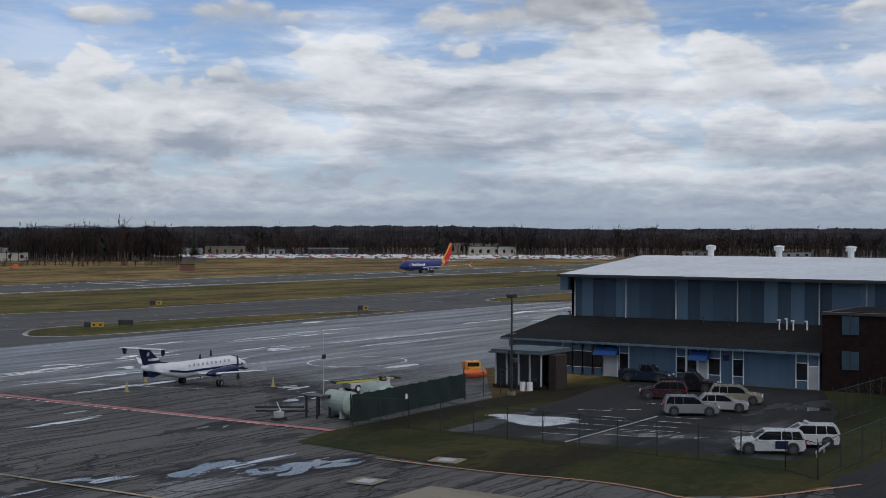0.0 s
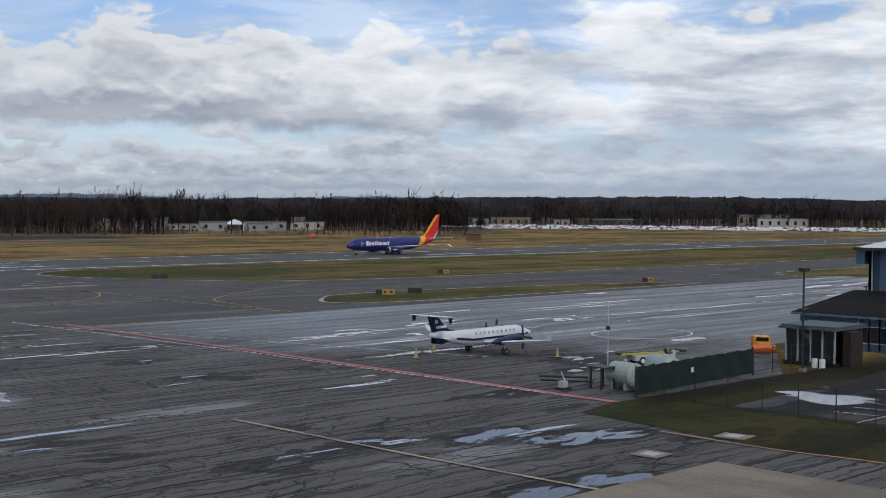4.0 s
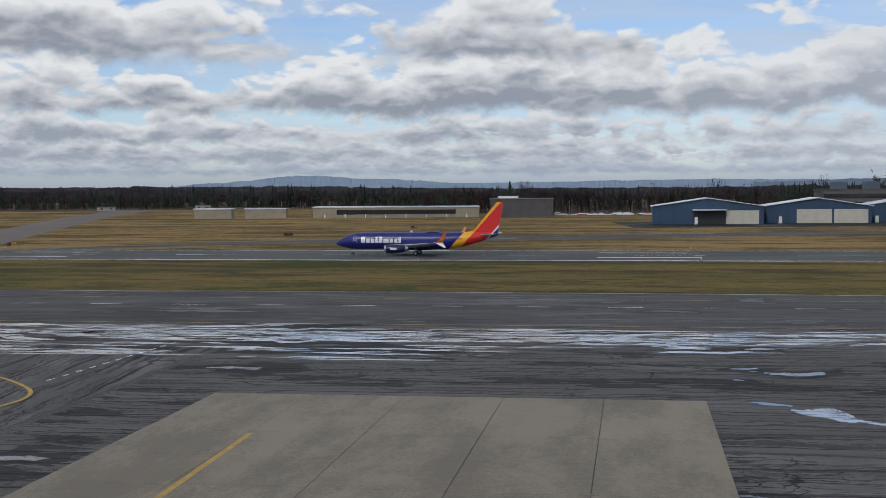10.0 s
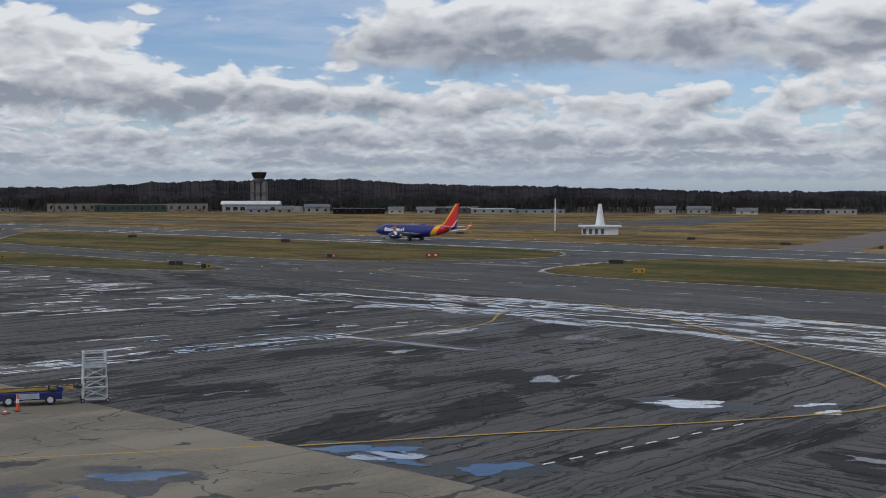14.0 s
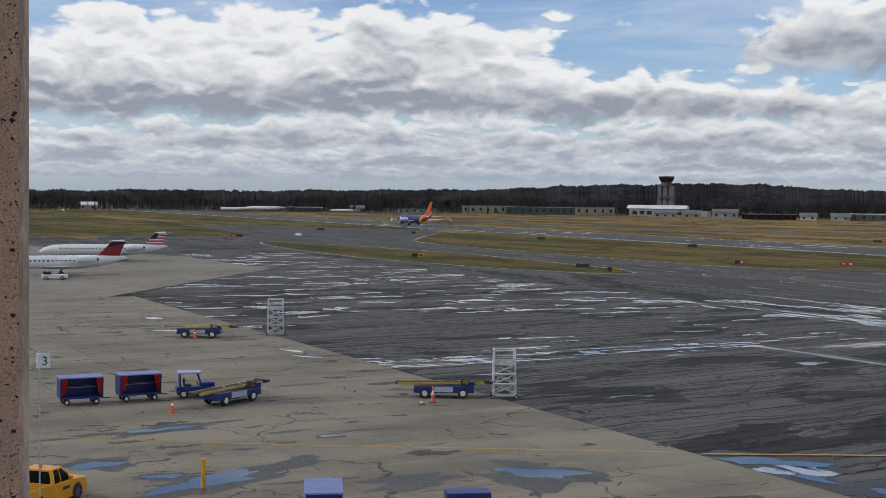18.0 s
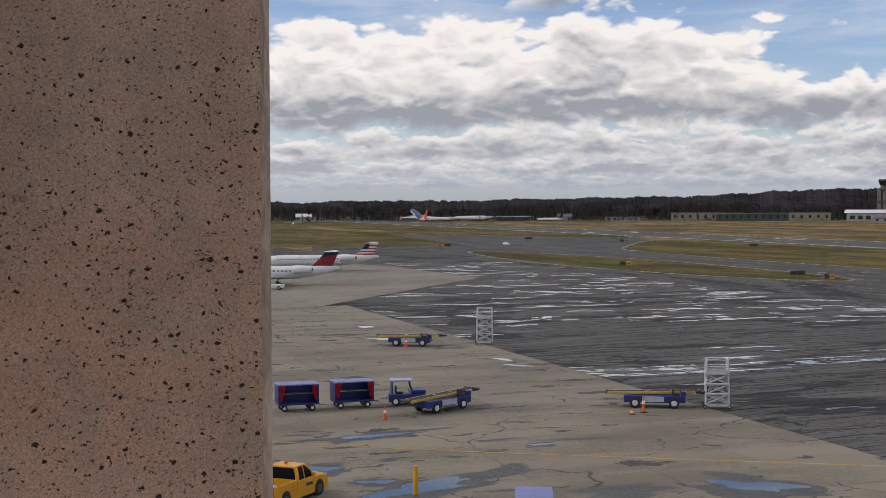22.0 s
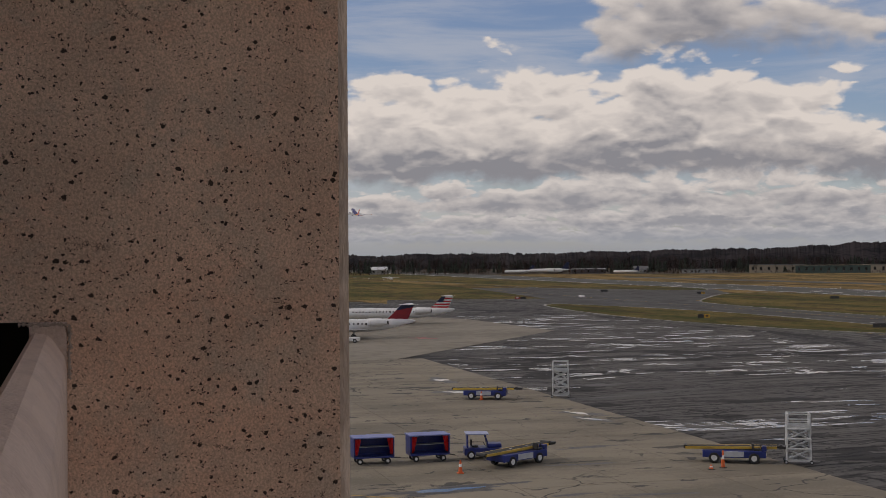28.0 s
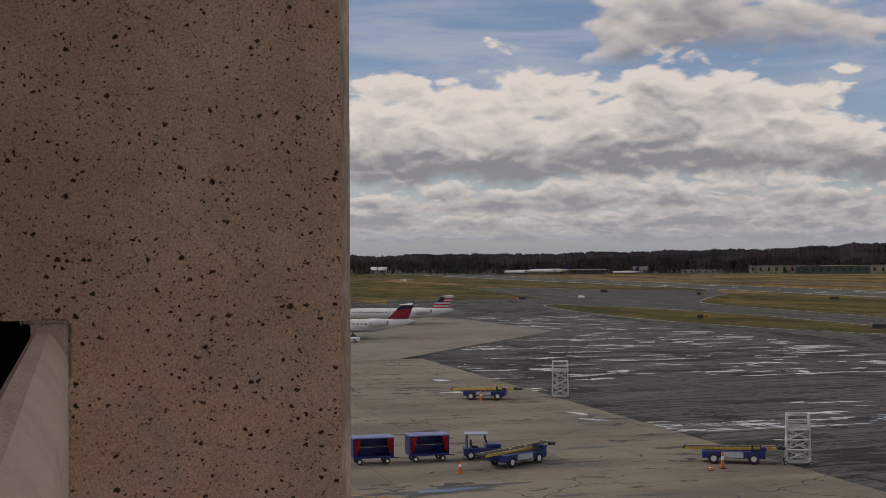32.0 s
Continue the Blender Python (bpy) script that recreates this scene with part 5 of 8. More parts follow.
        for d in (-0.43, 0.43):
            wheel("wheel", leg, 0, s * 2.86 + d, 0.56, 0.56, 0.38, GREY)
        # title bars, doors and windows along each side
        title = bmesh.new()
        x = -13.2
        for wdt, tall in ((1.0, 1.35), (0.85, 0.95), (0.85, 0.95), (0.6, 1.3), (0.9, 1.4), (1.3, 0.95), (0.85, 0.95), (0.8, 0.95), (0.6, 1.25)):
            pts = []
            for z in (2.95, 2.95 + tall / 2, 2.95 + tall):
                y = s * (1.90 * math.sqrt(max(0, 1 - ((z - 3.33) / 2.02) ** 2)) + 0.012)
                pts.append(((x, y, z), (x + wdt, y, z)))
            for p, q in zip(pts, pts[1:]):
                quad(title, p[0], p[1], q[1], q[0])
            x += wdt + 0.22
        part("title_bars", title, WHITE, a, "row of plain white title bars")
        win = bmesh.new()
        for k in range(44):
            xw = -12.0 + k * 0.52
            y = s * (1.9 * math.sqrt(1 - ((3.85 - 3.33) / 2.02) ** 2) + 0.006)
            quad(win, (xw, y, 3.72), (xw + 0.24, y, 3.72), (xw + 0.24, y - s * 0.03, 4.05), (xw, y - s * 0.03, 4.05))
        tagged(part("cabin_windows", win, surface("window_blue", (0.08, 0.09, 0.2), (0.06, 0.07, 0.16), 1, 0.2), a), kind="stuff")
        door = bmesh.new()
        for z0, z1 in ((2.6, 3.5), (3.6, 4.5)):
            for xa, za, xb, zb in ((-15.2, z0, -14.2, z0 + 0.06), (-15.2, z1 - 0.06, -14.2, z1), (-15.2, z0, -15.12, z1), (-14.28, z0, -14.2, z1)):
                y0 = s * (1.86 * math.sqrt(max(0, 1 - ((za - 3.3) / 2.0) ** 2)) + 0.02)
                y1 = s * (1.86 * math.sqrt(max(0, 1 - ((zb - 3.3) / 2.0) ** 2)) + 0.02)
                quad(door, (xa, y0, za), (xb, y0, za), (xb, y1, zb), (xa, y1, zb))
        part("door_outline", door, GREY, a)
        part("cockpit_window", loft(bmesh.new(), [[(-18.2, s * 0.5, 3.55), (-17.3, s * 1.05, 3.5), (-17.2, s * 1.0, 3.95), (-17.7, s * 0.45, 3.98)], [(-18.25, s * 0.55, 3.57), (-17.32, s * 1.12, 3.52), (-17.22, s * 1.06, 3.97), (-17.75, s * 0.5, 4.0)]]), GLASS, a)
    nose = part("nose_leg", rods([((-15.6, 0, 0.35), (-15.7, 0, 2.0), 0.11), ((-15.6, -0.3, 0.35), (-15.6, 0.3, 0.35), 0.07)]), STEEL, a)
    for d in (-0.2, 0.2):
        wheel("wheel", nose, -15.6, d, 0.35, 0.35, 0.2, GREY)
    part("aerial", slab_from([(-2.0, 5.3), (-1.2, 5.3), (-1.3, 5.75), (-1.6, 5.75)], -0.03, 0.03), WHITE, a)
    part("radome", tube_x([(2, 5.2, 0.3, 0.1), (2.6, 5.35, 0.5, 0.2), (4.6, 5.35, 0.5, 0.2), (5.4, 5.2, 0.3, 0.1)], 12), LIVERY, a)
    part("landing_light", boxes((-4.9, -2.3, 2.0, -4.75, -2.1, 2.2)), glow("lamp_glow", (1, 0.97, 0.9), 8.0), a, "lit landing light")
    return a


AIRLINER = make_airliner()


# ---- turboprop parked on the apron ----
def make_turboprop():
    """Nose towards +x; the origin on the ground between the main wheels."""
    a = thing("turboprop", pose(101.6, 95.4, 0.03, 0, 0, 5) @ Matrix.Scale(0.93, 4), "white and navy twin turboprop with a T-tail, parked on the apron", "airplane")
    body = surface("turboprop_white", (0.72, 0.73, 0.75), (0.62, 0.63, 0.66), 0.5, 0.35)
    secs = [(8.3, 1.75, 0.05, 0.05), (7.9, 1.78, 0.36, 0.3), (7.0, 1.86, 0.62, 0.55), (6.2, 1.92, 0.76, 0.76), (5.4, 1.98, 0.80, 0.90), (3, 1.98, 0.80, 0.92), (-3.5, 1.98, 0.80, 0.92), (-6.2, 2.25, 0.70, 0.72), (-8.6, 2.62, 0.4, 0.48), (-9.9, 2.75, 0.1, 0.18)]
    part("fuselage", tube_x(secs, 20), body, a, smooth=True)
    for s in (-1, 1):
        stripe = bmesh.new()
        rows = [(6.9, 1.74), (5.4, 1.72), (3, 1.70), (-3.5, 1.70), (-6.2, 2.02)]
        for (xa, za), (xb, zb) in zip(rows, rows[1:]):
            wa, wb = (0.84 if abs(xa) < 6 else 0.66), (0.84 if abs(xb) < 6 else 0.70)
            quad(stripe, (xa, s * wa, za), (xb, s * wb, zb), (xb, s * wb, zb + 0.22), (xa, s * wa, za + 0.22))
        part("cheat_line", stripe, NAVY, a, "dark blue cheat line")
        for k in range(10):
            win = bmesh.new()
            quad(win, (4.2 - k * 0.78, s * 0.825, 2.3), (3.9 - k * 0.78, s * 0.825, 2.3), (3.9 - k * 0.78, s * 0.80, 2.6), (4.2 - k * 0.78, s * 0.80, 2.6))
            part("cabin_window", win, GREY, a)
        bm = loft(bmesh.new(), wing_pair([(s * 0.7, -1.5, 2.4, 1.35, 0.42), (s * 2.9, -1.3, 2.1, 1.45, 0.36), (s * 8.6, -0.4, 1.0, 2.05, 0.16)]))
        part("wing", bm, body, a)
        part("winglet", loft(bmesh.new(), [[(-0.4, s * 8.55, 2.05), (0.55, s * 8.55, 2.05), (0.55, s * 8.62, 2.05), (-0.4, s * 8.62, 2.05)], [(-0.5, s * 8.85, 2.7), (-0.1, s * 8.85, 2.7), (-0.1, s * 8.9, 2.7), (-0.5, s * 8.9, 2.7)]]), body, a)
        n = part("nacelle", tube_x([(-2.2, 1.5, 0.2, 0.18), (-1.0, 1.55, 0.42, 0.42), (1.4, 1.68, 0.48, 0.5), (2.6, 1.72, 0.38, 0.42), (3.1, 1.72, 0.22, 0.24)], 14), NAVY, a, "navy engine nacelle", smooth=True)
        n.matrix_basis = pose(0, s * 2.65, 0)
        part("spinner", tube_x([(3.1, 1.72, 0.2, 0.2), (3.6, 1.72, 0.03, 0.03)], 10), GREY, n)
        for k in range(4):
            bl = part("propeller_blade", slab_from([(-0.1, 0.1), (0.1, 0.1), (0.14, 0.9), (0.05, 1.38), (-0.05, 1.38), (-0.12, 0.9)], 3.22, 3.27, axis=0), BLACK, n)
            bl.matrix_basis = pose(0, 0, 1.72) @ pose(0, 0, 0, 90 * k)
        leg = part("main_leg", rods([((0, s * 2.62, 0.4), (0, s * 2.62, 1.4), 0.09)]), STEEL, a)
        for d in (-0.2, 0.2):
            wheel("wheel", leg, 0, s * 2.62 + d, 0.36, 0.36, 0.2, GREY)
        part("stabilon", slab_from([(-7.4, s * 0.5), (-8.5, s * 0.5), (-8.6, s * 1.7), (-8.1, s * 1.7)], 2.25, 2.31, axis=2), body, a)
        bm = loft(bmesh.new(), wing_pair([(s * 0.05, -10.0, 1.5, 4.72, 0.16), (s * 2.8, -10.1, 0.95, 4.78, 0.1)]))
        part("tailplane", bm, body, a)
        part("tailet", slab_from([(-9.9, 4.78), (-9.2, 4.78), (-9.35, 4.1), (-9.75, 4.1)], s * 2.55, s * 2.62), NAVY, a)
        part("cockpit_window", loft(bmesh.new(), [[(6.75, s * 0.12, 2.35), (6.1, s * 0.62, 2.3), (5.7, s * 0.62, 2.65), (6.2, s * 0.12, 2.75)], [(6.8, s * 0.12, 2.38), (6.14, s * 0.68, 2.33), (5.74, s * 0.68, 2.68), (6.24, s * 0.12, 2.8)]]), GLASS, a)
        part("ventral_fin", slab_from([(-6.8, 1.9), (-9.2, 2.4), (-9.3, 1.75), (-8.4, 1.6)], s * 0.3, s * 0.36), NAVY, a)
    part("fin", slab_from([(-4.6, 2.75), (-7.0, 3.2), (-9.0, 4.75), (-10.2, 4.75), (-9.4, 2.7)], -0.12, 0.12), NAVY, a, "navy fin")
    part("tail_bars", boxes((-9.0, -0.14, 3.35, -7.3, 0.14, 3.62), (-9.2, -0.14, 3.9, -8.8, 0.14, 4.3)), WHITE, a, "white bars in place of lettering")
    nose = part("nose_leg", rods([((6.9, 0, 0.25), (6.8, 0, 1.5), 0.06)]), STEEL, a)
    wheel("wheel", nose, 6.9, 0, 0.28, 0.28, 0.18, GREY)
    part("aerial", slab_from([(1.6, 3.1), (2.0, 3.1), (1.9, 3.75), (1.7, 3.75)], -0.03, 0.03), BLACK, a)
    return a


make_turboprop()
# ---- woods, hills and far clutter ----
def polar(az, r):
    """A place by its bearing (degrees left of north) and distance."""
    return -r * math.sin(radians(az)), r * math.cos(radians(az))


def bare_shape(rng, twigs, low=0.22):
    """One leafless tree of unit height: corners of its triangles, for trunk, limbs and fine twigs."""
    tri = []

    def blade(p, q, w, ang):
        d = np.array((math.cos(ang), math.sin(ang), 0.0)) * w
        tri.append((p - d, p + d, q))

    foot, lean = np.zeros(3), np.array((rng.uniform(-0.03, 0.03), rng.uniform(-0.03, 0.03), 0.62))
    for ang in (0.3, 1.9):
        blade(foot, lean, 0.013, ang)
    wide, top = rng.uniform(0.17, 0.30), rng.uniform(0.60, 0.70)
    limbs = []
    for k in range(13):
        a = (k + rng.random()) * math.tau / 13
        base = lean * rng.uniform(low / 0.62, 0.95)
        f = rng.uniform(0.25, 1.0)
        tip = np.array((math.cos(a) * wide * f, math.sin(a) * wide * f, base[2] + (0.88 - base[2]) * rng.uniform(0.35, 1.0) * (1.15 - 0.35 * f)))
        limbs.append((base, tip))
        blade(base, tip, 0.0065, a + 1.57)
    heart = np.array((0, 0, 0.5))
    for _ in range(twigs):
        base, tip = limbs[int(rng.integers(len(limbs)))]
        p = base + (tip - base) * rng.uniform(0.25, 1.0)
        d = (p - heart) / (np.linalg.norm(p - heart) + 0.01) * 0.8 + np.array((0, 0, 0.75)) + rng.uniform(-0.75, 0.75, 3)
        q = p + d / np.linalg.norm(d) * rng.uniform(0.06, 0.17)
        blade(p, q, rng.uniform(0.0035, 0.0065), rng.random() * math.tau)
    return np.array(tri).reshape(-1, 3)


def woods(name, belts, material, label, twigs=84, seed=1, slim=1.0, low=0.10):
    """Leafless trees, too many to count: turned and scaled repeats of twelve shapes."""
    rng = np.random.default_rng(seed)
    shapes = [bare_shape(rng, twigs, low) for _ in range(12)]
    clouds = []
    for az0, az1, r0, r1, h0, h1, count in belts:
        for _ in range(count):
            x, y = polar(rng.uniform(az0, az1), rng.uniform(r0, r1))
            h = rng.uniform(h0, h1) * (0.80 + 0.26 * math.sin(x * 0.031) * math.sin(y * 0.027 + 1) + 0.38 * rng.random() ** 4)
            a, g = rng.random() * math.tau, h * slim * rng.uniform(0.8, 1.25)
            v = shapes[int(rng.integers(12))]
            c, q = math.cos(a) * g, math.sin(a) * g
            clouds.append(np.stack((x + v[:, 0] * c - v[:, 1] * q, y + v[:, 0] * q + v[:, 1] * c, v[:, 2] * h), 1))
    co = np.concatenate(clouds).astype(np.float32)
    me = bpy.data.meshes.new(name)
    me.vertices.add(len(co))
    me.vertices.foreach_set("co", co.ravel())
    me.loops.add(len(co))
    me.loops.foreach_set("vertex_index", np.arange(len(co), dtype=np.int32))
    me.polygons.add(len(co) // 3)
    me.polygons.foreach_set("loop_start", np.arange(0, len(co), 3, dtype=np.int32))
    me.update(calc_edges=True)
    me.materials.append(material)
    return tagged(new(name, me), label, "woods", kind="stuff")


def conifers(name, belts, label, seed=2):
    rng = np.random.default_rng(seed)
    verts, faces = [], []
    for az0, az1, r0, r1, h0, h1, count in belts:
        for _ in range(count):
            x, y = polar(rng.uniform(az0, az1), rng.uniform(r0, r1))
            h = rng.uniform(h0, h1)
            for lev in range(9):
                z = h * (0.12 + 0.88 * lev / 9)
                reach = h * 0.20 * (1.05 - lev / 9) * rng.uniform(0.7, 1.25)
                for k in range(7):
                    a = (k + rng.random()) * math.tau / 7
                    wide = reach * 0.42
                    ca, sa = math.cos(a), math.sin(a)
                    n = len(verts)
                    verts += [(x, y, z + h * 0.12), (x + ca * reach - sa * wide, y + sa * reach + ca * wide, z - h * 0.02), (x + ca * reach * 1.2, y + sa * reach * 1.2, z - h * 0.05), (x + ca * reach + sa * wide, y + sa * reach - ca * wide, z - h * 0.02)]
                    faces += [(n, n + 1, n + 2), (n, n + 2, n + 3)]
    me = bpy.data.meshes.new(name)
    me.from_pydata(verts, [], faces)
    me.materials.append(PINE)
    return tagged(new(name, me), label, "woods", kind="stuff")


woods("bare_woods", ((-88, -40, 1010, 1220, 14, 23, 2300), (-46, -18, 790, 980, 14, 24, 1900), (-18.5, -12, 730, 900, 13, 20, 460), (-33, -22, 690, 760, 13, 22, 330), (-17, 9, 830, 1020, 11, 18, 1300), (6, 45, 1090, 1330, 10, 17, 2100), (40, 100, 1150, 1450, 10, 17, 2900)), TWIGS, "belt of leafless grey-brown woods round the airfield")
woods("shrubs", ((-46, -16, 655, 780, 2.5, 6, 420), (-86, -42, 1000, 1040, 3, 7, 620), (-17, 9, 805, 830, 3, 6, 300), (6, 42, 1065, 1095, 2.5, 5, 420), (42, 98, 1125, 1155, 2.5, 6, 760)), surface("reddish_shrubs", (0.105, 0.062, 0.042), (0.05, 0.033, 0.025), 0.05, 0.95), "low reddish scrub at the edge of the field", 46, 4, 2.6, 0.05)
conifers("pine_woods", ((-46, -10, 800, 900, 13, 21, 40), (-12, 9, 850, 960, 12, 18, 60), (9, 24, 1075, 1140, 11, 21, 70), (20, 48, 1080, 1200, 9, 16, 170), (-13, -6, 720, 790, 14, 19, 70), (-19, -15, 690, 740, 15, 21, 50), (-85, -40, 1050, 1200, 13, 19, 50), (45, 95, 1155, 1300, 8, 15, 420)), "dark evergreen trees among the bare woods")


def single_pine(x, y, h, seed):
    rng = np.random.default_rng(seed)
    t = thing("pine_tree", pose(x, y, 0), "tall dark pine with ragged layered branches", "tree", "single pines")
    part("trunk", rod(bmesh.new(), (0, 0, 0), (0, 0, h * 0.97), h * 0.018, 0.03, n=7), BARK, t)
    bm = bmesh.new()
    for lev in range(15):
        z = h * (0.16 + 0.82 * lev / 15)
        reach = h * 0.22 * (1.08 - lev / 15) * rng.uniform(0.65, 1.2)
        for k in range(9):
            a = (k + rng.random()) * math.tau / 9
            ca, sa, rr = math.cos(a), math.sin(a), reach * rng.uniform(0.6, 1.2)
            wide = rr * 0.33
            p = [bm.verts.new(v) for v in ((0, 0, z + h * 0.05), (ca * rr * 0.7 - sa * wide, sa * rr * 0.7 + ca * wide, z - h * 0.01), (ca * rr, sa * rr, z - h * 0.035), (ca * rr * 0.7 + sa * wide, sa * rr * 0.7 - ca * wide, z - h * 0.01))]
            bm.faces.new((p[0], p[1], p[2]))
            bm.faces.new((p[0], p[2], p[3]))
    part("crown", bm, PINE, t)


for az, r, h in ((-46.5, 850, 20), (-56.9, 1000, 25), (5.3, 800, 21), (5.8, 806, 18), (-25.5, 690, 24)):
    single_pine(*polar(az, r), h, int(az * 10 + 900))


def single_tree(x, y, h, seed):
    """A leafless tree: trunk, limbs and a crown of fine twigs."""
    rng = random.Random(seed)
    t = thing("bare_tree", pose(x, y, 0), "tall leafless tree with spreading limbs", "tree", "single bare trees")
    part("trunk", rod(bmesh.new(), (0, 0, 0), (0, 0, h * 0.5), h * 0.022, h * 0.013, n=7), BARK, t)
    limbs, twigs = bmesh.new(), bmesh.new()
    for k in range(11):
        a = rng.random() * math.tau
        z0 = h * rng.uniform(0.26, 0.5)
        tip = Vector((math.cos(a) * h * rng.uniform(0.10, 0.30), math.sin(a) * h * rng.uniform(0.10, 0.30), h * rng.uniform(0.68, 0.98)))
        base = Vector((0, 0, z0))
        rod(limbs, base, tip, h * 0.009, 0.04, n=5)
        for j in range(34):
            f = rng.uniform(0.25, 1.0)
            p = base.lerp(tip, f)
            d = Vector((rng.uniform(-1, 1), rng.uniform(-1, 1), rng.uniform(0.1, 1.1))).normalized() * h * rng.uniform(0.06, 0.15)
            s = d.orthogonal().normalized() * 0.075
            twigs.faces.new([twigs.verts.new(v) for v in (p - s, p + s, p + d)])
    part("limb_fork", limbs, BARK, t)
    part("twig_crown", twigs, TWIGS, t)


rng = random.Random(11)
for az0, az1, r0, r1, count in ((-74, -41, 975, 1010, 16), (-38, -16, 650, 700, 12), (-16, 6, 790, 830, 6)):
    for k in range(count):
        single_tree(*polar(az0 + (az1 - az0) * (k + rng.random()) / count, rng.uniform(r0, r1)), rng.uniform(17, 25), k + int(az0))


def hills(name, az0, az1, r, heights, material, label, depth=300):
    """A rolling ridge: heights at even steps, smoothed, with a rough crest of woods."""
    bm = bmesh.new()
    n = 3000
    rows = []
    for k in range(n + 1):
        f = k / n * (len(heights) - 1)
        i = min(int(f), len(heights) - 2)
        u = f - i
        u = u * u * (3 - 2 * u)
        h = heights[i] * (1 - u) + heights[i + 1] * u
        h += (1.3 * noise.noise(Vector((k * 0.021, r * 0.01, 0))) + 0.9 * noise.noise(Vector((k * 0.083, r * 0.02, 3))) + 0.8 * noise.noise(Vector((k * 0.37, r * 0.03, 7))) + 0.9 * noise.noise(Vector((k * 0.93, r * 0.03, 9)))) * min(r * 0.0011, 2.2)
        az = az0 + (az1 - az0) * k / n
        p, q, b = polar(az, r), polar(az, r + depth), polar(az, r - depth * 0.5)
        rows.append([bm.verts.new((*b, -2)), bm.verts.new((p[0] * 0.6 + b[0] * 0.4, p[1] * 0.6 + b[1] * 0.4, h * 0.72)), bm.verts.new((*p, h)), bm.verts.new((*q, h * 0.8))])
    for a, b in zip(rows, rows[1:]):
        for j in range(3):
            bm.faces.new((a[j], b[j], b[j + 1], a[j + 1]))
    return tagged(part(name, bm, material), label, "hills", kind="structure")


FAR_WOODS = surface("wooded_hill", (0.044, 0.038, 0.041), (0.018, 0.017, 0.020), 0.02, 0.95, fine=0.16, spec=0.05, lo=0.42, hi=0.58)
# distance haze is put into the blue base colours of these two
HAZY = surface("haze_painted_hills", (0.15, 0.195, 0.26), (0.12, 0.16, 0.22), 0.004, 1.0)
HAZY_MOUNTAINS = surface("haze_painted_mountains", (0.24, 0.31, 0.40), (0.21, 0.275, 0.36), 0.003, 1.0)
hills("wooded_hills", 28, 105, 1750, (18, 20, 24, 29, 35, 31, 24, 21, 19, 18, 18, 18, 18, 18, 18), FAR_WOODS, "long low wooded hill behind the tower")
hills("wooded_hills", -95, 30, 1900, (24, 26, 28, 27, 26, 30, 28, 25, 22, 24, 22, 18, 16, 16, 20, 20, 20), FAR_WOODS, "low wooded ridges behind the field")
hills("distant_hills", -60, -5, 3600, (26, 34, 30, 38, 30, 40, 32, 30, 38, 30), HAZY, "distant hills with blue haze painted in")
hills("mountains", -14, 32, 4300, (26, 36, 40, 42, 40, 36, 34, 48, 60, 38, 16, 6, 2, 0), HAZY_MOUNTAINS, "mountains on the horizon with pale blue haze painted in")


# ---- far clutter ----
def car_rows(name, rows, label, seed):
    """Far parked cars, too many to count: each a low body with a cabin."""
    rng = np.random.default_rng(seed)
    verts, faces = [], []
    shape = [(-2.2, -0.9, 0.3), (2.2, -0.9, 0.3), (2.2, 0.9, 0.3), (-2.2, 0.9, 0.3), (-2.2, -0.9, 0.85), (2.2, -0.9, 0.85), (2.2, 0.9, 0.85), (-2.2, 0.9, 0.85), (-1.6, -0.75, 0.85), (1.0, -0.75, 0.85), (1.0, 0.75, 0.85), (-1.6, 0.75, 0.85), (-1.2, -0.65, 1.5), (0.5, -0.65, 1.5), (0.5, 0.65, 1.5), (-1.2, 0.65, 1.5)]
    sides = [(0, 1, 5, 4), (1, 2, 6, 5), (2, 3, 7, 6), (3, 0, 4, 7), (4, 5, 6, 7), (8, 9, 13, 12), (9, 10, 14, 13), (10, 11, 15, 14), (11, 8, 12, 15), (12, 13, 14, 15)]
    for az0, az1, r0, r1, count in rows:
        for _ in range(count):
            x, y = polar(rng.uniform(az0, az1), rng.uniform(r0, r1))
            a = radians(rng.choice((25, 115, 205)) + rng.uniform(-4, 4))
            n = len(verts)
            s = rng.uniform(0.95, 1.2)
            verts += [(x + (u * math.cos(a) - v * math.sin(a)) * s, y + (u * math.sin(a) + v * math.cos(a)) * s, w * s) for u, v, w in shape]
            faces += [tuple(n + i for i in f) for f in sides]
    me = bpy.data.meshes.new(name)
    me.from_pydata(verts, [], faces)
    m = bpy.data.materials.new("far_car_paint")
    m.use_nodes = True
    nn = Nodes(m.node_tree)
    r = nn.add("ShaderNodeNewGeometry").outputs["Random Per Island"]
    col = nn.mix(nn.ramp(r, 0.62, 0.66), rgb(0.75, 0.76, 0.78), rgb(0.10, 0.10, 0.11))
    col = nn.mix(nn.ramp(r, 0.88, 0.90), col, rgb(0.30, 0.05, 0.05))
    nn.add("ShaderNodeOutputMaterial", ((0, nn.add("ShaderNodeBsdfPrincipled", (("Base Color", col), ("Roughness", 0.3))).outputs[0]),))
    me.materials.append(m)
    tagged(new(name, me), label, "cars", kind="stuff")


car_rows("parked_cars", ((-64.5, -46.6, 880, 990, 1050), (-46.6, -44.5, 930, 970, 50), (-20.5, -16.5, 640, 670, 18), (-12.5, -9.5, 665, 690, 30), (-1, 3.5, 745, 760, 30)), "rows of white and dark cars on a far storage lot", 3)


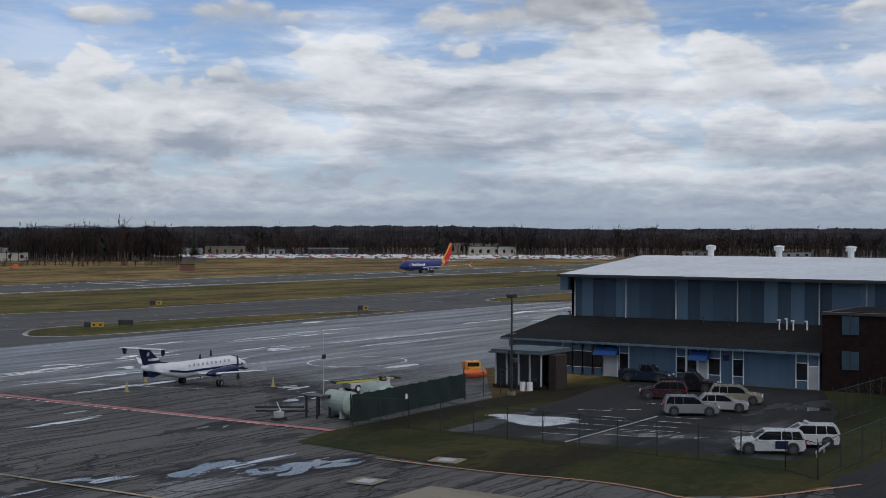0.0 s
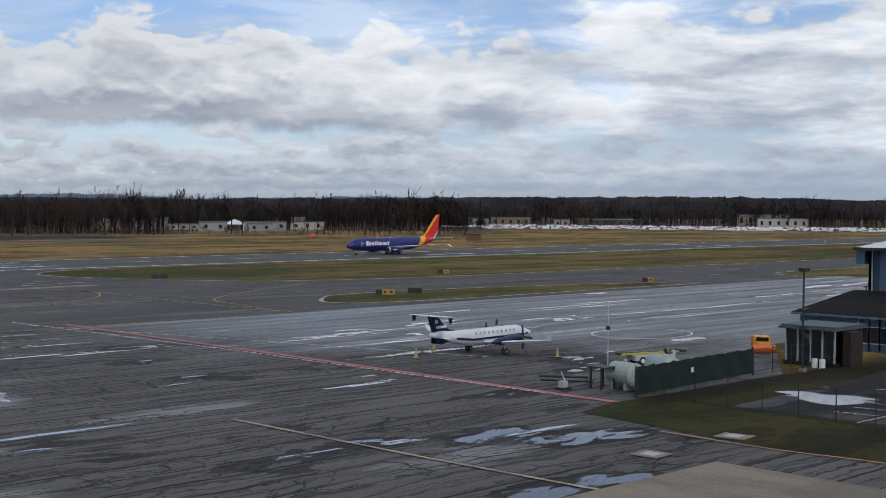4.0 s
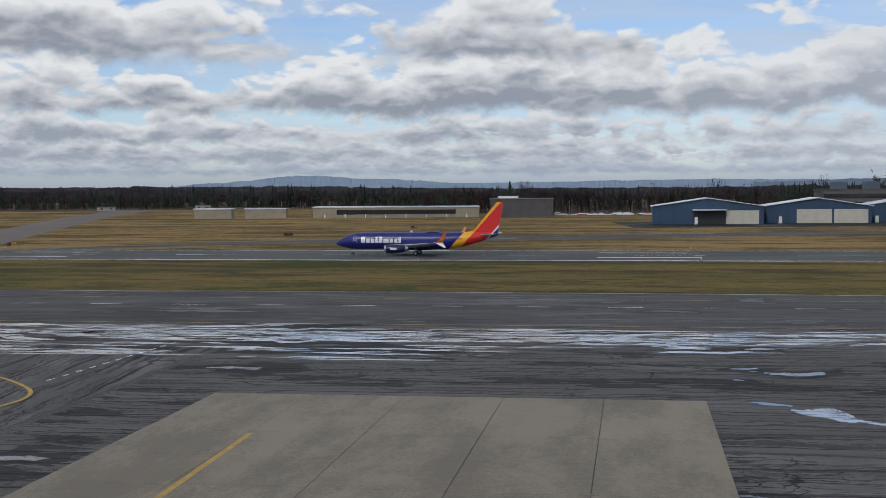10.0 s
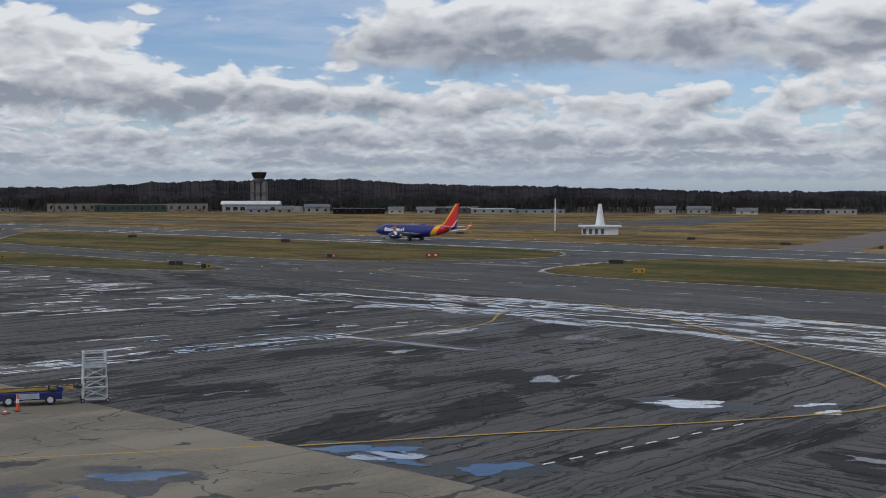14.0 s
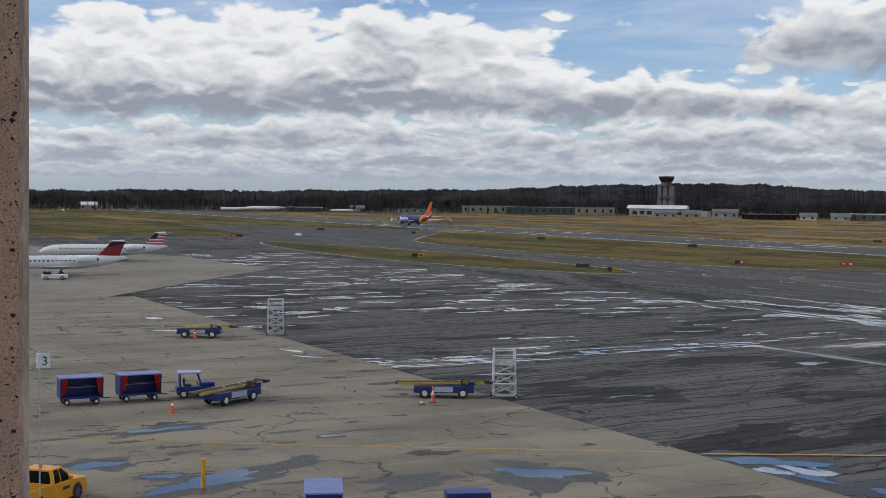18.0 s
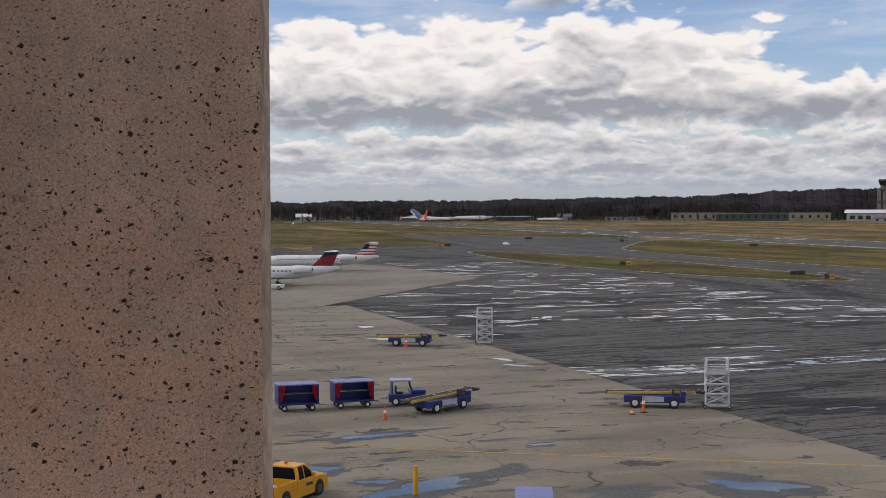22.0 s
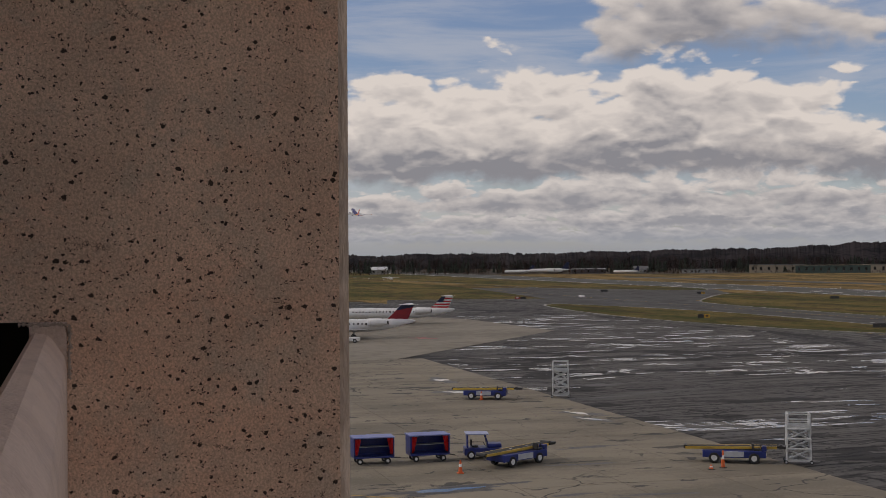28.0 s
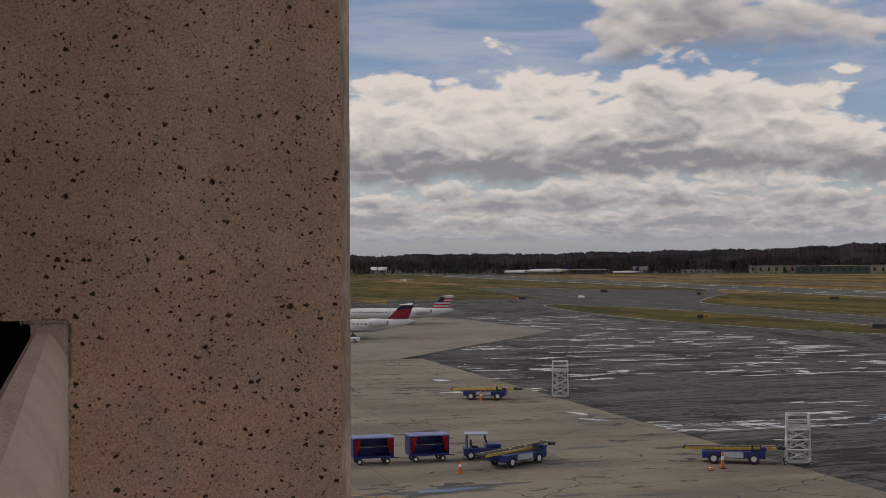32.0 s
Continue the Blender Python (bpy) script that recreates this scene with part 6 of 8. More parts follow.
def house(az, r, w, z, wall, roof, label, turn=None, gable=True):
    x, y = polar(az, r)
    o = thing("far_house", pose(x, y, 0, 0, 0, az if turn is None else turn), label, "building", "far houses")
    z *= 0.8 if az < 20 else 0.62
    part("wall", boxes((-w / 2, 0, 0, w / 2, 9, z)), wall, o)
    if gable:
        part("roof", loft(bmesh.new(), [[(-w / 2 - 0.5, -0.6, z), (-w / 2 - 0.5, 4.5, z + 2.6), (-w / 2 - 0.5, 9.6, z)], [(w / 2 + 0.5, -0.6, z), (w / 2 + 0.5, 4.5, z + 2.6), (w / 2 + 0.5, 9.6, z)]]), roof, o)
    else:
        part("roof", boxes((-w / 2 - 0.4, -0.4, z, w / 2 + 0.4, 9.4, z + 0.5)), roof, o)
    for k in range(max(2, int(w / 6))):
        xx = -w / 2 + (k + 0.5) * w / max(2, int(w / 6))
        part("window", boxes((xx - 0.9, -0.08, z * 0.35, xx + 0.9, -0.01, z * 0.75)), GLASS, o)


roof_grey = surface("grey_roofing", (0.16, 0.16, 0.17), (0.12, 0.12, 0.13), 0.2, 0.85)
for az, r, w, z, wall, roof, gable in (
    (-37.0, 760, 14, 5, white_wall, roof_grey, False), (-35, 770, 16, 6, white_wall, roof_grey, False),
    (-52.2, 1005, 30, 7, dark_wall, white_wall, False), (-50.0, 1008, 12, 6, white_wall, roof_grey, False), (-59.3, 1000, 36, 9, CREAM, roof_grey, False), (-58.5, 1060, 40, 12, BEIGE, roof_grey, False), (-72, 1010, 26, 5, white_wall, roof_grey, False), (-68, 1015, 20, 5, white_wall, roof_grey, False),
    (-37.2, 787, 25, 6, white_wall, roof_grey, False), (-39.0, 800, 20, 6, CREAM, roof_grey, False), (-38.6, 815, 9, 9, white_wall, white_wall, False), (-34.2, 800, 30, 4, CREAM, roof_grey, False), (-32.4, 810, 20, 6, white_wall, roof_grey, True), (-30.6, 790, 16, 5, BEIGE, roof_grey, True), (-47.8, 1010, 30, 8, tan_wall, roof_grey, False), (-46.5, 985, 11, 4, white_wall, roof_grey, True), (-22.5, 730, 14, 6, white_wall, roof_grey, False), (-25.0, 735, 18, 6, white_wall, roof_grey, False),
    (29.5, 1060, 26, 6, dark_wall, ROOF_WHITE, False), (28.0, 1065, 24, 6, white_wall, roof_grey, False), (33.8, 1050, 18, 6, white_wall, roof_grey, True), (35.2, 1055, 16, 6, white_wall, roof_grey, True), (31.8, 1040, 16, 4, CREAM, roof_grey, True),
    (40.6, 1040, 40, 5, white_wall, surface("blue_roof", (0.1, 0.24, 0.38), (0.08, 0.2, 0.32), 0.3, 0.5), False), (42.6, 1030, 34, 6, white_wall, ROOF_WHITE, False), (44.2, 1040, 34, 8, dark_wall, ROOF_WHITE, False), (45.5, 1030, 14, 5, white_wall, roof_grey, True), (46.8, 1030, 12, 5, CREAM, roof_grey, True), (48.4, 1035, 40, 6, BROWN_BRICK, roof_grey, False), (50.2, 1060, 20, 8, white_wall, roof_grey, True), (51.6, 1045, 14, 6, BEIGE, roof_grey, True), (52.7, 1040, 18, 6, white_wall, roof_grey, True),
    (60.3, 1160, 46, 11, BEIGE, roof_grey, False), (57.9, 1150, 66, 10, surface("green_glass_wall", (0.05, 0.085, 0.075), (0.04, 0.07, 0.06), 0.2, 0.5), BEIGE, False), (55.7, 1150, 34, 11, BEIGE, roof_grey, False), (63.5, 1160, 30, 5, white_wall, roof_grey, False), (66, 1165, 16, 6, white_wall, roof_grey, True), (68.2, 1170, 30, 6, dark_wall, ROOF_WHITE, False), (77.3, 1180, 16, 7, white_wall, ROOF_WHITE, True), (22.5, 1060, 14, 4, white_wall, roof_grey, False), (18.5, 1060, 12, 4, white_wall, roof_grey, False),
):
    house(az, r, w, z, wall, roof, "far pale building among the trees" if wall is not dark_wall else "far dark building with a pale roof", gable=gable)


def jet_parked(az, r, turn, size, label):
    """A far parked white aircraft."""
    x, y = polar(az, r)
    a = thing("parked_aircraft", pose(x, y, 0, 0, 0, turn), label, "airplane", "far parked aircraft")
    L = size
    part("fuselage", tube_x([(-L / 2, L * 0.09, 0.1, 0.1), (-L * 0.44, L * 0.095, L * 0.045, L * 0.045), (L * 0.25, L * 0.1, L * 0.05, L * 0.05), (L / 2, L * 0.12, 0.2, 0.2)], 12), WHITE, a, smooth=True)
    part("fin", slab_from([(L * 0.32, L * 0.14), (L * 0.44, L * 0.30), (L * 0.52, L * 0.30), (L * 0.48, L * 0.12)], -0.15, 0.15), NAVY, a)
    part("wing", slab_from([(-L * 0.08, 0), (L * 0.22, L * 0.48), (L * 0.27, L * 0.48), (L * 0.12, 0), (L * 0.27, -L * 0.48), (L * 0.22, -L * 0.48)], L * 0.07, L * 0.08, axis=2), GREY, a)
    part("gear", rods([((-L * 0.38, 0, 0), (-L * 0.38, 0, L * 0.06), 0.2), ((L * 0.05, 2, 0), (L * 0.05, 1.5, L * 0.07), 0.25), ((L * 0.05, -2, 0), (L * 0.05, -1.5, L * 0.07), 0.25)]), BLACK, a)


jet_parked(71.2, 1130, 75, 26, "white jet parked across the field")
jet_parked(69.9, 1130, 75, 34, "white jet parked across the field")
jet_parked(66.6, 1120, 60, 22, "small white jet parked across the field")
# open white pavilion by the far road
g = thing("pavilion", pose(*polar(-35.9, 785), 0, 0, 0, -36), "open white pavilion with a pyramid roof", "pavilion")
for sx in (-1, 1):
    for sy in (-1, 1):
        part("post", boxes((sx * 5.2 - 0.25, sy * 5.2 - 0.25, 0, sx * 5.2 + 0.25, sy * 5.2 + 0.25, 3.6)), WHITE, g)
bm = rod(bmesh.new(), (0, 0, 3.6), (0, 0, 6.6), 8.6, 0.8, n=4)
part("roof", bm, ROOF_WHITE, g)


# ---- road vehicles ----
RIM = surface("dull_rim", (0.11, 0.11, 0.115), (0.07, 0.07, 0.075), 4, 0.4, metal=0.4)


CAR_GLASS = surface("tinted_car_glass", (0.006, 0.007, 0.008), (0.009, 0.010, 0.011), 1.0, 0.30, spec=0.07)


def car(name, x, y, turn, paint, label, kind="suv", trim=None, length=4.8, z=0.065):
    """Front towards +x. kind: suv, pickup or wagon."""
    c = thing(name, pose(x, y, z, 0, 0, turn), label, "car" if kind != "pickup" else "pickup truck", "parked cars")
    L, W = length / 2, 0.96
    tall = {"suv": 1.70, "pickup": 1.88, "wagon": 1.56}[kind]
    belt = tall * 0.635
    ca, rear = {"suv": (-L + 0.06, 0.34), "pickup": (-L * 0.18, 0.10), "wagon": (-L + 0.12, 0.62)}[kind]
    cb, rake = L * 0.46, {"suv": 0.86, "pickup": 0.70, "wagon": 0.95}[kind]
    low = bmesh.new()
    if kind == "pickup":
        tail = [(-L, 0.50), (-L, belt - 0.42), (ca - 0.06, belt - 0.42), (ca - 0.05, belt)]
    else:
        tail = [(-L, 0.50), (-L + 0.02, belt * 0.72), (-L + 0.08, belt * 0.97), (-L + 0.14, belt)]
    prof = tail + [(L * 0.44, belt), (L * 0.54, belt * 0.985), (L - 0.34, belt * 0.92), (L - 0.12, belt * 0.83), (L - 0.02, belt * 0.64), (L, 0.46), (L - 0.12, 0.27), (-L + 0.15, 0.27)]
    loft(low, [[(px * (1 - 0.06 * max(0, abs(u) - 0.6)), u * W, 0.30 + (pz - 0.30) * (1 - 0.10 * max(0, abs(u) - 0.84) / 0.16)) for px, pz in prof] for u in (-1, -0.97, -0.92, -0.84, -0.4, 0.4, 0.84, 0.92, 0.97, 1)])
    part("body", low, paint, c)
    part("sill", boxes((-L + 0.3, -W * 0.985, 0.24, L - 0.3, W * 0.985, 0.42)), BLACK, c)
    bm = loft(bmesh.new(), [[(ca + 0.02, -0.88, belt - 0.05), (cb, -0.88, belt - 0.05), (cb, 0.88, belt - 0.05), (ca + 0.02, 0.88, belt - 0.05)], [(ca + rear * 0.5, -0.83, (belt + tall) / 2), (cb - rake * 0.48, -0.83, (belt + tall) / 2), (cb - rake * 0.48, 0.83, (belt + tall) / 2), (ca + rear * 0.5, 0.83, (belt + tall) / 2)], [(ca + rear, -0.72, tall - 0.07), (cb - rake, -0.72, tall - 0.07), (cb - rake, 0.72, tall - 0.07), (ca + rear, 0.72, tall - 0.07)]])
    g = part("cabin", bm, CAR_GLASS, c, "dark glazed cabin")
    part("roof", box(bmesh.new(), ca + rear - 0.10, -0.75, tall - 0.10, cb - rake + 0.10, 0.75, tall, bevel=0.045), trim or paint, c)
    for s in (-1, 1):
        mid = (ca + cb) / 2 - 0.1
        for xa, xb, w in ((ca + 0.06, ca + rear, 0.11), (cb, cb - rake, 0.05), (mid, mid, 0.028)) + (((ca * 0.62, ca * 0.60, 0.03),) if kind != "pickup" else ()):
            bent = ((xa * 0.5 + xb * 0.5), s * 0.84, (belt + tall) / 2)
            part("pillar", rods([((xa, s * 0.88, belt - 0.04), bent, w), (bent, (xb, s * 0.73, tall - 0.05), w)]), paint, g)
    if kind == "pickup":
        part("bed_floor", boxes((-L + 0.08, -0.80, belt - 0.43, ca - 0.08, 0.80, belt - 0.39)), BLACK, c, "dark open load bed")
        for s in (-1, 1):
            part("bed_side", boxes((-L, s * 0.90 - 0.05, belt - 0.45, ca - 0.03, s * 0.90 + 0.05, belt + 0.03), bevel=0.02), paint, c)
            part("bed_liner", boxes((-L + 0.08, s * 0.835 - 0.01, belt - 0.42, ca - 0.08, s * 0.835 + 0.01, belt + 0.01)), BLACK, c)
        part("tailgate", boxes((-L - 0.01, -0.85, belt - 0.45, -L + 0.07, 0.85, belt + 0.02), bevel=0.02), paint, c)
    for s in (-1, 1):
        part("headlight", boxes((L - 0.16, s * 0.62 - 0.2, belt * 0.68, L + 0.01, s * 0.62 + 0.2, belt * 0.83)), surface("lamp_glass", (0.75, 0.76, 0.78), (0.65, 0.66, 0.68), 6, 0.15), c)
        part("tail_light", boxes((-L - 0.01, s * 0.74 - 0.12, belt * 0.70, -L + 0.12, s * 0.74 + 0.12, belt * 0.95)), RED, c)
        part("mirror", boxes((cb - 0.3, s * 0.98 - 0.1, belt, cb - 0.12, s * 0.98 + 0.1, belt + 0.16), bevel=0.03), trim or paint, c)
        for xw in (-L * 0.62, L * 0.63):
            wheel("wheel", c, xw, s * 0.87, 0.39, 0.39, 0.26, RIM, 0.62)
            part("wheel_arch", rods([((xw, s * 0.86, 0.43), (xw, s * 0.968, 0.43), 0.455)], 16), BLACK, c)
    part("bumper", boxes((L - 0.08, -0.86, 0.3, L + 0.06, 0.86, 0.5), (-L - 0.06, -0.86, 0.3, -L + 0.08, 0.86, 0.5), bevel=0.03), BLACK, c)
    part("grille", boxes((L - 0.03, -0.4, belt * 0.6, L + 0.015, 0.4, belt * 0.82)), BLACK, c)
    return c


def paint(name, c, rough=0.25):
    return surface(name, c, tuple(v * 0.88 for v in c), 0.7, rough, fine=8)


WHITE_CAR = paint("white_car_paint", (0.58, 0.58, 0.58))
car("pickup_truck", 130.6, 58.4, -86, paint("midnight_blue_paint", (0.018, 0.028, 0.05)), "dark blue pickup truck parked by the annex", "pickup", length=5.7)
car("pickup_truck", 125.3, 51.3, -80, paint("black_car_paint", (0.012, 0.012, 0.014)), "black pickup truck with a pale load cover", "pickup", length=5.6)
car("estate_car", 117.8, 50.9, 112, paint("maroon_paint", (0.05, 0.02, 0.025)), "dark maroon estate car in the car park", "suv", length=4.5)
car("sport_utility", 108.5, 44.3, -64, paint("silver_paint", (0.22, 0.225, 0.23)), "silver sport utility car with dark windows", "suv", length=4.8)
car("estate_car", 112.4, 42.9, -68, paint("pearl_paint", (0.36, 0.36, 0.36)), "pale silver estate car with red tail lights", "wagon", length=4.5)
car("sport_utility", 118.2, 43.8, -72, paint("sand_paint", (0.27, 0.24, 0.19)), "beige boxy sport utility car", "suv", length=4.9)
p1 = car("patrol_car", 92.7, 31.9, 118, WHITE_CAR, "white patrol car with a dark blue door stripe", "suv", length=5.0)
for s in (-1, 1):
    part("door_stripe", boxes((-1.2, s * 0.972 - 0.01, 0.42, -0.3, s * 0.972 + 0.01, 0.98)), NAVY, p1)
p2 = car("patrol_car", 97.0, 30.7, 116, WHITE_CAR, "white patrol car with a roof light bar", "suv", length=5.0)
part("light_bar", boxes((-0.3, -0.55, 1.76, 0.0, 0.55, 1.90), bevel=0.03), GREY, p2)
TRUCK = car("work_truck", -66.7, 17.7, 136, AMBER, "yellow airport pickup truck with a black load bed", "pickup", length=5.3, z=0.13)
part("roof_beacon", rods([((-0.1, 0, 1.90), (-0.1, 0, 2.06), 0.09)], 8), ORANGE, TRUCK, "orange warning beacon")
part("bed_tools", boxes((-2.2, -0.4, 0.755, -1.6, 0.3, 1.1)), WHITE, TRUCK)
part("door_bars", boxes((0.35, -0.975, 0.75, 0.95, -0.965, 0.9), (0.35, 0.965, 0.75, 0.95, 0.975, 0.9)), BLACK, TRUCK)


# ---- ramp equipment ----
def belt_loader(x, y, turn, belt, label, z=0.13, tilt=0.8, body=None):
    """A belt loader; the belt's head towards +x."""
    b = thing("belt_loader", pose(x, y, z, 0, 0, turn), label, "belt loader", "belt loaders")
    body = body or BLUE
    part("chassis", boxes((-2.3, -0.95, 0.42, 2.3, 0.95, 0.95), bevel=0.06), body, b)
    part("side_box", boxes((-0.9, -1.0, 0.5, 0.7, -0.9, 0.9)), surface("pale_panel", (0.5, 0.52, 0.56), (0.4, 0.42, 0.46), 2, 0.5), b)
    bm = boxes((-3.5, -0.42, 0.0, 3.3, 0.42, 0.10))
    cv = part("conveyor_belt", bm, RUBBER, b)
    cv.matrix_basis = pose(0, 0.2, 1.08, 0, -tilt, 0)
    for s in (-1, 1):
        part("belt_rail", boxes((-3.55, s * 0.5 - 0.06, -0.08, 3.1, s * 0.5 + 0.06, 0.10)), belt, cv, "yellow side rail")
    part("belt_roller", rods([((3.4, -0.45, 0.05), (3.4, 0.45, 0.05), 0.16)], 10), BLACK, cv)
    part("belt_roller", rods([((-3.55, -0.45, 0.05), (-3.55, 0.45, 0.05), 0.14)], 10), BLACK, cv)
    part("nose_bar", boxes((3.3, -0.5, -0.1, 4.0, 0.5, 0.1), bevel=0.04), BLACK, cv)
    part("lift_arm", rods([((-1.2, 0.2, 0.9), (-0.4, 0.2, 1.15), 0.09), ((1.6, 0.2, 0.9), (1.2, 0.2, 1.2), 0.09)]), STEEL, b)
    part("driver_seat", boxes((1.4, -0.85, 0.95, 1.9, -0.4, 1.1), (1.3, -0.85, 1.0, 1.42, -0.4, 1.5), bevel=0.03), BLACK, b)
    part("steering_column", rods([((2.05, -0.62, 0.9), (1.9, -0.62, 1.4), 0.04), ((1.9, -0.8, 1.4), (1.9, -0.44, 1.4), 0.03)]), BLACK, b)
    part("dashboard", boxes((2.0, -0.9, 0.95, 2.35, -0.3, 1.3), bevel=0.05), body, b)
    for s in (-1, 1):
        for xw in (-1.45, 1.45):
            wheel("wheel", b, xw, s * 0.86, 0.40, 0.40, 0.26, WHITE, 0.55)
        part("lamp", boxes((2.28, s * 0.7 - 0.12, 0.62, 2.33, s * 0.7 + 0.12, 0.8)), CREAM, b)
    return b


YELLOW_RAIL = surface("yellow_rail", (0.55, 0.36, 0.05), (0.42, 0.28, 0.05), 2, 0.5)
belt_loader(-89.6, 47.3, 63, YELLOW_RAIL, "blue belt loader with a yellow-railed conveyor")
belt_loader(-93.6, 31.6, 118, YELLOW_RAIL, "blue belt loader parked beside the tug", tilt=1.5)
belt_loader(-137.2, 42.8, 65, surface("bright_yellow_rail", (0.70, 0.48, 0.05), (0.6, 0.4, 0.05), 2, 0.5), "blue belt loader with a bright yellow conveyor")
belt_loader(107.0, 78.2, -22, surface("lime_rail", (0.45, 0.42, 0.06), (0.35, 0.33, 0.06), 2, 0.5), "white belt loader with a yellow conveyor", 0.02, body=surface("ivory_paint", (0.5, 0.5, 0.47), (0.42, 0.42, 0.4), 1, 0.4))


def baggage_cart(x, y, turn, label, z=0.13):
    """Roofed cart, the open side towards -y."""
    c = thing("baggage_cart", pose(x, y, z, 0, 0, turn), label, "baggage cart", "baggage carts")
    part("deck", boxes((-1.5, -0.8, 0.48, 1.5, 0.8, 0.62), bevel=0.02), BLUE, c)
    part("back_panel", boxes((-1.48, 0.74, 0.62, 1.48, 0.8, 1.95)), BLUE, c)
    part("roof", boxes((-1.58, -0.88, 1.95, 1.58, 0.88, 2.05), bevel=0.03), surface("faded_blue_roof", (0.20, 0.24, 0.48), (0.15, 0.18, 0.4), 0.8, 0.5), c)
    for s in (-1, 1):
        part("end_panel", boxes((s * 1.5 - 0.03, -0.78, 0.62, s * 1.5 + 0.03, 0.74, 1.95)), BLUE, c)
        part("post", rods([((s * 1.48, -0.8, 0.5), (s * 1.48, -0.8, 1.98), 0.04)]), BLUE, c)
        bm = bmesh.new()
        pts = [(s * (1.42 - 0.45 * k / 8), -0.80 - (0.05 if k % 2 else -0.03)) for k in range(9)]
        for (xa, ya), (xb, yb) in zip(pts, pts[1:]):
            xa2, xb2 = s * (abs(xa) * 0.4 + 0.85), s * (abs(xb) * 0.4 + 0.85)
            quad(bm, (xa2, ya, 0.75), (xb2, yb, 0.75), (xb, yb, 1.93), (xa, ya, 1.93))
        part("curtain", bm, RED, c, "red side curtain, tied back")
        for yy in (-0.62, 0.62):
            wheel("wheel", c, s * 1.05, yy, 0.24, 0.24, 0.16, WHITE, 0.5)
        part("axle", rods([((s * 1.05, -0.6, 0.24), (s * 1.05, 0.6, 0.24), 0.05), ((s * 1.05, 0, 0.24), (s * 1.05, 0, 0.5), 0.12)]), BLACK, c)
    part("shelf", boxes((-1.46, 0.05, 1.18, 1.46, 0.74, 1.22)), STEEL, c)
    part("tow_bar", rods([((1.5, 0, 0.4), (2.15, 0, 0.34), 0.035)]), BLACK, c)
    return c


baggage_cart(-97.2, 21.4, 88, "blue roofed baggage cart with red curtains")
baggage_cart(-97.3, 25.7, 90, "blue roofed baggage cart with red curtains")
baggage_cart(-56.3, 23.5, 158, "blue baggage cart with a pale roof")


def tug(x, y, turn, label, z=0.13):
    t = thing("baggage_tug", pose(x, y, z, 0, 0, turn), label, "tug", "baggage tugs")
    part("chassis", boxes((-1.4, -0.78, 0.3, 1.5, 0.78, 0.85), bevel=0.06), BLUE, t)
    part("bonnet", boxes((0.35, -0.6, 0.85, 1.45, 0.6, 1.15), bevel=0.08), BLUE, t)
    part("cab_back", boxes((-1.2, -0.68, 0.85, -1.12, 0.68, 1.85)), BLUE, t)
    part("cab_roof", boxes((-1.3, -0.76, 1.85, 0.45, 0.76, 1.95), bevel=0.03), surface("cab_roof_pale", (0.35, 0.38, 0.55), (0.3, 0.33, 0.5), 1, 0.4), t)
    part("windscreen", slab_from([(0.40, 1.15), (0.43, 1.15), (0.20, 1.85), (0.17, 1.85)], -0.6, 0.6), GLASS, t)
    for s in (-1, 1):
        part("cab_post", rods([((0.38, s * 0.66, 1.1), (0.18, s * 0.66, 1.86), 0.04), ((-1.15, s * 0.66, 0.85), (-1.15, s * 0.66, 1.86), 0.05)]), BLUE, t)
        for xw in (-0.9, 1.0):
            wheel("wheel", t, xw, s * 0.68, 0.33, 0.33, 0.24, WHITE, 0.55)
    part("seat", boxes((-0.8, -0.3, 0.85, -0.3, 0.3, 1.0), (-0.9, -0.3, 0.95, -0.78, 0.3, 1.45), bevel=0.03), BLACK, t)
    part("steering_wheel", rods([((0.1, -0.2, 1.2), (0.1, 0.2, 1.2), 0.03), ((0.25, 0, 0.9), (0.1, 0, 1.2), 0.03)]), BLACK, t)
    return t


tug(-97.2, 30.0, 78, "blue baggage tug with a half-open cab")
f = thing("power_cart", pose(-57.2, 31.6, 0.13, 0, 0, 70), "low blue power cart with an orange stripe", "cart")
part("body", boxes((-1.1, -0.6, 0.25, 1.1, 0.6, 0.85), bevel=0.06), BLUE, f)
part("stripe", boxes((-1.11, -0.61, 0.5, 1.11, -0.6, 0.6)), ORANGE, f)
for xw in (-0.7, 0.7):
    for yw in (-0.5, 0.5):
        wheel("wheel", f, xw, yw, 0.22, 0.22, 0.15, GREY)


STAND = surface("dull_white_steel", (0.60, 0.61, 0.61), (0.42, 0.43, 0.43), 3, 0.55)


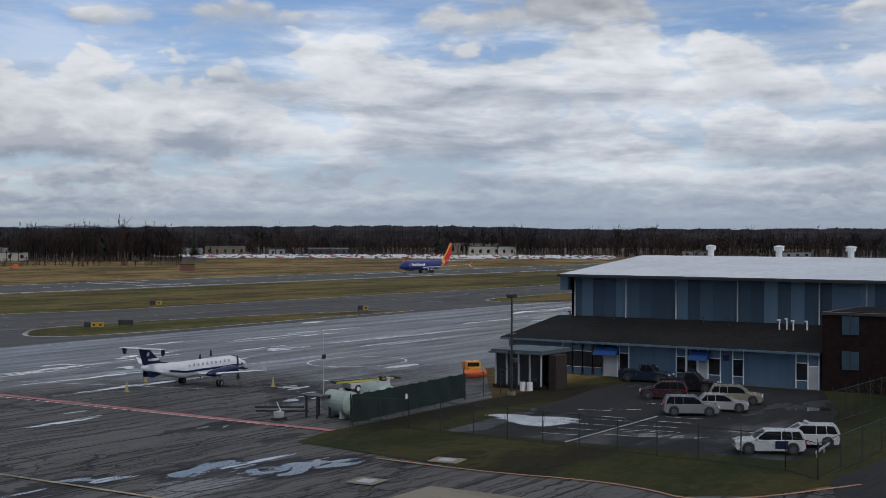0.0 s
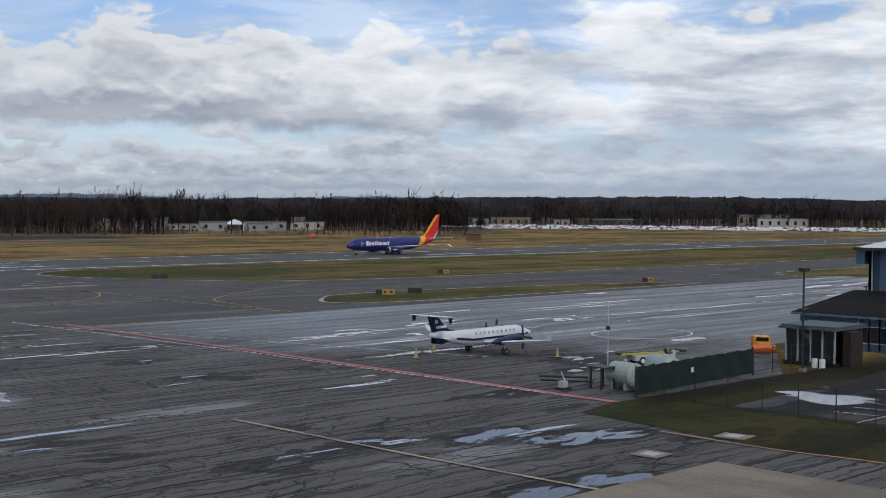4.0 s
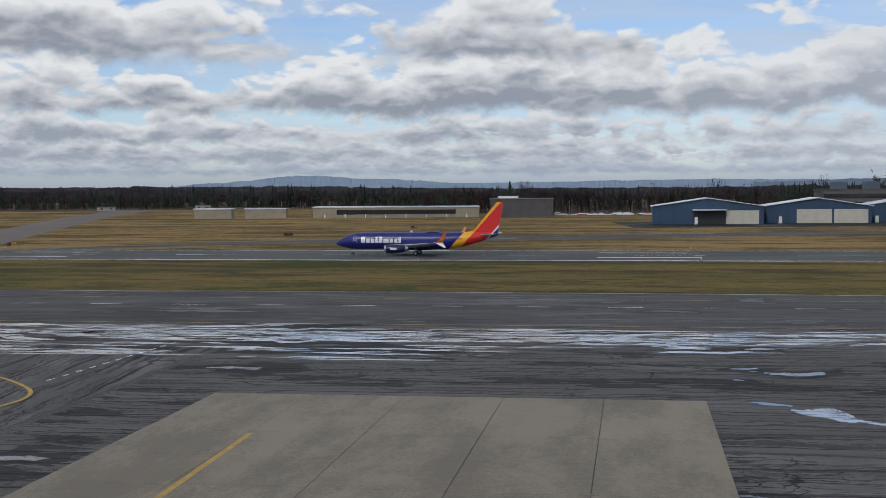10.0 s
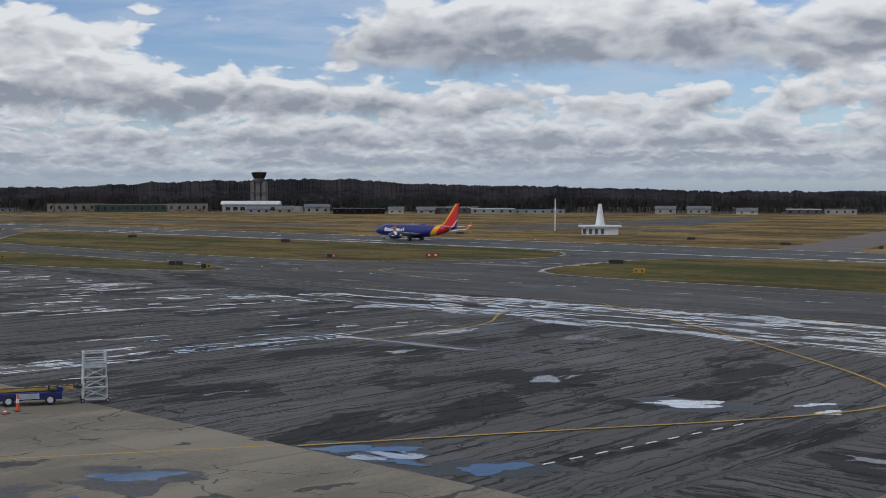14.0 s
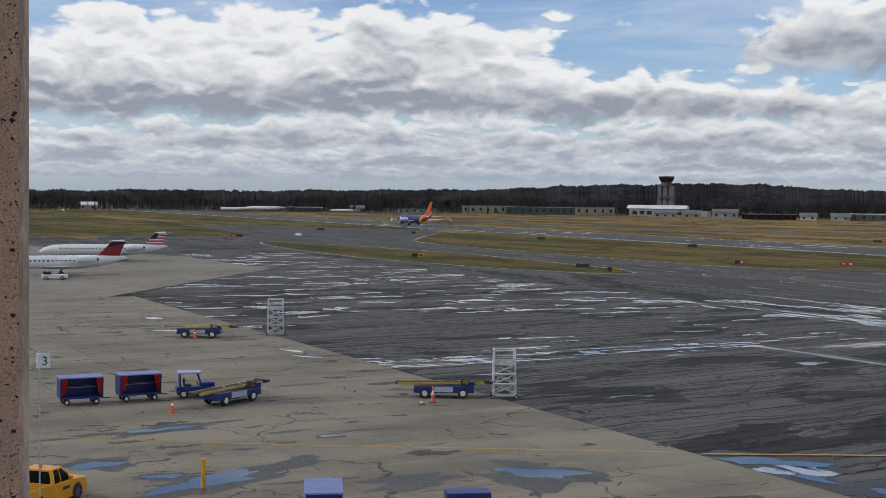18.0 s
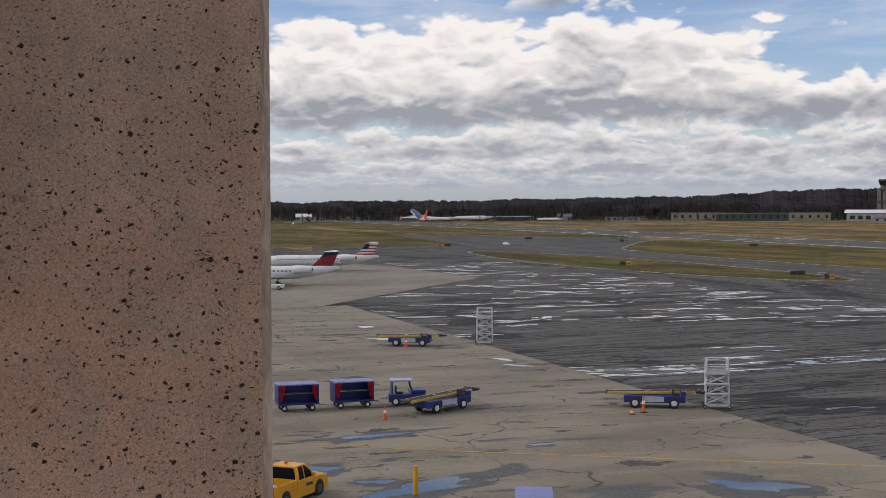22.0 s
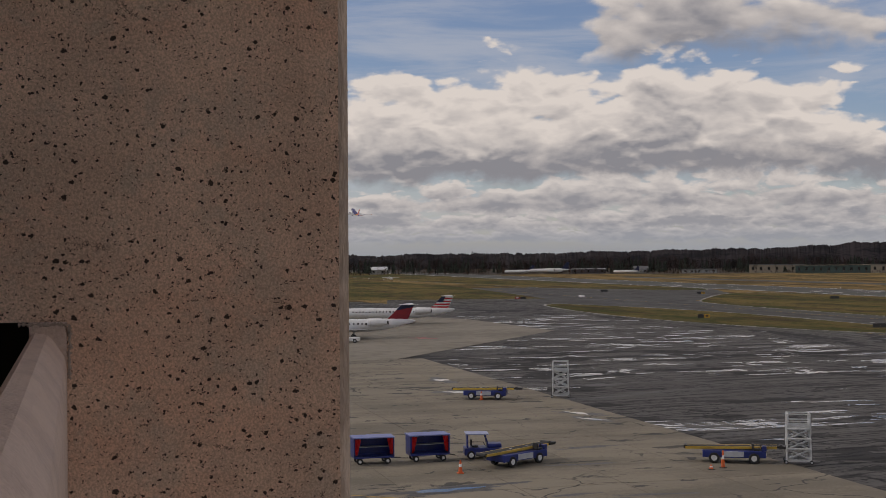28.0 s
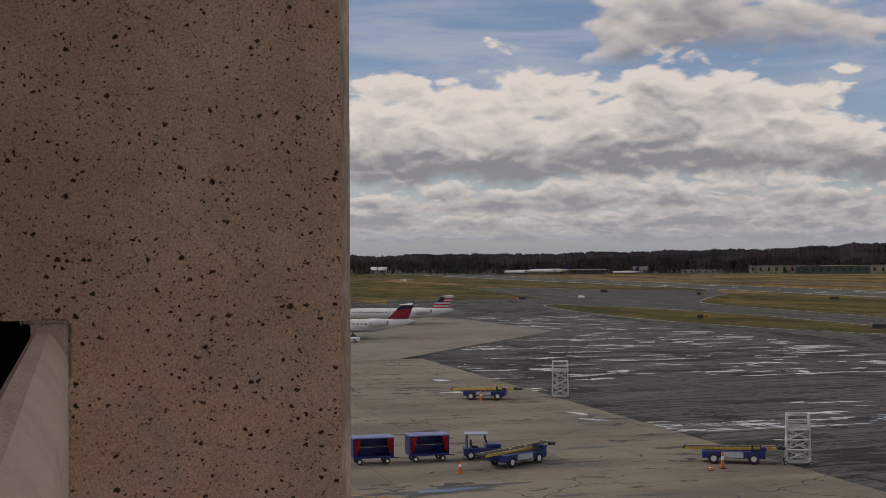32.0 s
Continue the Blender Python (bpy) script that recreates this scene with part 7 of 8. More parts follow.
def work_stand(x, y, turn, h, label, z=0.13):
    """A rolling aircraft maintenance stand: steel frame, braces, platform and rails."""
    s = thing("work_stand", pose(x, y, z, 0, 0, turn), label, "maintenance stand", "maintenance stands")
    w, d, top = 0.85, 0.75, h - 1.1
    for sx in (-1, 1):
        for sy in (-1, 1):
            part("post", rods([((sx * w, sy * d, 0.2), (sx * w * 0.92, sy * d * 0.92, h), 0.075)]), STAND, s)
            wheel("castor", s, sx * (w + 0.05), sy * (d + 0.05), 0.15, 0.15, 0.09, GREY)
    part("base_frame", boxes((-w, -d, 0.18, w, -d + 0.1, 0.36), (-w, d - 0.1, 0.18, w, d, 0.36), (-w, -d, 0.18, -w + 0.1, d, 0.36), (w - 0.1, -d, 0.18, w, d, 0.36)), STAND, s)
    part("platform", boxes((-w - 0.05, -d - 0.05, top, w + 0.05, d + 0.05, top + 0.1)), STEEL, s)
    levels = [0.36 + (top - 0.36) * k / 3 for k in range(4)]
    for a, b in zip(levels, levels[1:]):
        for sy in (-1, 1):
            part("brace", rods([((-w * 0.96, sy * d * 0.96, a), (w * 0.96, sy * d * 0.96, b), 0.07), ((w * 0.96, sy * d * 0.96, a), (-w * 0.96, sy * d * 0.96, b), 0.07), ((-w, sy * d, b), (w, sy * d, b), 0.085)]), STAND, s)
        for sx in (-1, 1):
            part("brace", rods([((sx * w * 0.96, -d * 0.96, a), (sx * w * 0.96, d * 0.96, b), 0.06), ((sx * w, -d, b), (sx * w, d, b), 0.06)]), STAND, s)
    for zz in levels[1:3]:
        part("landing", boxes((-w * 0.3, -d * 0.9, zz, w * 0.9, d * 0.9, zz + 0.06)), BLACK, s, "dark landing board")
    for k in range(1, 9):
        part("tread", boxes((-w * 0.8 + 0.02 * k, -0.32, top * k / 9, -w * 0.8 + 0.22 + 0.02 * k, 0.32, top * k / 9 + 0.04)), STEEL, s)
    for zz in (h - 0.55, h - 0.04):
        part("guard_rail", rods([((-w, -d * 0.92, zz), (w, -d * 0.92, zz), 0.05), ((-w, d * 0.92, zz), (w, d * 0.92, zz), 0.05), ((w * 0.93, -d, zz), (w * 0.93, d, zz), 0.05), ((-w * 0.93, -d, zz), (-w * 0.93, d, zz), 0.06)]), STAND, s)
    part("toe_board", boxes((-w, -d, top + 0.1, w, -d + 0.03, top + 0.25), (-w, d - 0.03, top + 0.1, w, d, top + 0.25)), STAND, s)


work_stand(-87.6, 51.5, 63, 3.7, "white steel rolling maintenance stand with guard rails")
work_stand(-136.0, 51.0, 68, 4.0, "white steel rolling maintenance stand with guard rails")


def cone(x, y, label, h=0.75, z=0.13, white=False):
    c = thing("traffic_cone", pose(x, y, z), label, "cone", "traffic cones")
    part("base", boxes((-0.22, -0.22, 0, 0.22, 0.22, 0.05)), BLACK if white else ORANGE, c)
    part("cone_body", rod(bmesh.new(), (0, 0, 0.05), (0, 0, h), 0.16, 0.05, n=12), ORANGE, c)
    part("band", rod(bmesh.new(), (0, 0, h * 0.5), (0, 0, h * 0.72), 0.115, 0.088, n=12), WHITE, c)


cone(-90.8, 26.4, "orange traffic cone on the concrete", 0.95)
cone(-87.3, 45.2, "orange and white marker post on a black base", 1.25, white=True)
cone(-136.2, 42.0, "orange marker cone by the belt loader", 1.0)
cone(-86.8, 44.0, "small dark-based cone by the belt loader", 0.35, white=True)
yellow_cone = surface("yellow_plastic", (0.42, 0.33, 0.14), (0.34, 0.26, 0.1), 4, 0.5)
for x, y in ((93.0, 97.2), (104.6, 88.2), (100.2, 102.0)):
    c = thing("traffic_cone", pose(x, y, 0.02), "pale yellow cone beside the turboprop", "cone", "traffic cones")
    part("base", boxes((-0.25, -0.25, 0, 0.25, 0.25, 0.05)), yellow_cone, c)
    part("cone_body", rod(bmesh.new(), (0, 0, 0.05), (0, 0, 0.95), 0.18, 0.06, n=12), yellow_cone, c)
b = thing("bollard", pose(-66.8, 21.1, 0.13), "yellow steel bollard on the gate apron", "bollard")
part("post", rods([((0, 0, 0), (0, 0, 1.5), 0.12)], 12), AMBER, b)
part("cap", rods([((0, 0, 1.5), (0, 0, 1.56), 0.10)], 12), AMBER, b)

s = thing("gate_sign", pose(-59.3, 11.50, 0), "white gate number sign on a dark post", "sign")
part("post", rods([((0, -0.16, 0.1), (0, -0.16, 8.6), 0.035)], 8), STEEL, s)
part("panel", boxes((-0.04, -0.3, 7.85, 0.04, 0.3, 8.5), bevel=0.02), WHITE, s)
txt = bpy.data.curves.new("gate_number", "FONT")
txt.body, txt.size, txt.extrude, txt.align_x = "3", 0.55, 0.004, "CENTER"
txt.materials.append(BLACK)
num = new("number", txt)
num.parent = s
num.matrix_basis = pose(0.05, 0.06, 7.98, 90, 0, 90)


# ---- regional jets at the far gates ----
def regional_jet(x, y, turn, tail, label, stripes=False, z=0.1):
    """Nose towards -x, tail-mounted engines, T-tail. Origin under the fin."""
    a = thing("regional_jet", pose(x, y, z, 0, 0, turn) @ Matrix.Scale(0.91, 4), label, "airplane", "regional jets at the gates")
    part("fuselage", tube_x([(-29, 2.3, 0.1, 0.1), (-28, 2.4, 0.8, 0.8), (-26, 2.6, 1.3, 1.3), (-22, 2.7, 1.35, 1.35), (-7, 2.7, 1.35, 1.35), (-3, 3.0, 1.05, 1.05), (0.5, 3.4, 0.5, 0.55), (2.0, 3.5, 0.15, 0.2)], 18), WHITE, a, smooth=True)
    part("cabin_windows", boxes(*[(-24 + k * 0.85, -1.36, 2.9, -23.7 + k * 0.85, -1.30, 3.2) for k in range(20)], *[(-24 + k * 0.85, 1.30, 2.9, -23.7 + k * 0.85, 1.36, 3.2) for k in range(20)]), GLASS, a)
    fin = [(-4.2, 3.7), (-0.9, 6.9), (1.7, 6.9), (0.3, 3.6)]
    part("fin", slab_from(fin, -0.16, 0.16), tail, a)
    if stripes:
        for k in range(4):
            z0 = 3.95 + k * 0.72
            f = (z0 - 3.7) / 3.2
            part("tail_stripe", slab_from([(-4.3 + 3.4 * f, z0), (0.35 + 1.3 * f, z0), (0.5 + 1.3 * f, z0 + 0.36), (-3.9 + 3.4 * f, z0 + 0.36)], -0.18, 0.18), RED, a)
        part("tail_patch", slab_from([(-2.6, 5.4), (-1.2, 6.9), (-0.3, 6.9), (-0.9, 5.4)], -0.19, 0.19), NAVY, a)
    else:
        part("tail_top", slab_from([(-2.2, 5.7), (-0.95, 6.95), (1.75, 6.95), (1.5, 6.4)], -0.18, 0.18), NAVY, a, "navy tip of the red fin")
    for s_ in (-1, 1):
        bm = loft(bmesh.new(), wing_pair([(s_ * 0.1, -1.4, 2.6, 6.95, 0.2), (s_ * 4.2, 0.8, 1.3, 7.05, 0.1)]))
        part("tailplane", bm, WHITE, a)
        bm = loft(bmesh.new(), wing_pair([(s_ * 1.0, -15, 5.0, 1.7, 0.5), (s_ * 5, -12.5, 3.0, 1.95, 0.3), (s_ * 10.5, -9.2, 1.4, 2.3, 0.15)]))
        part("wing", bm, GREY, a)
        e = part("engine", tube_x([(-8.2, 3.3, 0.62, 0.62), (-7.6, 3.3, 0.75, 0.75), (-5.5, 3.3, 0.72, 0.72), (-4.2, 3.3, 0.45, 0.45)], 14), WHITE, a, smooth=True)
        e.matrix_basis = pose(0, s_ * 2.1, 0)
        part("exhaust", tube_x([(-4.5, 3.3, 0.42, 0.42), (-3.9, 3.3, 0.3, 0.3)], 12), BLACK, e)
        leg = part("main_leg", rods([((-11, s_ * 1.8, 0.4), (-11, s_ * 1.7, 1.7), 0.12)]), STEEL, a)
        wheel("wheel", leg, -11, s_ * 1.8, 0.42, 0.42, 0.4, GREY)
    part("nose_leg", rods([((-25, 0, 0), (-25, 0, 1.6), 0.1)]), STEEL, a)
    return a


regional_jet(-246.5, 61.0, 82, surface("deep_red_paint", (0.32, 0.012, 0.02), (0.2, 0.01, 0.02), 0.5, 0.4), "white regional jet with a red and navy fin at a gate")
regional_jet(-296.0, 83.0, 78, WHITE, "grey-white regional jet with red and blue striped fin", True)
v = thing("ramp_vehicle", pose(-236, 47.5, 0.1, 0, 0, 70), "low white ramp vehicle under the regional jet", "tractor")
part("body", boxes((-2.2, -0.9, 0.35, 2.2, 0.9, 0.95), bevel=0.08), WHITE, v)
part("cab", boxes((-1.9, -0.8, 0.95, -0.6, 0.8, 1.5), bevel=0.06), GLASS, v)
for s_ in (-1, 1):
    for xw in (-1.4, 1.4):
        wheel("wheel", v, xw, s_ * 0.8, 0.36, 0.36, 0.25, GREY)
for k in range(3):
    line_mark("gate_mark", [(-245.5 + k * 1.6, 61.0 + k * 0.6), (-244.6 + k * 1.6, 64.6 + k * 0.6)], 1.0, 0.106, MARK_RED, "worn red lettering bar painted on the gate apron")
# ---- car park surroundings: fences, screen, tanks, lamp ----
def fence(name, a, b, posts, h, label):
    """Chain-link fence from a to b: posts, rails, wire mesh, barbed arms."""
    f = thing(name, pose(0, 0, 0.05), label, "fence", "chain-link fences")
    a, b = Vector((*a, 0)), Vector((*b, 0))
    for k in range(posts):
        p = a.lerp(b, k / (posts - 1))
        part("post", rods([(p, p + Vector((0, 0, h)), 0.045), (p + Vector((0, 0, h)), p + Vector((-0.22, 0, h + 0.28)), 0.025)]), FENCE, f)
    up = Vector((0, 0, 1))
    part("top_rail", rods([(a + up * h * 0.98, b + up * h * 0.98, 0.028)]), FENCE, f)
    part("bottom_rail", rods([(a + up * 0.08, b + up * 0.08, 0.02)]), FENCE, f)
    n = int((b - a).length / 0.16)
    verts, faces = [], []
    d = (b - a) / n
    k_up = int(h / 0.16)
    side = Vector((-d.y, d.x, 0)).normalized() * 0.004
    for k in range(-k_up, n):
        for s in (1, -1):
            i0, i1 = (max(k, 0), min(k + k_up, n))
            z0, z1 = (i0 - k) / k_up * h, (i1 - k) / k_up * h
            if s < 0:
                z0, z1 = h - z0, h - z1
            p, q = a + d * i0 + up * z0, a + d * i1 + up * z1
            w = up * 0.006
            m = len(verts)
            verts += [p - w, p + w, q + w, q - w]
            faces.append((m, m + 1, m + 2, m + 3))
    me = bpy.data.meshes.new("wire_mesh")
    me.from_pydata([tuple(v) for v in verts], [], faces)
    me.materials.append(FENCE)
    o = new("wire_mesh", me)
    o.parent = f
    tagged(o, kind="stuff")


fence("chain_link_fence", (88.0, 60.0), (86.4, 28.6), 11, 2.4, "dark chain-link fence along the car park")
fence("chain_link_fence", (86.4, 28.6), (84.0, 25.7), 2, 2.4, "dark chain-link fence at the lawn corner")
fence("chain_link_fence", (84.0, 25.7), (121, 24.6), 9, 2.4, "dark chain-link fence beside the service road")
fence("chain_link_fence", (110.4, 32.5), (133, 31.4), 8, 2.7, "tall chain-link fence by the brick office")
fence("chain_link_fence", (106.5, 66.2), (115.5, 65.6), 4, 2.4, "chain-link fence beside the glazed hut")
fence("chain_link_fence", (86.6, 64.6), (88.0, 60.0), 3, 2.4, "dark chain-link fence at the screen")


def make_screen():
    s = thing("wind_screen", pose(0, 0, 0.05), "dark green fabric screen on fence posts", "screen")
    a, b = Vector((86.6, 64.7, 0)), Vector((106.2, 66.0, 0))
    bm = bmesh.new()
    n = 40
    rows = []
    for k in range(n + 1):
        p = a.lerp(b, k / n)
        sag = 0.05 * math.sin(k * 1.7)
        rows.append([bm.verts.new((p.x + 0.02 * math.sin(k * 2.1 + j), p.y + 0.06 * math.sin(k * 0.9 + j), 0.25 + j * 0.75 + (sag if j == 3 else 0))) for j in range(4)])
    for p, q in zip(rows, rows[1:]):
        for j in range(3):
            bm.faces.new((p[j], q[j], q[j + 1], p[j + 1]))
    part("fabric", bm, SCREEN_GREEN, s)
    for k in range(8):
        p = a.lerp(b, k / 7)
        part("post", rods([(p + Vector((0, 0.1, 0)), p + Vector((0, 0.1, 2.6)), 0.05)]), FENCE, s)
    part("notice", boxes((94.9, 65.05, 1.35, 95.2, 65.1, 1.75)), WHITE, s)


make_screen()


def tank(x, y, turn, r, length, label):
    t = thing("storage_tank", pose(x, y, 0.05, 0, 0, turn), label, "tank", "storage tanks")
    bm = loft(bmesh.new(), [[(xx, rr * math.sin(k * math.tau / 20), r + 0.25 + rr * math.cos(k * math.tau / 20)) for k in range(20)] for xx, rr in ((-length / 2 - 0.15, r * 0.7), (-length / 2, r), (length / 2, r), (length / 2 + 0.15, r * 0.7))])
    part("shell", bm, TANK_GREEN, t)
    for xx in (-length * 0.3, length * 0.3):
        part("saddle", boxes((xx - 0.15, -r * 0.8, 0, xx + 0.15, r * 0.8, 0.6)), GREY, t)
        part("strap", loft(bmesh.new(), [[(xx + e, (r + 0.015) * math.sin(k * math.tau / 20), r + 0.25 + (r + 0.015) * math.cos(k * math.tau / 20)) for k in range(20)] for e in (-0.05, 0.05)], close=False), GREY, t)
    part("filler_cap", rods([((0, 0, r * 2 + 0.2), (0, 0, r * 2 + 0.45), 0.16)], 10), GREY, t)


tank(90.3, 68.6, 80, 1.02, 2.6, "pale green storage tank on saddles")
tank(96.6, 69.2, 60, 1.05, 3.6, "pale green storage tank behind the screen")
f = thing("tank_frame", pose(88.6, 71.0, 0.02), "dark steel frame with a trailer bar", "frame")
for dx, dy in ((0, 0), (1.2, -0.4), (-0.3, -1.4), (0.9, -1.8)):
    part("upright", boxes((dx - 0.07, dy - 0.07, 0, dx + 0.07, dy + 0.07, 1.9)), BLACK, f)
part("top_frame", boxes((-0.4, -1.9, 1.85, 1.3, 0.1, 1.95)), BLACK, f)
part("trailer_bar", rods([((-0.1, 0.2, 0.9), (-3.0, 3.2, 1.0), 0.1), ((0.4, 0.0, 0.5), (-2.6, 3.4, 0.6), 0.08)]), BLACK, f)
f = thing("pump_unit", pose(86.2, 72.0, 0.02), "small white pump unit on a skid", "pump")
part("skid", boxes((-0.6, -0.4, 0, 0.6, 0.4, 0.2)), BLACK, f)
part("housing", boxes((-0.4, -0.3, 0.2, 0.3, 0.3, 0.75), bevel=0.06), GREY, f)
part("handle", rods([((0.3, 0, 0.6), (-0.3, 0, 1.5), 0.05)]), WHITE, f)

f = thing("street_lamp", pose(112.0, 64.3, 0.05), "dark lamp post with a flat floodlight head", "lamp")
part("pole", rod(bmesh.new(), (0, 0, 0), (0, 0, 9.5), 0.12, 0.08, n=10), BLACK, f)
part("lamp_head", boxes((-0.45, -0.35, 9.5, 0.45, 0.35, 9.85), bevel=0.05), BLACK, f)
part("camera_box", boxes((-0.2, -0.2, 4.0, 0.3, 0.3, 4.4), (-0.1, -0.5, 3.2, 0.2, -0.1, 3.6)), BLACK, f)
part("base", boxes((-0.3, -0.3, 0, 0.3, 0.3, 0.35)), CONCRETE, f)
f = thing("antenna_mast", pose(98.9, 77.2, 0.02), "thin grey antenna mast on the apron", "mast")
part("pole", rod(bmesh.new(), (0, 0, 0), (0, 0, 5.6), 0.06, 0.03, n=8), GREY, f)
part("junction_box", boxes((-0.14, -0.14, 3.9, 0.14, 0.14, 4.3)), BLACK, f)
part("whip", rods([((0, 0, 5.6), (0, 0, 6.6), 0.015)]), GREY, f)

f = thing("snow_plough", pose(124.5, 76.4, 0.02, 0, 0, -140) @ Matrix.Scale(0.72, 4), "orange airport snow plough truck behind the hut", "truck")
part("cab", boxes((-1.2, -1.1, 0.9, 0.8, 1.1, 2.4), bevel=0.1), AMBER, f)
part("bonnet", boxes((0.8, -0.9, 0.8, 2.2, 0.9, 1.6), bevel=0.1), AMBER, f)
part("hopper", boxes((-3.6, -1.1, 1.0, -1.3, 1.1, 2.1), bevel=0.05), ORANGE, f)
part("windscreen", boxes((0.78, -0.9, 1.65, 0.83, 0.9, 2.25)), GLASS, f)
part("blade", loft(bmesh.new(), [[(2.6 + 0.3 * math.sin(k / 6 * math.pi), yy, 0.15 + k * 0.2) for k in range(7)] + [(2.5 + 0.3 * math.sin(k / 6 * math.pi), yy, 0.15 + k * 0.2) for k in range(6, -1, -1)] for yy in (-1.7, 1.7)]), ORANGE, f)
part("beacon", rods([((-0.2, 0, 2.4), (-0.2, 0, 2.65), 0.12)], 8), ORANGE, f)
for s_ in (-1, 1):
    for xw in (-2.6, 1.5):
        wheel("wheel", f, xw, s_ * 0.95, 0.5, 0.5, 0.35, GREY)
for x, y, w, d, t in ((77.0, 49.3, 1.9, 2.2, 8), (67.6, 49.3, 2.0, 2.0, 5)):
    f = thing("manhole_slab", pose(x, y, 0.055, 0, 0, t), "pale square concrete manhole slab", "slab", "manhole slabs")
    part("slab", boxes((-w / 2, -d / 2, 0, w / 2, d / 2, 0.05), bevel=0.01), CONCRETE, f)
    part("lid", boxes((-0.55, -0.55, 0.05, 0.55, 0.55, 0.065)), GREY, f)
f = thing("wheel_stop", pose(95.0, 28.6, 0.062, 0, 0, 6), "low white parking rail", "barrier")
part("rail", boxes((-3, -0.05, 0.35, 3, 0.05, 0.5)), GREY, f)
for k in (-2.5, 0, 2.5):
    part("post", boxes((k - 0.06, -0.06, 0, k + 0.06, 0.06, 0.36)), GREY, f)


# ---- airfield signs and lights ----
def airfield_sign(x, y, turn, w, panels, label, h=0.85, z=0.05):
    s = thing("airfield_sign", pose(x, y, z, 0, 0, turn), label, "sign", "airfield signs")
    n = len(panels)
    for k, m in enumerate(panels):
        part("panel", boxes((-w / 2 + k * w / n + 0.02, -0.14, 0.28, -w / 2 + (k + 1) * w / n - 0.02, 0.14, 0.28 + h), bevel=0.03), m, s)
        if m is not BLACK:
            part("bar", boxes((-w / 2 + (k + 0.3) * w / n, -0.16, 0.28 + h * 0.3, -w / 2 + (k + 0.7) * w / n, -0.141, 0.28 + h * 0.7)), BLACK if m is SIGN_YELLOW else WHITE, s)
    for xx in (-w * 0.4, w * 0.4):
        part("leg", rods([((xx, 0, 0), (xx, 0, 0.3), 0.05)]), BLACK, s)


Y_, K_, R_ = SIGN_YELLOW, BLACK, SIGN_RED
for x, y, turn, w, panels, label in (
    (151.5, 166.0, -50, 3.2, (K_, Y_, Y_), "black and yellow taxiway sign on the grass island"), (158.3, 165.8, -50, 2.6, (K_, K_), "black back of a taxiway sign"),
    (208.2, 208.9, -50, 2.6, (K_, Y_), "small black and yellow taxiway sign"), (218.5, 160.5, -55, 2.2, (K_, Y_), "small yellow taxiway sign"), (148.4, 230.5, -32, 3.2, (K_, K_), "black back of a runway sign"),
    (96.2, 233.5, -20, 3.3, (R_, R_, R_), "red runway holding sign"), (73.8, 214, -12, 1.7, (K_, Y_), "small weathered taxiway sign"), (-153.2, 208.5, 36, 2.2, (Y_, Y_), "yellow taxiway sign on the grass"),
    (-228.2, 226.5, 44, 3.2, (R_, R_), "dark red runway holding sign"), (-241.9, 206, 50, 2.2, (K_, R_), "dark taxiway sign on the grass"), (-177.1, 232.5, 37, 3.2, (K_, K_), "black back of a runway sign"),
    (-292.8, 147.0, 62, 3.0, (K_, Y_), "yellow and black taxiway sign"), (-239.8, 160.5, 56, 3.0, (K_, K_), "black back of a taxiway sign"), (-225, 158, 55, 2.0, (K_, Y_), "small orange taxiway sign"),
    (-445, 152, 70, 4.0, (R_, K_), "dark red taxiway sign"), (-330, 262, 50, 3.0, (K_, K_), "black runway sign on the grass"), (-400, 250, 58, 3.0, (K_, K_), "black runway sign on the grass"), (-520, 215, 66, 3.0, (K_, K_), "black taxiway sign on the grass"), (-470, 235, 64, 3.0, (K_, Y_), "taxiway sign on the grass"),
    (-205, 352, 28, 3.0, (K_, K_), "black runway sign across the runway"), (-172, 348, 25, 2.4, (K_, Y_), "runway sign across the runway"), (-252, 372, 34, 2.6, (K_, K_), "black runway sign across the runway"), (-350, 362, 42, 3.0, (K_, K_), "black runway sign across the runway"), (115.7, 470, -14, 3.0, (K_, K_), "dark sign by the hangar yard"), (-113, 425, 14, 3.0, (K_, K_), "dark sign across the runway"), (-85, 510, 8, 2.4, (K_, R_), "dark sign in the far field"),
):
    airfield_sign(x, y, turn, w, panels, label)
f = thing("equipment_hut", pose(*polar(-46.2, 584), 0, 0, 0, -40), "small brown equipment hut in the field", "hut")
part("wall", boxes((-3, -1.5, 0, 3, 1.5, 2.6)), surface("hut_brown", (0.16, 0.07, 0.05), (0.12, 0.055, 0.04), 1, 0.8), f)
part("roof", boxes((-3.2, -1.7, 2.6, 3.2, 1.7, 2.8)), ROOF_DARK, f)
f = thing("field_truck", pose(*polar(-39.2, 624), 0.0, 0, 0, -40), "small orange airport truck in the field", "truck")
part("body", boxes((-2.4, -1, 0.4, 2.4, 1, 1.3), bevel=0.1), ORANGE, f)
part("cab", boxes((-0.4, -0.9, 1.3, 1.3, 0.9, 2.0), bevel=0.1), ORANGE, f)
for s_ in (-1, 1):
    for xw in (-1.6, 1.6):
        wheel("wheel", f, xw, s_ * 0.9, 0.4, 0.4, 0.3, GREY)


def edge_light(x, y, label):
    e = thing("edge_light", pose(x, y, 0.04), label, "light", "runway edge lights")
    part("stem", rods([((0, 0, 0), (0, 0, 0.35), 0.09)], 7), BLACK, e)
    part("lens", rod(bmesh.new(), (0, 0, 0.35), (0, 0, 0.6), 0.14, 0.07, n=8), WHITE, e)


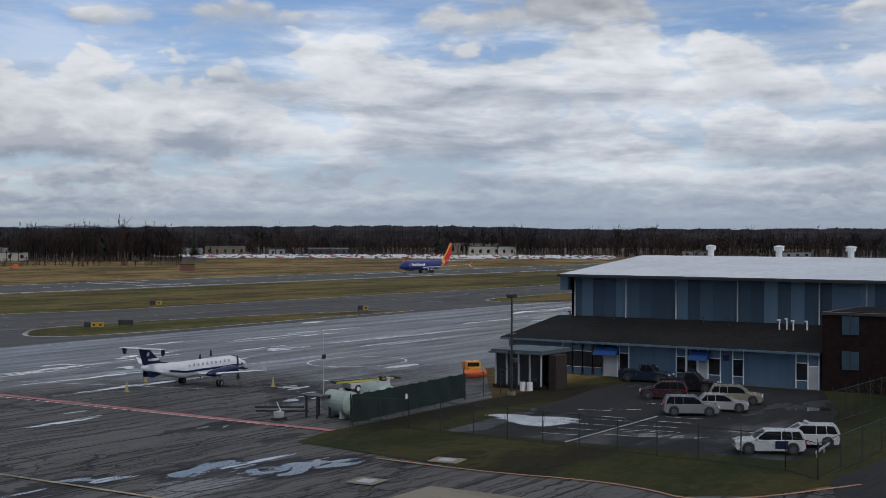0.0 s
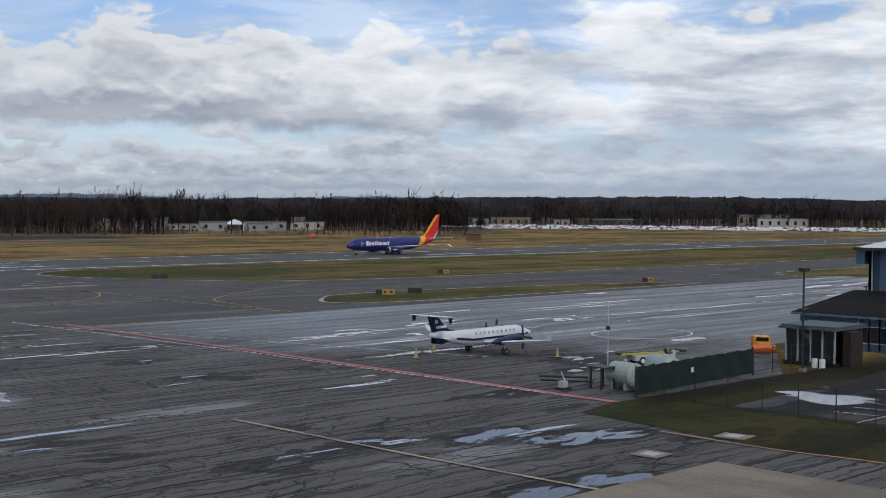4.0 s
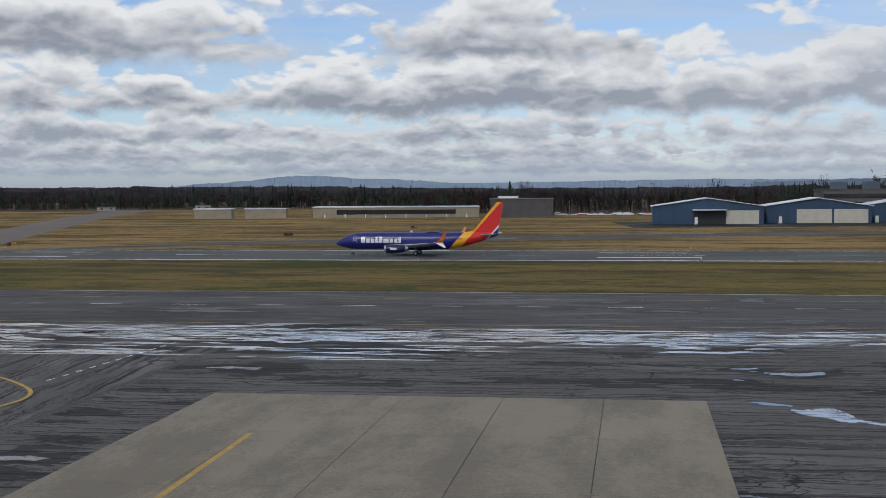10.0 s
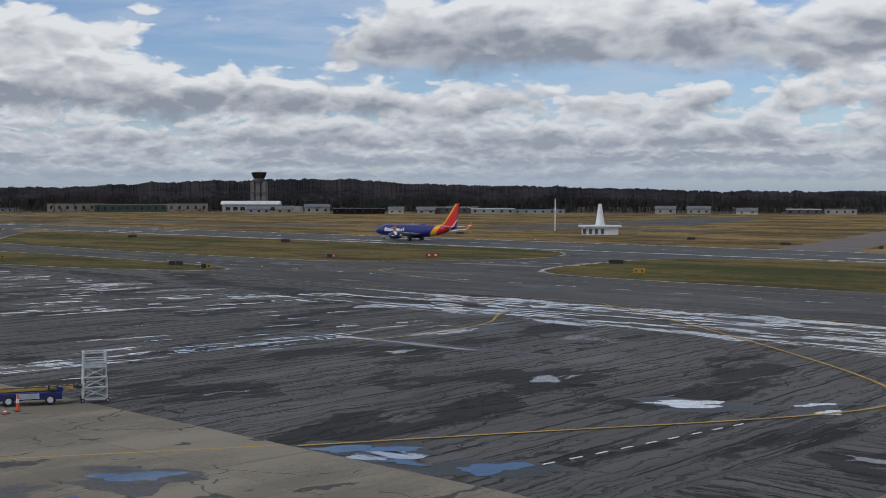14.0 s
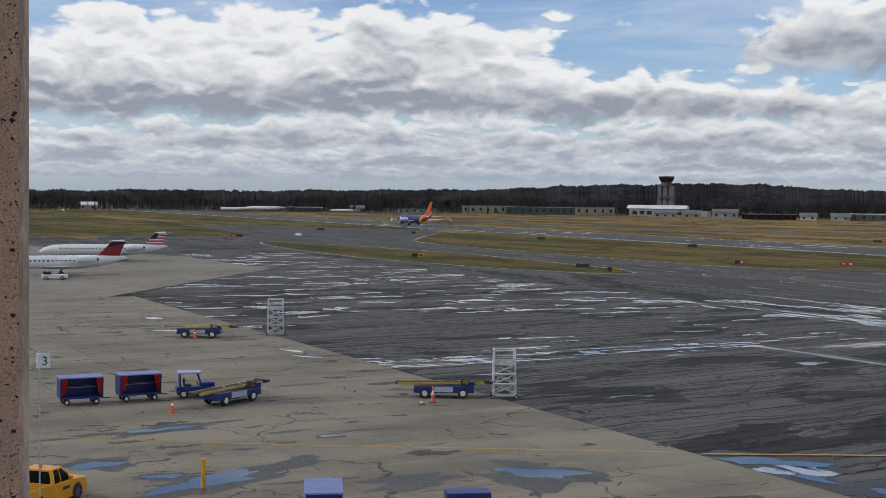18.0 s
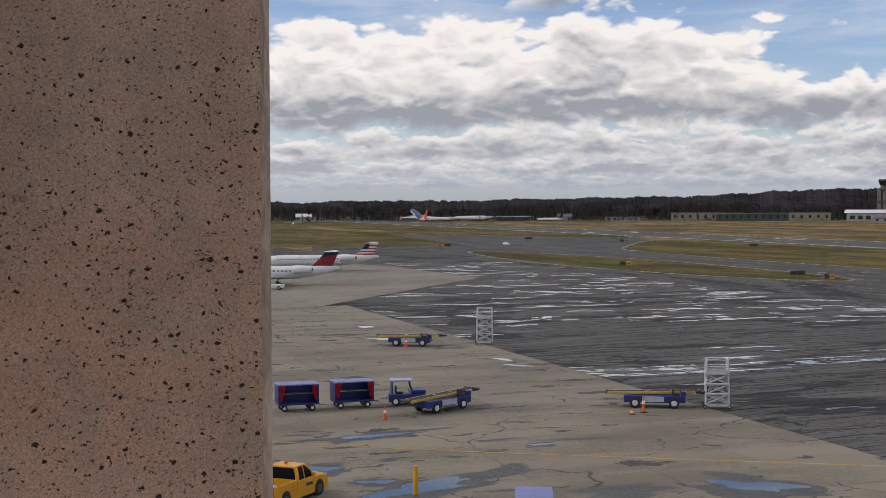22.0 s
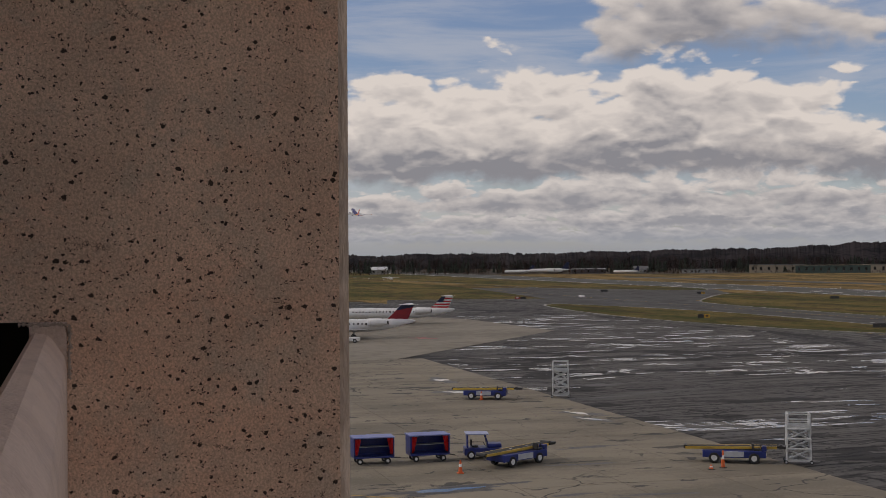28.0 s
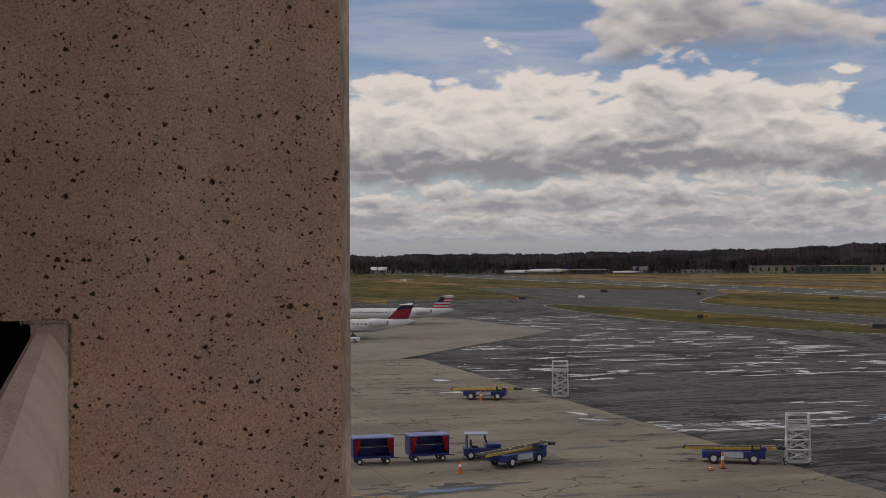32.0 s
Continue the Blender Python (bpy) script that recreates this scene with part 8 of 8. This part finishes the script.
for k in range(-11, 8):
    edge_light(k * 60 + 14, 281, "white runway edge light on a short stem")
    edge_light(k * 60 + 14, 332, "white runway edge light on a short stem")
f = thing("white_marker", pose(-462, 182, 0.02), "low white marker dome beside the taxiway", "marker")
part("dome", tube_x([(-1.6, 0.3, 0.2, 0.1), (-1, 0.5, 0.9, 0.4), (1, 0.5, 0.9, 0.4), (1.6, 0.3, 0.2, 0.1)], 14), WHITE, f)
part("base", boxes((-1.5, -0.8, 0, 1.5, 0.8, 0.25)), GREY, f)

# a light aircraft taxiing in from the west
TAXIER = thing("light_aircraft", pose(-1000, 207, 0.05), "small white high-wing aircraft on the taxiway", "airplane")
part("fuselage", tube_x([(-3.6, 1.4, 0.2, 0.2), (-2.6, 1.5, 0.55, 0.6), (0, 1.7, 0.65, 0.8), (3.8, 1.6, 0.2, 0.3)], 12), WHITE, TAXIER, smooth=True)
part("wing", boxes((-1.2, -5.5, 2.35, 0.3, 5.5, 2.5)), WHITE, TAXIER)
part("fin", slab_from([(3.0, 1.7), (3.6, 3.0), (4.1, 3.0), (4.0, 1.6)], -0.06, 0.06), WHITE, TAXIER)
part("tailplane", boxes((3.2, -1.8, 1.6, 4.0, 1.8, 1.68)), WHITE, TAXIER)
for xw, yw in ((-2.4, 0), (0.3, 1.1), (0.3, -1.1)):
    wheel("wheel", TAXIER, xw, yw, 0.25, 0.25, 0.15, GREY)


# ---- standing water ----
WATER = bpy.data.materials.new("standing_water")
WATER.use_nodes = True


def make_water():
    n = Nodes(WATER.node_tree)
    pos = n.add("ShaderNodeTexCoord").outputs["Object"]
    rip = n.add("ShaderNodeBump", (("Height", n.noise(pos, 3.0, 2.0)), ("Strength", 0.03), ("Distance", 0.02))).outputs[0]
    b = n.add("ShaderNodeBsdfPrincipled", (("Base Color", rgb(0.03, 0.034, 0.038)), ("Roughness", 0.02), ("IOR", 1.6), ("Specular IOR Level", 0.9), ("Normal", rip)))
    n.add("ShaderNodeOutputMaterial", ((0, b.outputs[0]),))


make_water()


def make_film(name, lo, hi):
    """A broken film of water with sky sheen put into its pale colour: bare asphalt shows through its gaps."""
    m = bpy.data.materials.new(name)
    m.use_nodes = True
    n = Nodes(m.node_tree)
    pos = n.add("ShaderNodeTexCoord").outputs["Object"]
    gaps = n.noise(n.stretch(pos, (0.22, 0.9, 1)), 1.0, 5.0, 0.62)
    # the pale grey base colour stands in for reflected sky
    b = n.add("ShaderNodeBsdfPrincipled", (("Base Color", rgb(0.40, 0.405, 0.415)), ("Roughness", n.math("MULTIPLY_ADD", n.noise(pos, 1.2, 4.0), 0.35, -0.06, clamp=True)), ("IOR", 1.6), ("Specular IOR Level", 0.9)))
    mixed = n.add("ShaderNodeMixShader", ((0, n.ramp(gaps, lo, hi)), (1, n.add("ShaderNodeBsdfTransparent").outputs[0]), (2, b.outputs[0])))
    n.add("ShaderNodeOutputMaterial", ((0, mixed.outputs[0]),))
    return m


FILM = make_film("sky_sheen_water_film", 0.40, 0.52)


def pool_outline(x, y, a, b, turn, rng, n=26):
    """An irregular shore round x, y."""
    ca, sa = math.cos(radians(turn)), math.sin(radians(turn))
    ph = [rng.random() * math.tau for _ in range(4)]
    out = []
    for k in range(n):
        t = k / n * math.tau
        r = 1 + 0.28 * math.sin(2 * t + ph[0]) + 0.2 * math.sin(3 * t + ph[1]) + 0.16 * math.sin(5 * t + ph[2]) + 0.12 * math.sin(9 * t + ph[3])
        u, v = a * r * math.cos(t), b * r * math.sin(t)
        out.append((x + u * ca - v * sa, y + u * sa + v * ca))
    return out


DAMP_CONCRETE = surface("damp_concrete", (0.062, 0.056, 0.047), (0.036, 0.033, 0.029), 0.5, 0.5, fine=4)
DAMP_ASPHALT = surface("damp_asphalt", (0.016, 0.016, 0.017), (0.010, 0.010, 0.011), 0.5, 0.5, fine=4)
for k, (x, y, a, b, turn) in enumerate(((-63.7, 31.8, 1.4, 3.4, 8), (-85.3, 24.9, 0.7, 4.2, 6), (-66.0, 27.0, 0.5, 2.0, 0), (-80.5, 31.0, 0.35, 1.6, 0), (-79.0, 36.5, 0.3, 2.6, -10), (-76.5, 22.5, 0.5, 0.7, 0), (-76.0, 26.5, 0.4, 0.7, 0), (-77.0, 29.5, 0.35, 0.6, 0), (-72.0, 28.5, 0.7, 1.2, 30), (-84.0, 17.5, 0.5, 3.0, 10), (-92.0, 36.0, 0.4, 2.5, 0), (-100.0, 40.0, 0.4, 3.0, 5))):
    sheet("damp_patch", pool_outline(x, y, a, b, turn, random.Random(60 + k), 44), 0.1270, DAMP_CONCRETE, "dark damp stain on the concrete", "damp patch")
rng = random.Random(21)
count = 0
SLUSH = surface("grey_white_slush", (0.74, 0.76, 0.79), (0.58, 0.60, 0.64), 0.8, 0.25, fine=5)
for x, y, a, b, turn, z in (
    (98.2, 54.0, 2.2, 4.6, 10, 0.068), (96.0, 41.5, 0.8, 4.0, 5, 0.068), (118, 36.5, 1.2, 1.6, 20, 0.068),
    (9.8, 96.6, 1.6, 0.5, -20, 0.03), (13.2, 92.6, 1.2, 3.6, 28, 0.03), (20, 86, 1.0, 6.0, 52, 0.03), (29, 78, 0.9, 5.4, 42, 0.03), (47.5, 100, 2.4, 3.2, 5, 0.03), (48.6, 110, 0.9, 6.0, 4, 0.03), (47.5, 121, 0.9, 6.5, 10, 0.03), (44, 130, 5.0, 1.2, 0, 0.03),
    (-56, 82.2, 3.1, 1.5, 30, 0.03), (-49, 88.5, 1.5, 0.6, 60, 0.03), (-46.5, 86, 1.2, 0.8, 60, 0.03), (-60, 53.6, 2.9, 1.1, 55, 0.03), (-50.6, 55.0, 1.9, 1.5, 50, 0.03), (-55.3, 52.6, 1.3, 0.6, 20, 0.03), (-118.5, 129.0, 2.8, 5.5, 10, 0.03), (-104.5, 106, 1.2, 6.5, 8, 0.03), (-100, 95, 8.0, 0.8, 4, 0.03),
    (-62.6, 39.3, 2.0, 1.35, 40, 0.128), (-75.0, 17.4, 1.0, 1.2, 0, 0.128), (-68.3, 21.8, 1.0, 4.0, 18, 0.128), (-84.6, 23.6, 0.6, 2.0, 12, 0.128), (-70.5, 20.0, 0.6, 0.9, 0, 0.128), (-78, 33, 0.4, 0.7, 0, 0.128), (-57.8, 53.2, 1.7, 2.0, 40, 0.03), (-145, 42, 1.0, 1.6, 0, 0.128), (-160, 44, 1.8, 0.7, 0, 0.128), (-122, 47.5, 1.6, 0.5, 30, 0.128), (-117, 47.0, 1.9, 0.35, 30, 0.128),
):
    count += 1
    if z > 0.1 or x < -40:
        rim = random.Random(count * 5 + 1)
        for k in range(2 if z > 0.1 else 3):
            wide = rim.uniform(1.2, 1.7)
            sheet("damp_patch", pool_outline(x + rim.uniform(-0.5, 0.5) * a, y + rim.uniform(-0.5, 0.5) * b, a * wide * rim.uniform(0.8, 1.2), b * wide * rim.uniform(0.8, 1.2), turn + rim.uniform(-8, 8), rim, 40), z - 0.0013 + 0.0004 * k if z > 0.1 else 0.0215 + 0.0009 * k + 0.0003 * (count % 9), DAMP_CONCRETE if z > 0.1 else DAMP_ASPHALT, "dark damp margin round a puddle", "damp patch")
    snow = (x, y) in ((98.2, 54.0), (-56, 82.2), (-46.5, 86), (-49, 88.5))
    # pools in FILM carry part of the sky's reflection as pale colour
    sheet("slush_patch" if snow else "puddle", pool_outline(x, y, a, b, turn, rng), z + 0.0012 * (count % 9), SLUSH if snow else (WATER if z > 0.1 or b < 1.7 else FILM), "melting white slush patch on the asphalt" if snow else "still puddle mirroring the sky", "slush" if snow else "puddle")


def streaks(name, zones, label, seed, z=0.03):
    """Long thin films of water in the ruts, too many to count."""
    rng = random.Random(seed)
    bm = bmesh.new()
    for x0, x1, y0, y1, la, lb, wa, wb, count in zones:
        for _ in range(count):
            pts = pool_outline(rng.uniform(x0, x1), rng.uniform(y0, y1), rng.uniform(la, lb) * rng.uniform(0.3, 1), rng.uniform(wa, wb), rng.uniform(-3, 3) + (88 if x1 <= -100 and y1 < 127 else 0), rng, 18)
            bm.faces.new([bm.verts.new((px, py, z + 0.0008 * (_ % 9))) for px, py in pts])
    bmesh.ops.triangulate(bm, faces=bm.faces)
    me = bpy.data.meshes.new(name)
    for f in bm.faces:
        f.normal_update()
        if f.normal.z < 0:
            f.normal_flip()
    bm.to_mesh(me)
    bm.free()
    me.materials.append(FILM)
    tagged(new(name, me), label, "puddles", kind="stuff")


streaks("wet_streaks", ((-60, 26, 133, 146, 4, 24, 0.14, 0.50, 120), (-45, 15, 125, 136, 2, 9, 0.3, 1.1, 26), (-160, -40, 122, 147, 3, 11, 0.3, 1.1, 130), (-150, -70, 136, 147, 3, 8, 0.5, 1.6, 40), (30, 75, 118, 145, 4, 11, 0.12, 0.4, 22), (-60, -20, 118, 123, 6, 18, 0.2, 0.5, 10), (-330, -150, 62, 126, 1.5, 6.0, 0.35, 1.3, 330), (-113, -107, 50, 110, 2, 7, 0.25, 0.5, 34), (-150, -100, 56, 120, 1.5, 5, 0.2, 0.6, 26), (90, 260, 100, 140, 5, 18, 0.3, 0.9, 34), (20, 80, 60, 110, 2, 8, 0.15, 0.5, 14), (-230, -110, 50, 56, 1.5, 5, 0.3, 0.6, 16)), "thin films of water along the paving lanes, sky sheen in their colour", 9)
# ---- what moves ----
def motions():
    nose = ((0.0, 442.2), (1.0, 400.8), (2.0, 357.6), (3.5, 288.0), (5.0, 213.2), (6.0, 160.2), (7.0, 105.5), (8.0, 49.0), (9.0, -9.3), (10.0, -69.8), (11.0, -132.3), (12.0, -197.8), (13.0, -266.5), (14.0, -336.4), (15.0, -408.2))
    air = ((17.5, -574, 0.0, 0.0), (19.0, -700, 0.0, 0.5), (20.0, -787, 0.0, 3.0), (21.0, -873, 0.1, 8.0), (22.0, -960, 3.0, 13.0), (23.0, -1043, 7.6, 14.0), (24.0, -1128, 13.0, 15.0), (25.0, -1217, 22.5, 16.0), (26.0, -1305, 35.0, 16.0), (27.5, -1436, 55.5, 16.0), (28.5, -1515, 70.0, 16.0), (30.0, -1640, 92.0, 16.0), (32.0, -1800, 122.0, 16.0))
    rows = [(t, pose(x + 19.6, 306.5, 0.05)) for t, x in nose]
    rows += [(t, pose(x, 306.5, 0.05 + z, 0, p, 0)) for t, x, z, p in air]
    walk(AIRLINER, rows)
    # the work truck creeps forward, halts, and backs away a little
    truck = ((0.0, -63.5, 11.5), (17.0, -65.4, 13.8), (17.5, -65.9, 14.3), (18.0, -66.6, 15.1), (18.5, -67.3, 15.8), (19.0, -67.7, 16.3), (20.0, -67.95, 16.7), (22.5, -67.95, 16.7), (23.5, -67.6, 16.4), (24.5, -67.2, 16.0), (25.5, -67.1, 15.4), (28.0, -66.6, 14.6), (32.0, -66.2, 14.2))
    walk(TRUCK, [(t, pose(x + 0.1, y - 2.3, 0.13, 0, 0, 136)) for t, x, y in truck])
    walk(TAXIER, [(0.0, pose(-1300, 212, 0.05, 0, 0, 180)), (18.0, pose(-1000, 207, 0.05, 0, 0, 180)), (24.0, pose(-895, 200, 0.05, 0, 0, 180)), (28.0, pose(-828, 195, 0.05, 0, 0, 180)), (32.0, pose(-762, 188, 0.05, 0, 0, 180))])


motions()
